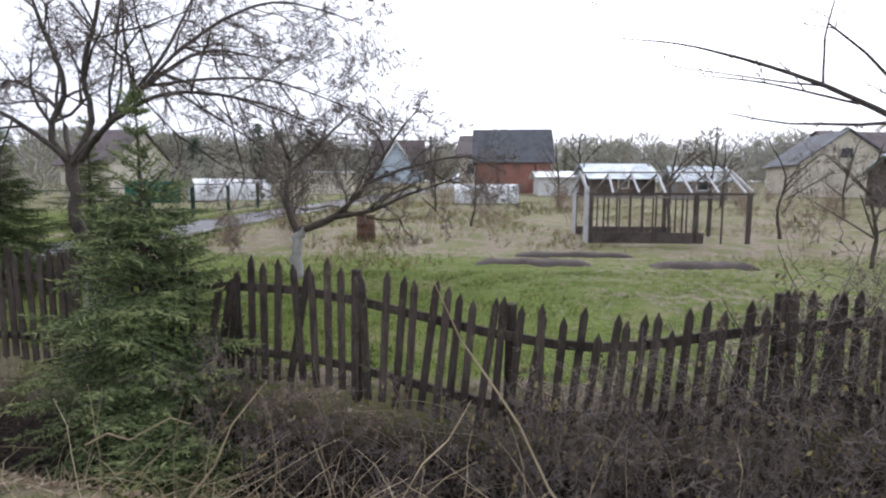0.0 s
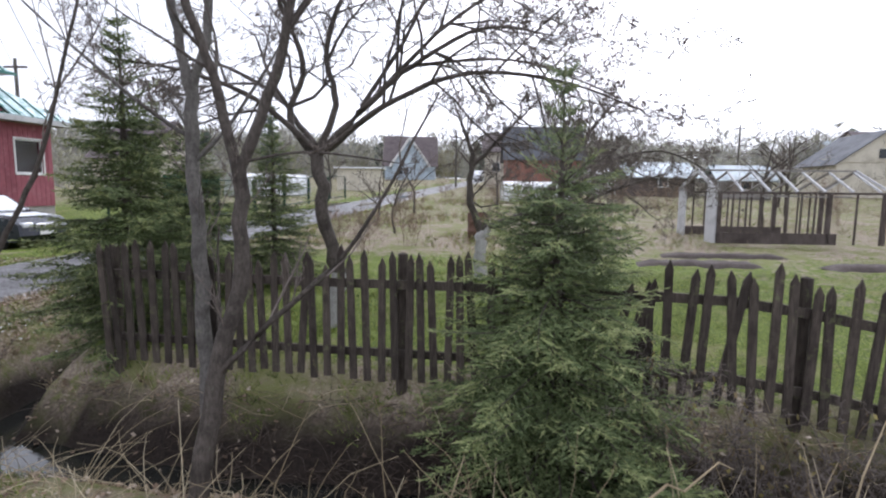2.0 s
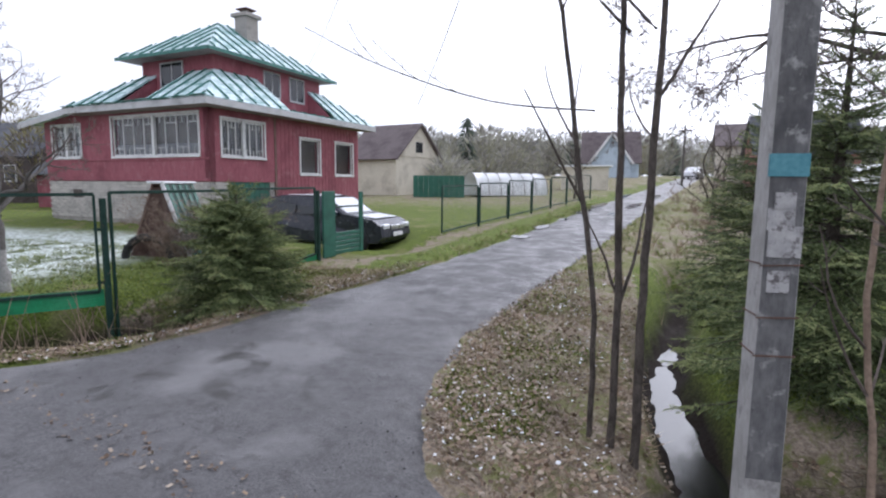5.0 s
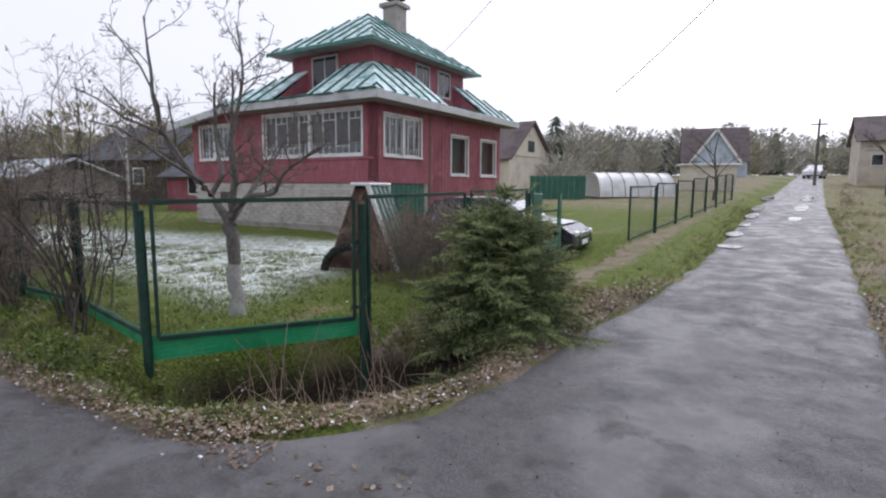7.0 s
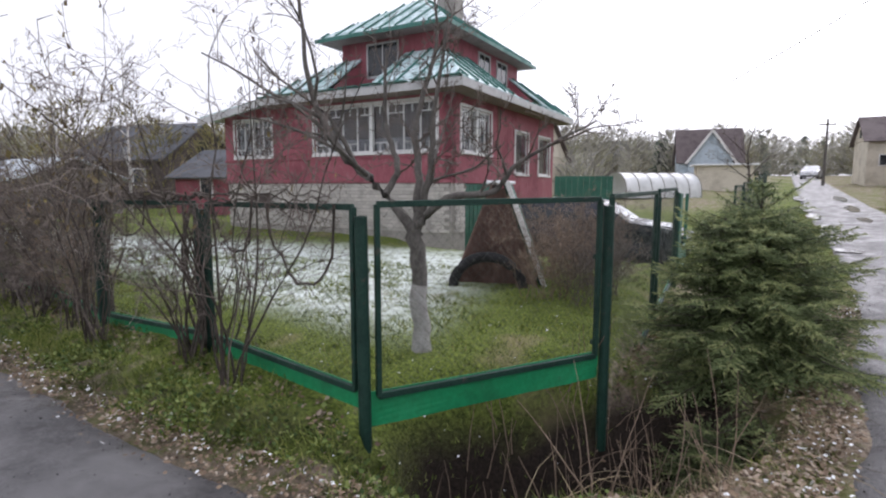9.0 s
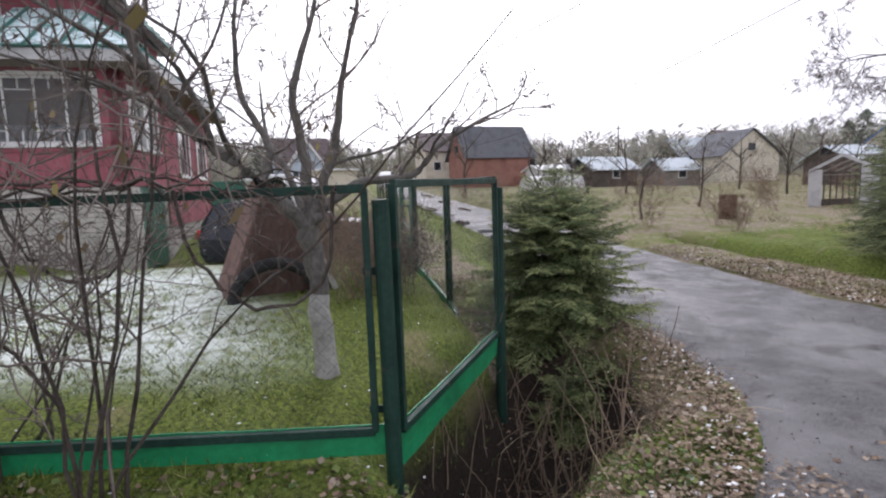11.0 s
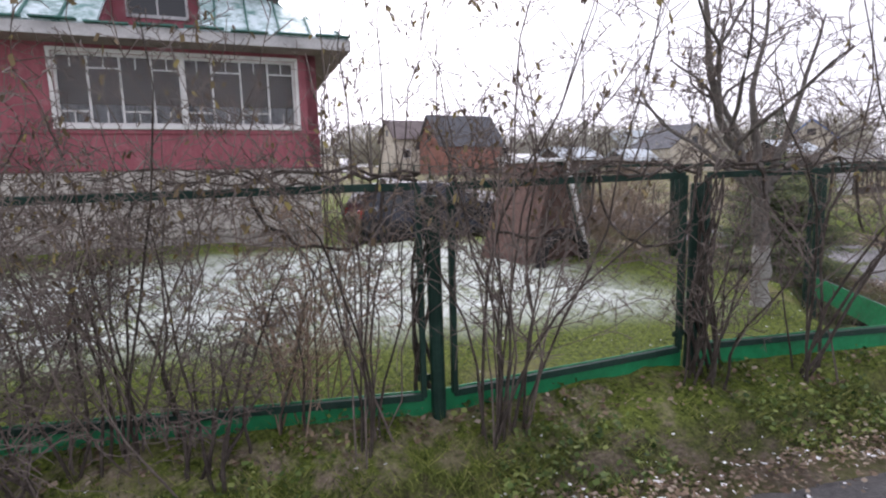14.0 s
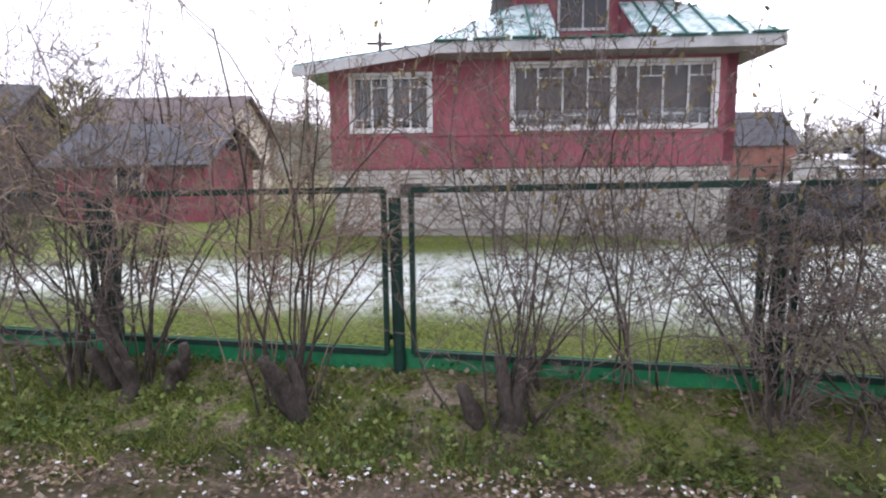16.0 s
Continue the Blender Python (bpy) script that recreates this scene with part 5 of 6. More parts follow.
a1 = (-4.75, 6.95)
bare_tree("apple_tree", [
    [(a1[0], a1[1], 0.25, 0.15), (a1[0] + 0.03, a1[1], 0.9, 0.125), (a1[0] - 0.1, a1[1], 1.6, 0.115), (a1[0] - 0.2, a1[1] + 0.1, 2.3, 0.11)],
    [(-4.93, 7.05, 2.2, 0.075), (-5.3, 7.2, 2.75, 0.06), (-5.15, 7.3, 3.4, 0.05), (-5.5, 7.4, 4.3, 0.035), (-5.6, 7.2, 5.2, 0.015)],
    [(-4.95, 7.05, 2.3, 0.07), (-4.75, 7.2, 2.9, 0.06), (-4.85, 7.3, 3.6, 0.05), (-4.5, 7.2, 4.6, 0.03), (-4.4, 7.0, 5.6, 0.012)],
    [(-4.9, 7.0, 2.3, 0.07), (-4.3, 7.0, 2.9, 0.058), (-3.8, 6.9, 3.3, 0.045), (-3.0, 6.8, 3.7, 0.03), (-2.2, 6.7, 3.6, 0.012)],
    [(-4.8, 7.0, 2.35, 0.06), (-4.1, 6.6, 2.8, 0.05), (-3.2, 6.3, 3.1, 0.035), (-2.2, 6.2, 3.0, 0.022), (-1.4, 6.1, 2.7, 0.01)],
    [(-4.9, 7.05, 2.3, 0.055), (-5.6, 6.9, 2.9, 0.045), (-6.4, 6.8, 3.2, 0.03), (-7.2, 6.7, 3.3, 0.012)],
    [(-4.3, 7.0, 2.9, 0.045), (-3.3, 7.1, 3.9, 0.035), (-2.2, 7.1, 4.4, 0.022), (-1.0, 7.0, 4.1, 0.009)],
    [(-3.8, 6.9, 3.3, 0.035), (-2.6, 7.4, 3.5, 0.025), (-1.5, 7.5, 3.2, 0.015), (-0.7, 7.5, 2.8, 0.007)],
    [(-4.95, 7.05, 2.4, 0.06), (-5.8, 8.0, 3.2, 0.045), (-6.9, 8.5, 3.7, 0.03), (-8.0, 8.8, 3.6, 0.01)],
    [(-4.4, 7.0, 2.85, 0.045), (-3.9, 7.5, 3.8, 0.035), (-3.5, 7.8, 4.8, 0.02), (-3.3, 7.9, 5.6, 0.01)]],
    APPLE_DROOP, 11, "old bare apple tree with a dense drooping crown", M["bark"], "garden apple trees", 0.75, girth=0.68)
bare_tree("apple_tree", [
    [(-2.73, 9.75, 0.4, 0.14), (-2.75, 9.8, 0.9, 0.12), (-2.7, 9.85, 1.25, 0.115)],
    [(-2.72, 9.85, 1.15, 0.09), (-2.95, 9.9, 1.8, 0.075), (-2.9, 10.0, 2.5, 0.05), (-3.2, 10.0, 3.3, 0.02)],
    [(-2.68, 9.85, 1.2, 0.095), (-2.0, 9.8, 1.5, 0.075), (-1.4, 9.8, 2.1, 0.055), (-0.9, 9.8, 2.9, 0.03), (-0.4, 9.8, 3.5, 0.012)],
    [(-2.1, 9.8, 1.45, 0.065), (-1.3, 9.6, 1.6, 0.05), (-0.6, 9.5, 1.9, 0.03), (0.3, 9.5, 2.2, 0.012)],
    [(-1.4, 9.8, 2.1, 0.045), (-0.6, 9.9, 2.4, 0.035), (0.4, 10.0, 2.6, 0.02), (1.2, 10.0, 2.3, 0.009)],
    [(-2.9, 10.0, 2.3, 0.05), (-2.2, 10.2, 3.0, 0.035), (-1.7, 10.2, 3.5, 0.014)]],
    APPLE_DROOP, 12, "old spreading apple tree with a whitewashed trunk", M["bark"], "garden apple trees", 0.95)
bare_tree("alder_tree", [
    [(-5.57, 5.28, -0.28, 0.1), (-5.6, 5.3, 0.8, 0.082), (-5.62, 5.3, 2.0, 0.075), (-5.62, 5.3, 2.75, 0.07)],
    [(-5.62, 5.3, 2.7, 0.055), (-5.75, 5.3, 3.4, 0.05), (-5.85, 5.3, 4.6, 0.035), (-5.8, 5.3, 6.3, 0.012)],
    [(-5.62, 5.3, 2.7, 0.05), (-5.45, 5.3, 3.3, 0.045), (-5.45, 5.3, 4.6, 0.035), (-5.5, 5.3, 6.4, 0.012)],
    [(-5.62, 5.3, 2.3, 0.025), (-6.1, 5.1, 2.7, 0.02), (-6.8, 4.9, 3.4, 0.008)],
    [(-5.62, 5.3, 2.1, 0.025), (-5.2, 5.2, 2.5, 0.02), (-4.7, 5.1, 3.2, 0.008)]],
    THIN, 13, "grey-barked alder with two straight leaders on the ditch bank", M["bark_grey"])
bare_tree("alder_tree", [
    [(-4.95, 3.62, -0.2, 0.085), (-4.85, 3.75, 0.7, 0.068), (-4.73, 3.9, 1.4, 0.06), (-4.74, 3.95, 2.05, 0.058)],
    [(-4.74, 3.95, 2.0, 0.045), (-4.9, 4.0, 2.6, 0.04), (-5.1, 4.0, 3.3, 0.03), (-5.2, 4.0, 4.6, 0.01)],
    [(-4.74, 3.95, 2.0, 0.05), (-4.5, 4.0, 2.6, 0.042), (-4.35, 4.0, 3.3, 0.032), (-4.2, 4.1, 4.6, 0.012)],
    [(-4.74, 3.95, 2.05, 0.012), (-4.3, 3.9, 2.12, 0.01), (-3.7, 3.8, 2.05, 0.004)],
    [(-4.85, 3.75, 0.75, 0.03), (-4.5, 3.8, 1.1, 0.024), (-4.0, 3.9, 1.6, 0.018), (-3.5, 4.0, 2.5, 0.007)]],
    THIN, 14, "leaning forked alder growing from the ditch edge", M["bark"])
bare_tree("forked_sapling", [
    [(-6.89, 4.48, -0.2, 0.055), (-6.85, 4.46, 0.5, 0.042), (-6.8, 4.43, 1.22, 0.042)],
    [(-6.8, 4.43, 1.2, 0.035), (-6.95, 4.4, 1.7, 0.03), (-7.05, 4.4, 2.4, 0.024), (-7.2, 4.4, 3.3, 0.016), (-7.25, 4.4, 4.3, 0.007)],
    [(-6.8, 4.43, 1.2, 0.03), (-6.6, 4.45, 1.55, 0.025), (-6.35, 4.5, 2.1, 0.02), (-6.1, 4.5, 2.9, 0.014), (-5.9, 4.6, 3.8, 0.006)],
    [(-6.8, 4.43, 1.2, 0.014), (-7.2, 4.3, 1.5, 0.012), (-7.7, 4.1, 2.0, 0.006)]],
    THIN, 15, "dark forked sapling rising out of the ditch", M["bark"])
bare_tree("sapling", [[(-7.28, 4.52, -0.3, 0.026), (-7.3, 4.55, 0.6, 0.022), (-7.37, 4.61, 1.42, 0.02), (-7.35, 4.6, 2.4, 0.015), (-7.4, 4.6, 3.6, 0.006)]],
          SAPLING, 16, "thin reddish sapling standing in the ditch water", M["twig_red"], "thin saplings on the verge")
for k, (x, y, lean, h, r) in enumerate(((-8.4, 5.3, 0.02, 5.4, 0.042), (-8.56, 5.35, -0.03, 5.0, 0.038), (-8.72, 5.4, -0.16, 4.2, 0.029))):
    bare_tree("sapling", [[(x, y, gz(x, y) - 0.05, r), (x, y, 1.0, r * 0.9), (x + lean, y, 2.2, r * 0.8), (x + lean * 2.2, y, 3.4, r * 0.6), (x + lean * 4, y, h, 0.007)]] + ([[(x - 0.05, y, 2.5, 0.009), (x - 0.8, y - 0.1, 2.58, 0.007), (x - 1.6, y - 0.2, 2.85, 0.005), (x - 2.2, y - 0.25, 3.15, 0.003)]] if k == 2 else [[(x, y, 3.0, 0.016), (x - 0.35, y, 3.35, 0.011), (x - 0.75, y, 3.55, 0.005)]]),
              SAPLING, 20 + k, "slim bare sapling leaning beside the lane", M["bark"], "thin saplings on the verge")
bare_tree("apple_tree", [
    [(-16.94, 6.87, 0.4, 0.095), (-16.97, 6.87, 1.0, 0.085), (-17.0, 6.88, 1.5, 0.085)],
    [(-17.0, 6.88, 1.45, 0.065), (-17.32, 6.9, 1.83, 0.052), (-17.77, 6.85, 2.23, 0.04), (-18.05, 6.8, 2.8, 0.03), (-18.13, 6.8, 3.4, 0.02), (-18.2, 6.8, 4.0, 0.008)],
    [(-17.32, 6.9, 1.83, 0.04), (-17.25, 7.0, 2.1, 0.034), (-17.42, 7.1, 2.5, 0.026), (-17.4, 7.1, 3.2, 0.012)],
    [(-17.0, 6.88, 1.5, 0.055), (-17.0, 6.95, 1.95, 0.045), (-17.05, 7.0, 2.5, 0.032), (-16.85, 7.0, 3.2, 0.018), (-16.9, 7.0, 3.8, 0.007)],
    [(-17.0, 6.88, 1.5, 0.05), (-16.85, 6.8, 1.95, 0.04), (-16.75, 6.7, 2.5, 0.026), (-16.6, 6.6, 3.2, 0.009)],
    [(-16.98, 6.86, 1.55, 0.05), (-16.66, 6.8, 1.8, 0.038), (-16.23, 6.75, 1.86, 0.03), (-16.0, 6.7, 2.1, 0.022), (-15.4, 6.65, 2.4, 0.007)],
    [(-17.0, 6.88, 1.5, 0.04), (-17.1, 7.4, 1.95, 0.03), (-17.2, 7.9, 2.3, 0.02), (-17.2, 8.3, 2.8, 0.007)],
    [(-17.77, 6.85, 2.23, 0.022), (-18.2, 6.7, 2.45, 0.016), (-18.8, 6.6, 2.6, 0.006)]],
    dict(APPLE, count=[0, 9, 6, 4, 2], ratio=0.42, up=0.25), 31, "young bare apple tree inside the fence corner", M["bark_grey"], "", 0.7, girth=0.9)
# overhanging alder on the road side, and trees beyond
bare_tree("overhanging_tree", [
    [(4.6, 2.6, -0.1, 0.08), (4.3, 2.9, 1.2, 0.065), (3.6, 3.6, 2.2, 0.05), (2.9, 4.0, 2.75, 0.035), (2.1, 4.3, 3.1, 0.018), (1.5, 4.4, 3.2, 0.007)],
    [(3.1, 3.9, 2.6, 0.02), (2.4, 3.9, 2.75, 0.014), (1.9, 3.9, 2.8, 0.006)],
    [(2.9, 4.0, 2.75, 0.02), (2.9, 4.0, 3.2, 0.014), (3.1, 4.0, 3.9, 0.006)]],
    THIN, 33, "bare tree leaning over the road verge", M["bark"], girth=0.5)


def crown_tree(name, x, y, h, spread_, seed, label, bark, o, group=""):
    rg = random.Random(seed)
    z = gz(x, y)
    limbs = [[(x, y, z, h * 0.022), (x + rg.gauss(0, 0.1), y, z + h * 0.3, h * 0.018), (x + rg.gauss(0, 0.2), y, z + h * 0.65, h * 0.011), (x + rg.gauss(0, 0.3), y, z + h, 0.01)]]
    for k in range(6):
        a, f = rg.uniform(0, 6.28), rg.uniform(0.22, 0.6)
        s = spread_ * rg.uniform(0.6, 1.1)
        limbs.append([(x, y, z + h * f, h * 0.01), (x + math.cos(a) * s * 0.5, y + math.sin(a) * s * 0.5, z + h * (f + 0.17), h * 0.007), (x + math.cos(a) * s, y + math.sin(a) * s, z + h * (f + 0.33), 0.008)])
    return bare_tree(name, limbs, o, seed, label, bark, group)


MID = dict(levels=3, count=[0, 7, 4, 3], ratio=0.42, forward=0.8, up=0.25, bend=0.16, lift=0.03, least=0.006)
for k, (x, y, h, s) in enumerate(((-33.5, 24, 5.5, 1.6), (-36, 16, 3.5, 1.6), (-10.2, 34, 4, 1.6), (8.5, 20, 3.5, 1.6), (10.5, 16.5, 3.0, 1.5), (12, 24, 4, 2), (15.5, 30, 4, 2), (1.0, 20, 3.0, 1.4), (-4.5, 24, 3.2, 1.4),
                                    (-0.5, 27, 3.5, 1.6), (6.5, 31, 4, 1.7), (-4.8, 17.0, 2.4, 1.1), (-5.6, 19.0, 2.2, 1.0), (-1.0, 40, 5, 2), (12.5, 50, 6, 2.4), (18, 24, 3.6, 1.8), (21, 20, 3.4, 1.8), (9, 11, 2.6, 1.5), (11.5, 12.5, 2.8, 1.6))):
    crown_tree("garden_tree", x, y, h, s, 60 + k, "bare garden tree with a fine twiggy crown", M["bark"], MID, "bare trees in the gardens")


BIRCH = dict(levels=3, count=[0, 22, 9, 5], ratio=0.24, forward=0.8, up=0.35, bend=0.12, lift=-0.02, least=0.006, trunk_twigs=True)
for x, y, h in ((-38.6, 21.2, 8.0), (-45.0, 22.0, 8.6)):
    z = gz(x, y)
    bare_tree("birch_tree", [[(x, y, z, 0.1), (x + 0.1, y, z + h * 0.35, 0.075), (x, y, z + h * 0.7, 0.045), (x + 0.1, y, z + h, 0.012)]], BIRCH, int(h * 10), "slender pale birch with a fine leafless crown", M["birch"], "pale birches behind the yard", twig="birch_twig")

# ---- spruces ----
def spruce(x, y, h, radius, seed, label, low=0.08, dense=1.0, skew=1.0, leader=0.3):
    """Whorls of boughs with drooping sprays; leader: the thinly clothed share at the top."""
    rg = random.Random(seed)
    z = gz(x, y)
    tree = thing("spruce", pose(x, y, z), label, "tree", "young spruces")
    trunk, wood, needles, tips = Tubes(), Tubes(), Tubes(), Tubes()
    trunk.tube([Vector((0, 0, -0.15)), Vector((0, 0, h * 0.5)), Vector((0.01, 0, h * 0.85)), Vector((0, 0, h))], [h * 0.02, h * 0.012, 0.008, 0.003], 8)

    def needle_twig(p, d, ln, thick, tgt):
        m = max(5, int(ln * 85 * thick))
        for q in range(m):
            nd = d * 0.8 + Vector((rg.gauss(0, 0.5), rg.gauss(0, 0.5), rg.gauss(0, 0.4)))
            tgt.blade(p + d * ln * (q / m), nd.normalized(), 0.0062, rg.uniform(0.03, 0.065))

    needle_twig(Vector((0, 0, h * (1 - leader * 0.6))), Vector((0, 0, 1)), h * leader * 0.6, 0.8, needles)
    zz = h * low
    while zz < h * 0.97:
        f = zz / h
        thin = f > 1 - leader
        full = radius * (1 - f / (1 - leader * 0.55)) ** skew if f < 1 - leader * 0.75 else 0
        ln0 = max(full, radius * 0.5 * (1 - f)) + 0.07
        turn = rg.uniform(0, 6.28)
        count = 6 if thin else rg.choice((7, 8, 9))
        for k in range(count):
            a = turn + 2 * math.pi * k / count + rg.gauss(0, 0.25)
            ln = ln0 * (rg.uniform(0.78, 1.1) if rg.random() < 0.7 else rg.uniform(0.4, 0.7))
            rise = 0.55 if thin else 0.3 - 0.6 * (1 - f) + rg.uniform(-0.22, 0.22)
            d = Vector((math.cos(a), math.sin(a), rise))
            pts, rad, _ = wander(Vector((0, 0, zz + (rg.uniform(-0.03, 0.03) if thin else rg.uniform(-0.11, 0.11)))), d, ln, 0.004 + ln * 0.008, 0.002, 6, rg, 0.05, 0.03 if thin else 0.012)
            wood.tube(pts, rad, 3)
            n = max(3, int(ln * (10 if thin else 17) * dense))
            for i in range(n):
                t = 0.15 + 0.85 * i / n
                j = min(int(t * 6), 5)
                p = pts[j].lerp(pts[j + 1], t * 6 - j)
                d0 = (pts[j + 1] - pts[j]).normalized()
                side = d0.cross(Vector((0, 0, 1))).normalized()
                for s in (-1, 1):
                    tl = (0.1 + 0.34 * ln * (1 - t)) * rg.uniform(0.6, 1.25)
                    td = (d0 * 0.9 + side * s + Vector((0, 0, rg.uniform(-0.55, 0.0) if not thin else 0.15))).normalized()
                    needle_twig(p, td, tl, 0.75 * dense if not thin else 0.6, tips if t > 0.72 and rg.random() < 0.6 else needles)
            needle_twig(pts[-2], (pts[-1] - pts[-3]).normalized(), ln * 0.22 + 0.04, 1.0, tips)
        zz += (0.13 if thin else 0.062) * rg.uniform(0.75, 1.3) * max(0.5, h / 3.0)
    trunk.make("trunk", M["bark"], tree, smooth=True)
    tagged(wood.make("branch_work", M["bark"], tree), kind="stuff")
    tagged(needles.make("foliage", M["needles"], tree), kind="stuff")
    tagged(tips.make("tip_foliage", M["needles_dry"], tree), kind="stuff")
    return tree


spruce(-2.6, 4.55, 3.2, 1.2, 41, "young dark green spruce growing against the picket fence", 0.08, 1.0, 0.72, 0.3)
spruce(-6.88, 6.45, 3.6, 1.12, 42, "tall young spruce at the fence end by the ditch", 0.06, 1.0, 0.7, 0.32)
spruce(-14.0, 8.25, 2.0, 1.25, 43, "bushy spruce with drooping branches beside the ditch", 0.08, 1.15, 0.5, 0.16)
spruce(-7.0, 8.3, 2.7, 0.95, 44, "young spruce crowding the lane ditch", 0.06, 0.9, 0.75, 0.25)
spruce(-6.1, 9.1, 2.9, 0.9, 45, "young spruce behind the lane ditch", 0.06, 0.7, 0.75, 0.25)
spruce(-14.35, 7.35, 0.5, 0.5, 46, "small spreading spruce seedling on the ditch edge", 0.12, 1.0, 0.4, 0.15)
spruce(-2.1, 3.75, 0.7, 0.55, 47, "low spreading spruce shoot beneath a larger spruce", 0.2, 1.0, 0.5, 0.15)
spruce(-29.0, 27.0, 5.8, 1.3, 48, "dark spruce far behind the yard", 0.1, 0.4, 0.8, 0.15)
spruce(12.6, 57.0, 5.0, 1.5, 49, "dark spruce beyond the gardens", 0.1, 0.25, 0.8, 0.15)


# ---- bushes along the chain-link fence ----
def bush(x, y, stems, h, wide, seed, label, o=None, thick=0.012, dry=0, twig="twig", stump=0):
    rg = random.Random(seed)
    z = gz(x, y)
    b = thing("bush", pose(x, y, z), label, "bush", "bare bushes at the fence")
    big, fine, leaves = Tubes(), Tubes(), Tubes()
    thick *= 0.8
    o = o or dict(levels=3, count=[0, 7, 5, 3], ratio=0.42, forward=0.65, up=0.2, bend=0.18, lift=0.02, least=0.0026)
    ends = []
    for k in range(stems):
        a, s = rg.uniform(0, 6.28), rg.uniform(0, 1) ** 0.7 * wide
        d = Vector((math.cos(a) * s / h, math.sin(a) * s / h * 0.8, 1))
        r = thick * rg.uniform(0.6, 1.3)
        ln = h * rg.uniform(0.6, 1.1)
        p0 = Vector((rg.gauss(0, 0.07) * (1 + wide), rg.gauss(0, 0.05), -0.05))
        pts, rad, _ = wander(p0, d, ln, r, 0.003, 9, rg, 0.14, 0.02)
        (big if r > 0.008 else fine).tube(pts, rad, 5)
        ramify(big, fine, pts, rad, ln, 1, rg, o)
        ends += pts[4:]
    for k in range(stump):
        a = rg.uniform(0, 6.28)
        d = Vector((math.cos(a) * 0.55, math.sin(a) * 0.3, 1))
        cut = Tubes()
        pts, rad, _ = wander(Vector((rg.gauss(0, 0.1), rg.gauss(0, 0.07), -0.08)), d, rg.uniform(0.25, 0.8), 0.064, 0.032, 8, rg, 0.11, 0.05)
        rad = [r * rg.uniform(0.75, 1.3) for r in rad]
        pts.append(pts[-1] + Vector((0, 0, 0.003)))
        rad.append(0.003)
        cut.tube(pts, rad, 9)
        cut.make("stump", M["bark"], b, "dark sawn-off stump", smooth=True)
    if dry and fine.v:
        for k in range(dry):
            p = rg.choice(fine.v)
            if p.z > h * 0.45:
                leaves.quad(p + Vector((0, 0, -0.015)), Vector((rg.gauss(0, 1), rg.gauss(0, 1), rg.gauss(0, 1))).normalized() * 0.01, Vector((rg.gauss(0, 0.5), rg.gauss(0, 0.5), -1)).normalized() * 0.018)
    if big.v:
        tagged(big.make("stem_growth", M["bark"], b, smooth=True), kind="stuff")
    tagged(fine.make("twig_spray", M[twig], b), kind="stuff")
    if leaves.v:
        tagged(leaves.make("dead_foliage", M["dry_leaf"], b), kind="stuff")
    return b


TANGLE = dict(levels=3, count=[0, 8, 6, 3], ratio=0.48, forward=0.45, up=0.0, bend=0.22, lift=-0.02, least=0.0026)


def by_fence(x, d):
    return x, float(chain_y(x)) - d


bush(*by_fence(-18.3, 0.18), 9, 3.0, 0.6, 71, "tall bare shrub leaning over the chain-link fence", None, 0.015, 160)
bush(*by_fence(-19.0, 0.05), 6, 1.7, 0.4, 72, "bare climbing shrub tangled round a fence post", None, 0.012, 0)
bush(*by_fence(-20.6, 0.3), 18, 2.9, 0.6, 73, "dense upright shrub at a fence post", None, 0.012, 420)
bush(*by_fence(-21.3, 0.25), 12, 2.8, 0.7, 74, "thin bare shrub before the fence", None, 0.011, 360)
bush(*by_fence(-22.2, 0.35), 10, 1.4, 1.1, 75, "low spreading bare shrub before the fence", TANGLE, 0.014, 0)
bush(*by_fence(-22.9, 0.3), 18, 1.7, 1.2, 76, "twiggy bare bush before the fence", TANGLE, 0.011, 260)
bush(*by_fence(-23.5, 0.25), 20, 2.1, 0.9, 77, "dense twiggy bush hiding a fence post", TANGLE, 0.011, 520)
bush(*by_fence(-25.1, 0.4), 11, 1.3, 0.8, 78, "cut-back shrub stump with new shoots", None, 0.012, 0, "twig", 5)
bush(*by_fence(-26.45, 0.4), 16, 2.7, 0.7, 79, "cut-back shrub stump with tall red-brown shoots", None, 0.014, 40, "twig_red", 6)
bush(*by_fence(-27.75, 0.3), 16, 2.7, 0.7, 80, "bare shrub with upright shoots before the fence", None, 0.013, 60, "twig", 6)
bush(*by_fence(-28.2, 0.35), 18, 2.7, 0.7, 81, "dense bare shrub by the fence", None, 0.013, 80)
bush(*by_fence(-29.8, 0.4), 14, 1.8, 0.8, 82, "bare fence-side bush with brown twigs", None, 0.012, 0)
bush(*by_fence(-21.6, 0.0), 20, 1.4, 0.55, 88, "thick brown bush pressed into the fence", None, 0.009, 0, "twig_red")
bush(*by_fence(-24.9, 0.15), 12, 2.9, 0.7, 160, "tall thin shrub holding a few olive leaves", None, 0.009, 420)
bush(*by_fence(-24.2, 0.1), 14, 2.6, 0.7, 161, "thin upright shrub with olive leaf scraps", None, 0.009, 380)
bush(*by_fence(-26.9, 0.1), 12, 2.4, 0.6, 162, "thin upright bare shoots along the fence", None, 0.008, 60, "twig_red")
bush(*by_fence(-29.2, 0.15), 14, 2.5, 0.7, 163, "thin upright bare shoots along the fence", None, 0.009, 60)
bush(*by_fence(-22.5, 0.1), 14, 2.3, 0.8, 164, "thin twiggy shrub with olive leaf scraps", None, 0.009, 300)
VINE = dict(levels=3, count=[0, 6, 4, 3], ratio=0.4, forward=0.8, up=0.0, bend=0.3, lift=-0.05, least=0.003)
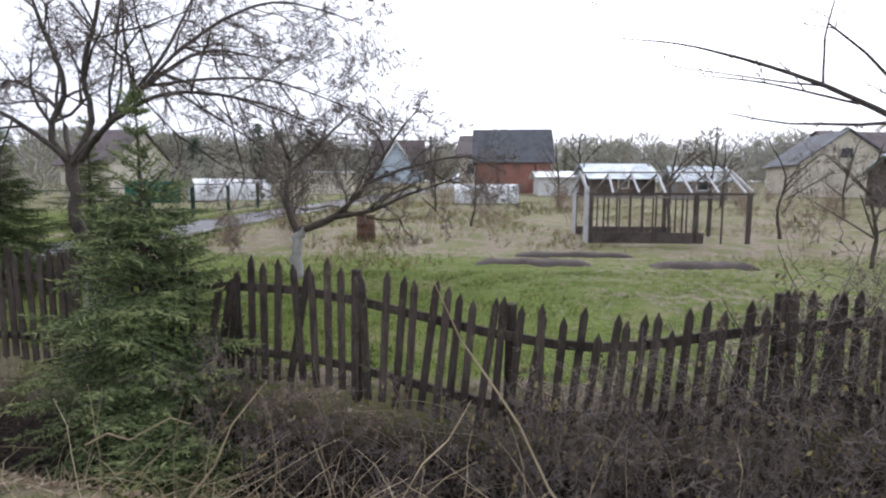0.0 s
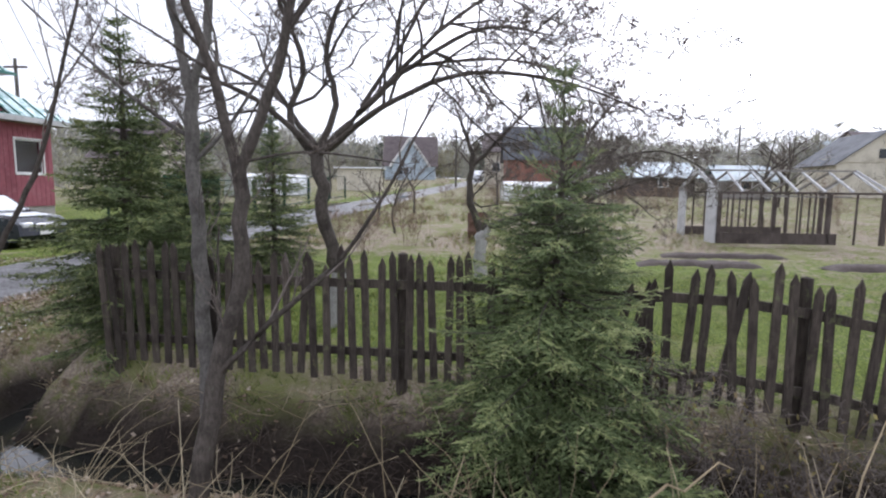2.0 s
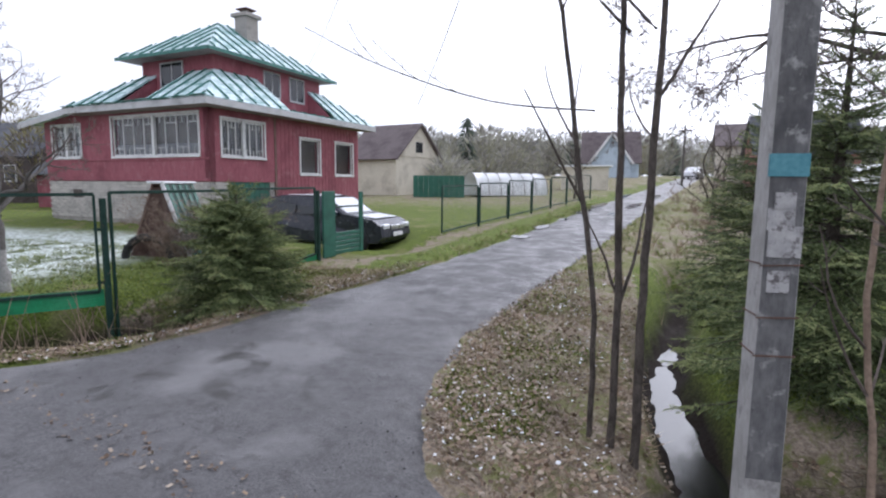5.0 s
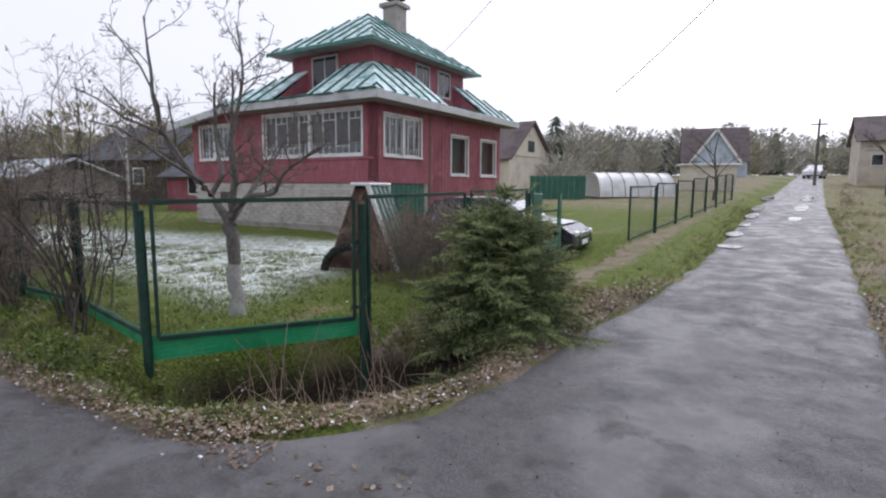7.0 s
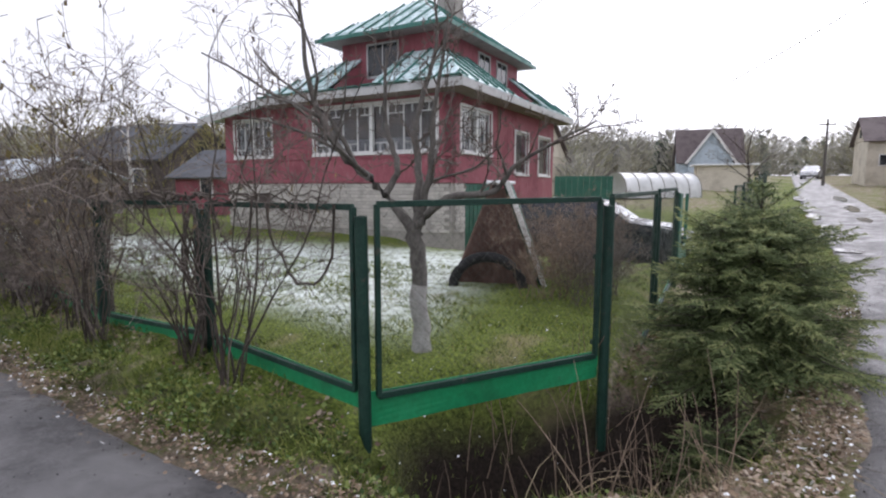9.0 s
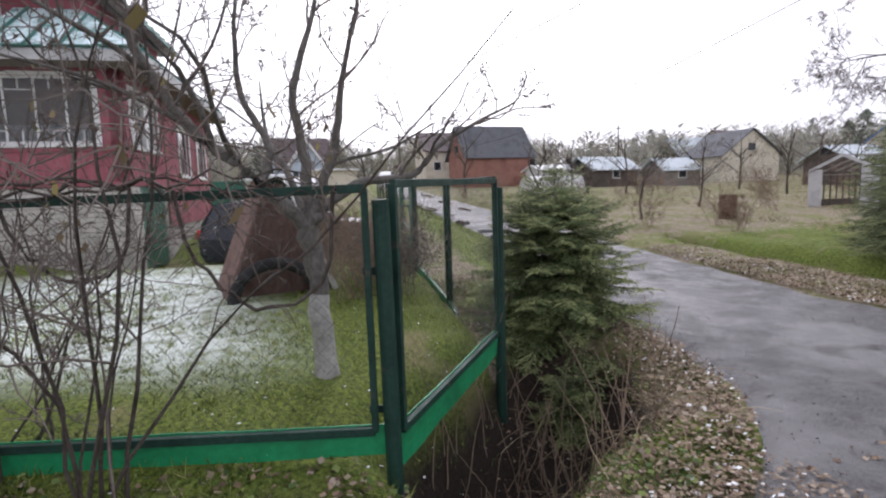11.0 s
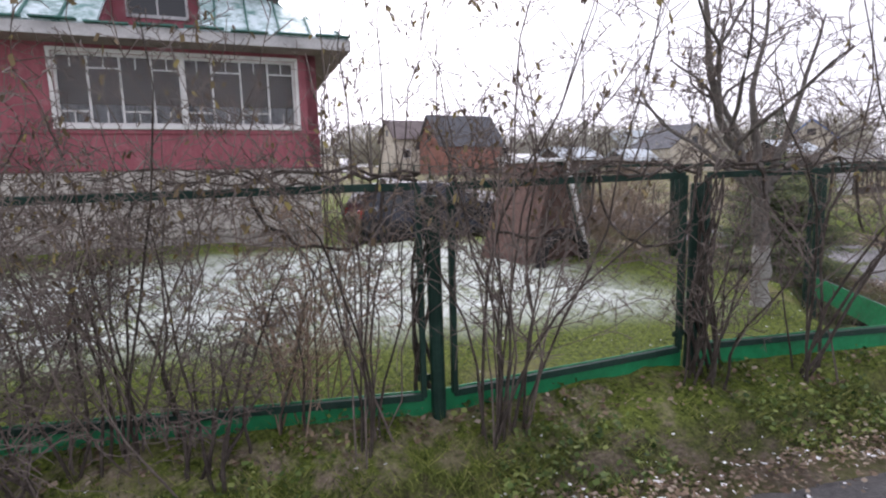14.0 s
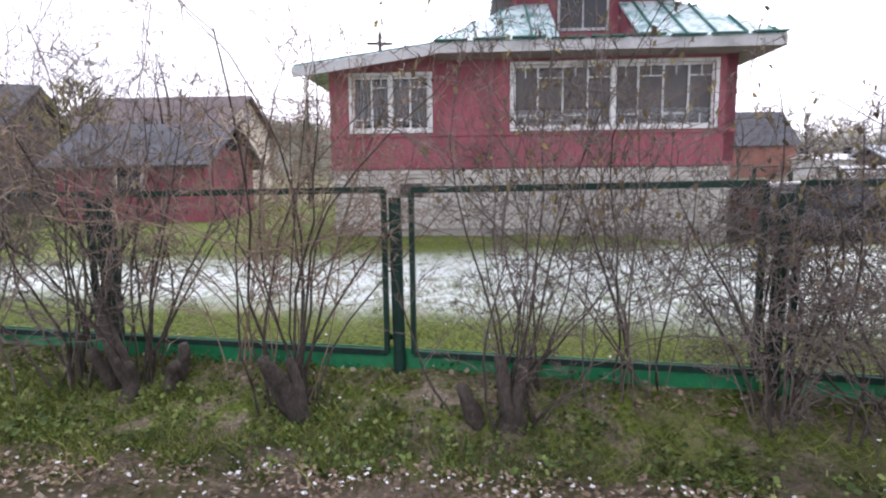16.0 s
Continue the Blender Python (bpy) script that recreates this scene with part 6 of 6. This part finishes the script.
bush(*by_fence(-18.6, -0.2), 5, 1.6, 0.9, 84, "dark drooping vine hanging on the fence wire", VINE, 0.014, 0)


def climber(x0, x1, seed, loops, label):
    """An old woody climber: stems wound up a post, trailed along the top rail, with hanging loops."""
    rg = random.Random(seed)
    y0 = float(chain_y(x0))
    v = thing("climber", pose(x0, y0, gz(x0, y0)), label, "vine", "climbers on the fence")
    stem, fine = Tubes(), Tubes()
    top = 1.74 - gz(x0, y0)
    for k in range(4):
        a = rg.uniform(0, 6.28)
        pts = [Vector((math.cos(a + i * 0.5) * 0.07, math.sin(a + i * 0.5) * 0.07 - 0.02, -0.1 + (top + 0.1) * i / 12)) for i in range(13)]
        stem.tube(pts, [0.015 - 0.0006 * i for i in range(13)], 6)
    run = x1 - x0
    for k in range(3):
        pts = []
        for i in range(19):
            xx = run * i / 18
            pts.append(Vector((xx, float(chain_y(x0 + xx)) - y0 + rg.gauss(0, 0.03), top + 0.04 + 0.02 * k + 0.03 * math.sin(i * 0.7 + k * 2) + rg.gauss(0, 0.025))))
        stem.tube(pts, [0.011 - 0.0004 * i for i in range(19)], 5)
        ramify(stem, fine, pts, [0.012] * 19, 1.1, 2, rg, dict(VINE, count=[0, 0, 12, 4], forward=0.6))
    for at, wide, deep in loops:
        pts = []
        for i in range(15):
            t = i / 14
            xx = at - wide * 0.5 * math.cos(math.pi * t)
            pts.append(Vector((xx + 0.05 * math.sin(t * 7), float(chain_y(x0 + xx)) - y0 - 0.04 + rg.gauss(0, 0.012), top + 0.05 - deep * max(0, 1 - (2 * t - 1) ** 2) ** 0.5 * (0.75 + 0.5 * t) + rg.gauss(0, 0.012))))
        stem.tube(pts, [0.01] * 15, 6)
        ramify(stem, fine, pts, [0.008] * 15, 0.5, 3, rg, dict(VINE, count=[0, 0, 0, 6]))
    tagged(stem.make("stem_growth", M["bark"], v, smooth=True), kind="stuff")
    tagged(fine.make("twig_spray", M["twig"], v), kind="stuff")


climber(-18.93, -17.1, 151, ((0.65, 0.55, 0.42), (1.5, 0.7, 0.6)), "dark woody climber wound on a post and trailing along the rail")
climber(-18.98, -20.7, 152, ((-0.45, 0.7, 0.5), (-1.3, 0.9, 0.4)), "dark woody climber with hanging loops over the chain-link fence")
climber(-20.9, -22.6, 153, ((-0.6, 0.7, 0.4),), "dark woody climber spreading along the fence rail")

for k, (x, y) in enumerate(((-15.7, 9.0), (-16.0, 9.9), (-15.4, 9.6), (-16.4, 10.4), (-15.5, 11.0), (-16.0, 11.6))):
    bush(x, y, 16, 1.15, 0.6, 140 + k, "thicket of dead brown stalks on the lawn", None, 0.006, 0, "twig_red" if k % 2 else "twig")
bush(-16.2, 9.2, 26, 1.25, 0.7, 85, "thicket of dry reddish stalks on the lawn", None, 0.006, 0, "twig_red")
bush(-15.6, 10.2, 26, 1.2, 0.7, 86, "thicket of dry reddish stalks near the fence", None, 0.006, 0, "twig_red")
for k, (x, d, h, w) in enumerate(((-0.3, 0.55, 1.2, 0.7), (0.9, 0.4, 1.4, 0.8), (2.2, 0.5, 1.5, 0.9), (3.3, 0.3, 1.8, 0.9), (4.2, 0.6, 1.9, 0.9), (-1.2, 0.6, 0.9, 0.6), (5.5, 0.3, 1.9, 1.0), (-1.9, 0.4, 1.2, 0.4), (1.6, 0.25, 1.5, 0.9), (2.8, 0.2, 1.8, 0.9), (3.8, 0.3, 1.9, 1.0), (0.2, 0.7, 1.0, 0.8), (1.3, 0.8, 1.2, 0.9), (2.0, 0.9, 1.3, 0.9), (2.6, 0.8, 1.4, 1.0), (3.2, 0.9, 1.5, 1.0), (4.0, 0.9, 1.5, 1.0), (0.6, 0.6, 1.1, 0.8), (4.7, 0.5, 1.8, 1.0))):
    bush(x, float(picket_y(x)) - d, 9, h, w, 90 + k, "tangled bare shrub growing through the ditch bank", TANGLE, 0.009, 260)
kinds = [bush(x, y, 13, h, w, 110 + k, "brown leafless currant bush in the garden", dict(levels=2, count=[0, 7, 5], ratio=0.42, forward=0.65, up=0.2, bend=0.18, lift=0.02, least=0.004), 0.007, 0, "twig_red") for k, (x, y, h, w) in enumerate(((-5.2, 13.0, 1.3, 0.9), (-6.2, 15.2, 1.1, 1.0), (-4.2, 14.5, 1.5, 0.7), (9.5, 14, 1.7, 1.0)))]
rg = random.Random(77)
for k in range(32):
    x, y = rg.uniform(-8, 22), rg.uniform(15.5, 34)
    lf, rt = lane_edges(y)
    if lf - 1.5 < x < rt + 0.8 or (3.4 < x < 8.5 and y < 19) or (-4 < x < -0.5 and y < 17):
        continue
    f = rg.uniform(0.7, 1.35)
    ob = copy_thing(rg.choice(kinds), pose(x, y, gz(x, y) - 0.02, 0, 0, rg.uniform(0, 360)))
    ob.scale = (f, f, f)


# ---- low growth: grass, straw, leaves, sleet crumbs ----
def region_of(x, y):
    z = gz(x, y)
    lf, rt = lane_edges(y)
    if y < main_edge(x) + 0.12 or (lf - 0.1 < x < rt + 0.1):
        return "road"
    if x < -16.8 and y > chain_y(x) or (x > -16.8 and y > 5.54 and x < lane_fence_x(y)):
        return "yard"
    if x > -8.0 and y > picket_y(x):
        return "garden"
    if z < -0.3:
        return "wet"
    if x < -15.0:
        return "verge"
    return "bank"


rg = random.Random(8)
grass, straw, leaves, crumbs = Tubes(), Tubes(), Tubes(), Tubes()


def tuft(T, x, y, n, h, w, spread_):
    z = gz(x, y)
    for k in range(n):
        d = Vector((rg.gauss(0, spread_), rg.gauss(0, spread_), 1)).normalized()
        px, py = x + rg.gauss(0, 0.025), y + rg.gauss(0, 0.025)
        T.blade(Vector((px, py, z - 0.01)), d, w, h * rg.uniform(0.5, 1.3))


weeds, tall = Tubes(), Tubes()


def scatter(n, x0, x1, y0, y1):
    for k in range(n):
        x, y = rg.uniform(x0, x1), rg.uniform(y0, y1)
        yield x, y, region_of(x, y), noise.noise((x * 0.9, y * 0.9, 4))


def chip(T, x, y, size, lift, flat):
    u = Vector((rg.gauss(0, 1), rg.gauss(0, 1), rg.gauss(0, flat))).normalized()
    w = u.cross(Vector((rg.gauss(0, flat), rg.gauss(0, flat), 1))).normalized()
    s = size * rg.uniform(0.5, 1.3)
    T.quad(Vector((x, y, gz(x, y) + lift)), u * s, w * s * rg.uniform(0.5, 0.9))


for x, y, r, patchy in scatter(60000, -31, -13.5, 4.4, 9.0):
    if r != "verge":
        continue
    edge = y - float(main_edge(x))
    if edge < 0.25 and rg.random() < 0.75:
        continue
    if noise.noise((x * 5, y * 5, 1)) > 0.25:
        continue
    if float(chain_y(x)) - y < 0.3 and rg.random() < 0.6:
        chip(leaves, x, y, 0.016, rg.uniform(0.02, 0.05), 0.4)
        continue
    if patchy > -0.1:
        chip(weeds, x, y, 0.015, rg.uniform(0.02, 0.1), 0.7)
        chip(weeds, x + rg.gauss(0, 0.03), y + rg.gauss(0, 0.03), 0.009, rg.uniform(0.01, 0.05), 0.7)
    tuft(grass, x, y, 4, 0.12, 0.0038, 0.8)
for x, y, r, patchy in scatter(16000, -26, -13.5, 5.6, 11.0):
    if r == "yard":
        tuft(grass, x, y, 3, 0.06, 0.0045, 0.6)
for x, y, r, patchy in scatter(16000, -7, 6, 4.0, 10.5):
    if r == "garden":
        tuft(grass, x, y, 3, 0.075, 0.0045, 0.45)
for box_ in ((-11, -7, 3.0, 10.0), (-16, -12.2, 4.5, 11.0), (-8.5, 6.5, 1.8, 5.8)):
    for x, y, r, patchy in scatter(15000, *box_):
        if r in ("bank", "wet", "verge"):
            if patchy > 0.15 and r == "bank":
                tuft(grass, x, y, 4, 0.09, 0.004, 0.7)
            elif r == "bank" and gz(x, y) > -0.12 and rg.random() < 0.5:
                tuft(straw, x, y, 3, 0.15, 0.003, 1.3)
            if gz(x, y) > -0.1 or rg.random() < 0.25:
                chip(leaves, x, y, 0.017, rg.uniform(0.015, 0.05), 0.35)
for x, y, r, patchy in scatter(9000, -31, -7.5, 3.0, 9.0):
    edge = y - float(main_edge(x))
    if abs(edge) < 0.35 and (r != "road" or edge > -0.1):
        chip(leaves, x, y, 0.016, 0.035, 0.3)
        chip(leaves, x + rg.gauss(0, 0.05), y + abs(rg.gauss(0, 0.05)), 0.013, 0.035, 0.3)
for x, y, r, patchy in scatter(9000, -31, -8, 3.2, 9):
    edge = y - float(main_edge(x))
    if (r == "verge" and rg.random() < (0.3 if edge < 0.45 else 0.1)) or (r == "bank" and noise.noise((x * 1.2, y * 1.2, 8)) > 0.1) or (r == "yard" and rg.random() < 0.12):
        chip(crumbs, x, y, 0.009, 0.05, 0.2)
for k in range(6500):
    x = rg.uniform(-30, -14.6)
    y = float(main_edge(x)) + rg.gauss(0.12, 0.12)
    chip(leaves if rg.random() < 0.93 else crumbs, x, y, 0.012, 0.04, 0.3)
for k in range(5000):
    y = rg.uniform(4.6, 12)
    x = float(lane_edges(y)[1]) + abs(rg.gauss(0.2, 0.6))
    chip(leaves if rg.random() < 0.93 else crumbs, x, y, 0.014, 0.045, 0.4)
for k in range(3500):
    y = rg.uniform(4.8, 12)
    x = float(lane_edges(y)[0]) - abs(rg.gauss(0.1, 0.3))
    chip(leaves if rg.random() < 0.9 else crumbs, x, y, 0.014, 0.045, 0.3)
# loose grit on the road surface, thickest at the edges
grit = Tubes()
for k in range(30000):
    x, y = rg.uniform(-29, -7), rg.uniform(1.5, 13)
    lf, rt = lane_edges(y)
    d = max(float(main_edge(x)) - y, min(x - float(lf), float(rt) - x))
    if 0 < d < 2.2 and rg.random() < math.exp(-d / 0.7) + 0.12:
        chip(grit, x, y, 0.007, 0.04, 0.4)
tagged(grit.make("grit", M["grit"]), "loose dark grit scattered over the asphalt", "grit", kind="stuff")
# rank dry grass in the gardens
for k in range(16000):
    x, y = rg.uniform(-9, 24), rg.uniform(10.5, 34)
    if noise.noise((x * 0.3, y * 0.3, 2)) + rg.uniform(-0.15, 0.15) < 0.02 + 0.25 * (y < 14) or lane_edges(y)[0] - 1 < x < lane_edges(y)[1] + 0.5:
        continue
    tuft(tall if rg.random() < 0.6 else grass, x, y, 4, 0.3 if rg.random() < 0.5 else 0.15, 0.01, 0.5)
for k in range(2500):
    y = rg.uniform(8.5, 30)
    x = float(lane_edges(y)[0]) - abs(rg.gauss(0.2, 0.5)) if rg.random() < 0.5 else float(lane_edges(y)[1]) + abs(rg.gauss(0.2, 0.5))
    tuft(tall if rg.random() < 0.25 else grass, x, y, 4, 0.1, 0.006, 0.6)
# long dry stalks lying and standing on the ditch banks
stalks = Tubes()
for k in range(3000):
    x, y = rg.uniform(-8.5, 6), rg.uniform(2.2, 5.6)
    if region_of(x, y) not in ("bank", "wet") or (x < -3 and gz(x, y) < -0.15) or x < -7 or (gz(x, y) < -0.2 and rg.random() < 0.5):
        continue
    d = Vector((rg.gauss(0, 1), rg.gauss(0, 0.6), rg.uniform(0.1, 1.4)))
    pts, rad, _ = wander(Vector((x, y, gz(x, y))), d, rg.uniform(0.3, 0.85), 0.0035, 0.0015, 5, rg, 0.12, -0.1)
    stalks.tube(pts, rad, 3)
for k in range(260):
    x, y = rg.uniform(-16.4, -13.0), rg.uniform(5.0, 7.6)
    if region_of(x, y) not in ("bank", "wet", "verge"):
        continue
    d = Vector((rg.gauss(0, 1), rg.gauss(0, 0.8), rg.uniform(-0.1, 0.9)))
    pts, rad, _ = wander(Vector((x, y, gz(x, y) + 0.02)), d, rg.uniform(0.25, 0.7), 0.0035, 0.0015, 5, rg, 0.12, -0.12)
    stalks.tube(pts, rad, 3)
shoots = Tubes()
for k in range(150):
    x, y = rg.uniform(-16.4, -14.4), rg.uniform(5.5, 7.4)
    if gz(x, y) > 0.05:
        continue
    d = Vector((rg.gauss(0, 0.35), rg.gauss(0, 0.3), 1))
    pts, rad, _ = wander(Vector((x, y, gz(x, y) - 0.02)), d, rg.uniform(0.3, 1.0), 0.006, 0.002, 6, rg, 0.08, 0)
    shoots.tube(pts, rad, 4)
tagged(shoots.make("dead_shoots", M["twig_red"]), "dead bare shoots standing in the corner ditch", "shoots", kind="stuff")
brush = Tubes()
for k in range(5200):
    x = rg.uniform(-7.6, 6)
    y = float(picket_y(x)) - rg.uniform(0.05, 1.5)
    if x < -5.4 and gz(x, y) < -0.25:
        continue
    d = Vector((rg.gauss(0, 1), rg.gauss(-0.5, 0.6), rg.uniform(-0.2, 0.5)))
    pts, rad, _ = wander(Vector((x, y, gz(x, y) + 0.03)), d, rg.uniform(0.12, 0.5), 0.003, 0.0015, 4, rg, 0.25, -0.12)
    brush.tube(pts, rad, 3)
for k in range(700):
    x, y = rg.uniform(-16.2, -13.2), rg.uniform(5.0, 7.8)
    if region_of(x, y) not in ("bank", "wet"):
        continue
    d = Vector((rg.gauss(0, 1), rg.gauss(0, 1), rg.uniform(-0.2, 0.5)))
    pts, rad, _ = wander(Vector((x, y, gz(x, y) + 0.03)), d, rg.uniform(0.12, 0.45), 0.003, 0.0015, 4, rg, 0.25, -0.12)
    brush.tube(pts, rad, 3)
tagged(brush.make("dead_brush", M["brush"]), "tangle of dead brown brush on the ditch bank", "brush", kind="stuff")
tagged(grass.make("grass", M["grass"]), "short mixed green and yellowed autumn grass", "grass", kind="stuff")
tagged(weeds.make("weeds", M["weed"]), "low broad-leaved green weeds on the roadside verge", "weeds", kind="stuff")
tagged(tall.make("rank_grass", M["straw"]), "tall bleached grass in the gardens", "grass", kind="stuff")
tagged(straw.make("dry_grass", M["straw"]), "pale dry grass on the ditch verge", "grass", kind="stuff")
tagged(stalks.make("dry_stalks", M["straw"]), "long dry stalks tangled over the ditch banks", "stalks", kind="stuff")
tagged(leaves.make("fallen_leaves", M["leaf"]), "brown and pale fallen leaves strewn on the verges", "leaves", kind="stuff")
tagged(crumbs.make("sleet_crumbs", M["snow"]), "small white crumbs of melting sleet on the grass", "snow", kind="stuff")

# clearer bleached sticks over the ditch
for k, (a, b, r) in enumerate((((-2.35, 3.3, 0.25), (-1.75, 3.55, 0.33), 0.008), ((-1.6, 3.0, -0.1), (-1.1, 3.3, 0.75), 0.007), ((-0.5, 2.3, -0.1), (0.25, 3.2, 0.62), 0.007), ((0.9, 2.9, -0.1), (0.0, 3.3, 1.35), 0.009), ((-3.6, 3.0, 0.05), (-3.35, 3.3, 0.45), 0.006), ((-4.9, 2.9, 0.1), (-4.65, 3.2, 0.32), 0.008))):
    T = Tubes()
    A, B = Vector(a), Vector(b)
    T.tube([A.lerp(B, t / 5) + Vector((0, 0, 0.05 * math.sin(t * 2.1 + k))) for t in range(6)], [r, r, r * 0.9, r * 0.8, r * 0.7, r * 0.4], 5)
    tagged(T.make("stick", M["straw"]), "bleached dead stick poking out of the ditch bank", "stick", "dead sticks")

scrap = mesh_object("plastic_scrap", [(-7.25, 3.75, gz(-7.25, 3.75) + 0.03), (-7.12, 3.72, gz(-7.25, 3.75) + 0.05), (-7.1, 3.8, gz(-7.25, 3.75) + 0.03), (-7.22, 3.83, gz(-7.25, 3.75) + 0.06)], [(0, 1, 2, 3)], M["blue_tarp"])
tagged(scrap, "crumpled blue plastic scrap on the verge", "litter")
sheet = mesh_object("metal_sheet", [(-15.05, 5.95, -0.55), (-14.9, 5.85, -0.6), (-14.95, 5.9, -0.3), (-15.08, 5.98, -0.25)], [(0, 1, 2, 3)], M["green_sheet"])
tagged(sheet, "bent green sheet offcut lying in the ditch", "sheet")

# garden beds
for x, y, w, d in ((2.0, 11.6, 2.6, 0.55), (5.6, 11.2, 2.2, 0.6), (3.2, 12.9, 3.0, 0.4)):
    bm = bmesh.new()
    bmesh.ops.create_grid(bm, x_segments=26, y_segments=8, size=1)
    for v in bm.verts:
        e = max(0, 1 - v.co.x**8) * max(0, 1 - v.co.y**4)
        v.co = Vector((v.co.x * w / 2, v.co.y * d / 2, 0.12 * e + 0.04 * noise.noise((v.co.x * 6, v.co.y * 3, x)) * e - 0.01))
    ob = part("garden_bed", bm, M["dark_wood"], None, smooth=True)
    ob.matrix_world = pose(x, y, gz(x, y), 2, 0, -4)
    tagged(ob, "bare dug garden bed of dark soil", "garden bed", "garden beds")

# ---- far woods ----
rg = random.Random(21)
woods, firs = Tubes(), Tubes()


def clump(T, x, y, h, w, n, size, cone=False):
    z = gz(x, y)
    for k in range(n):
        f = rg.random()
        r = w * ((1 - f) if cone else math.sqrt(max(0, 1 - (2 * f - 1) ** 2)) * 0.9 + 0.12) * rg.uniform(0.2, 1)
        a = rg.uniform(0, 6.28)
        p = Vector((x + math.cos(a) * r, y + math.sin(a) * r, z + h * (0.05 + 0.95 * f)))
        d = Vector((math.cos(a) * 0.6, math.sin(a) * 0.6, -0.25 if cone else rg.uniform(0.2, 1.2))).normalized()
        T.blade(p, d, size * (0.35 if cone else 0.16), size * rg.uniform(1, 2.4))


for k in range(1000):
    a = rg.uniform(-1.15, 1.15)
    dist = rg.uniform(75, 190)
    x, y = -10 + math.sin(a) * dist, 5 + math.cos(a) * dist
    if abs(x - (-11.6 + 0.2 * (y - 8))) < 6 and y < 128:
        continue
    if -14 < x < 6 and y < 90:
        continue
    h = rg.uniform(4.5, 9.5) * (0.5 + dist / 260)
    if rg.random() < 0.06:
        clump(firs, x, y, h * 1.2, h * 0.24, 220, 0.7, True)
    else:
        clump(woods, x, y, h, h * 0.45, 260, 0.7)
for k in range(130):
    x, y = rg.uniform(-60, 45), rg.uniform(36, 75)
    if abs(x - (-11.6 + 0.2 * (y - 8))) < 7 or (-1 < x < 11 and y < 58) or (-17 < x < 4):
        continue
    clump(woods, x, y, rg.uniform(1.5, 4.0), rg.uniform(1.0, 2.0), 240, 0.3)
late = Tubes()
for x, y, h, w in ((-46, 24, 6.0, 2.4), (-43, 27, 5.0, 2.0), (-49, 30, 6.5, 2.6), (-39.5, 24, 4.2, 1.6), (-37, 25.5, 4.6, 1.5), (-52, 26, 6, 2.5), (8, 92, 6, 3), (12, 88, 6, 3), (9, 78, 5, 2.4), (-1.5, 98, 5, 2.4), (11, 70, 4, 2)):
    clump(late, x, y, h, w, 900, 0.22)
tagged(late.make("olive_thicket", M["olive"]), "olive-yellow trees keeping some late foliage", "trees", kind="stuff")
tagged(woods.make("far_woods", M["grove"]), "distant belt of bare trees, haze put into their pale grey-brown", "woods", kind="stuff")
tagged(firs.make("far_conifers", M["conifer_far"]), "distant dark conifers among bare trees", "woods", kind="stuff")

# ---- white bricks of the house base ----
def brick_mesh():
    bm = box_bm(-0.122, 0.122, 0, 0.03, 0, 0.078, 0.005)
    me = bpy.data.meshes.new("brick")
    bm.to_mesh(me)
    bm.free()
    me.materials.append(M["white_brick"])
    return me


bk = brick_mesh()
for row in range(13):
    z = 0.82 + row * 0.09
    for c in range(30):
        xx = -0.2 - c * 0.255 - (0.127 if row % 2 else 0)
        if xx < -7.6 or (-6.55 < xx < -5.8 and 1.4 < z + 0.04 < 1.75):
            continue
        ob = new("brick", bk)
        ob.parent = base
        ob.matrix_basis = Matrix.Translation((xx, 0.004, z))
for row in range(13):
    for c in range(2):
        ob = new("brick", bk)
        ob.parent = side_base
        ob.matrix_basis = Matrix.Translation((-0.004, 0.28 + c * 0.255 + (0.06 if row % 2 else 0), 0.82 + row * 0.09)) @ TURN
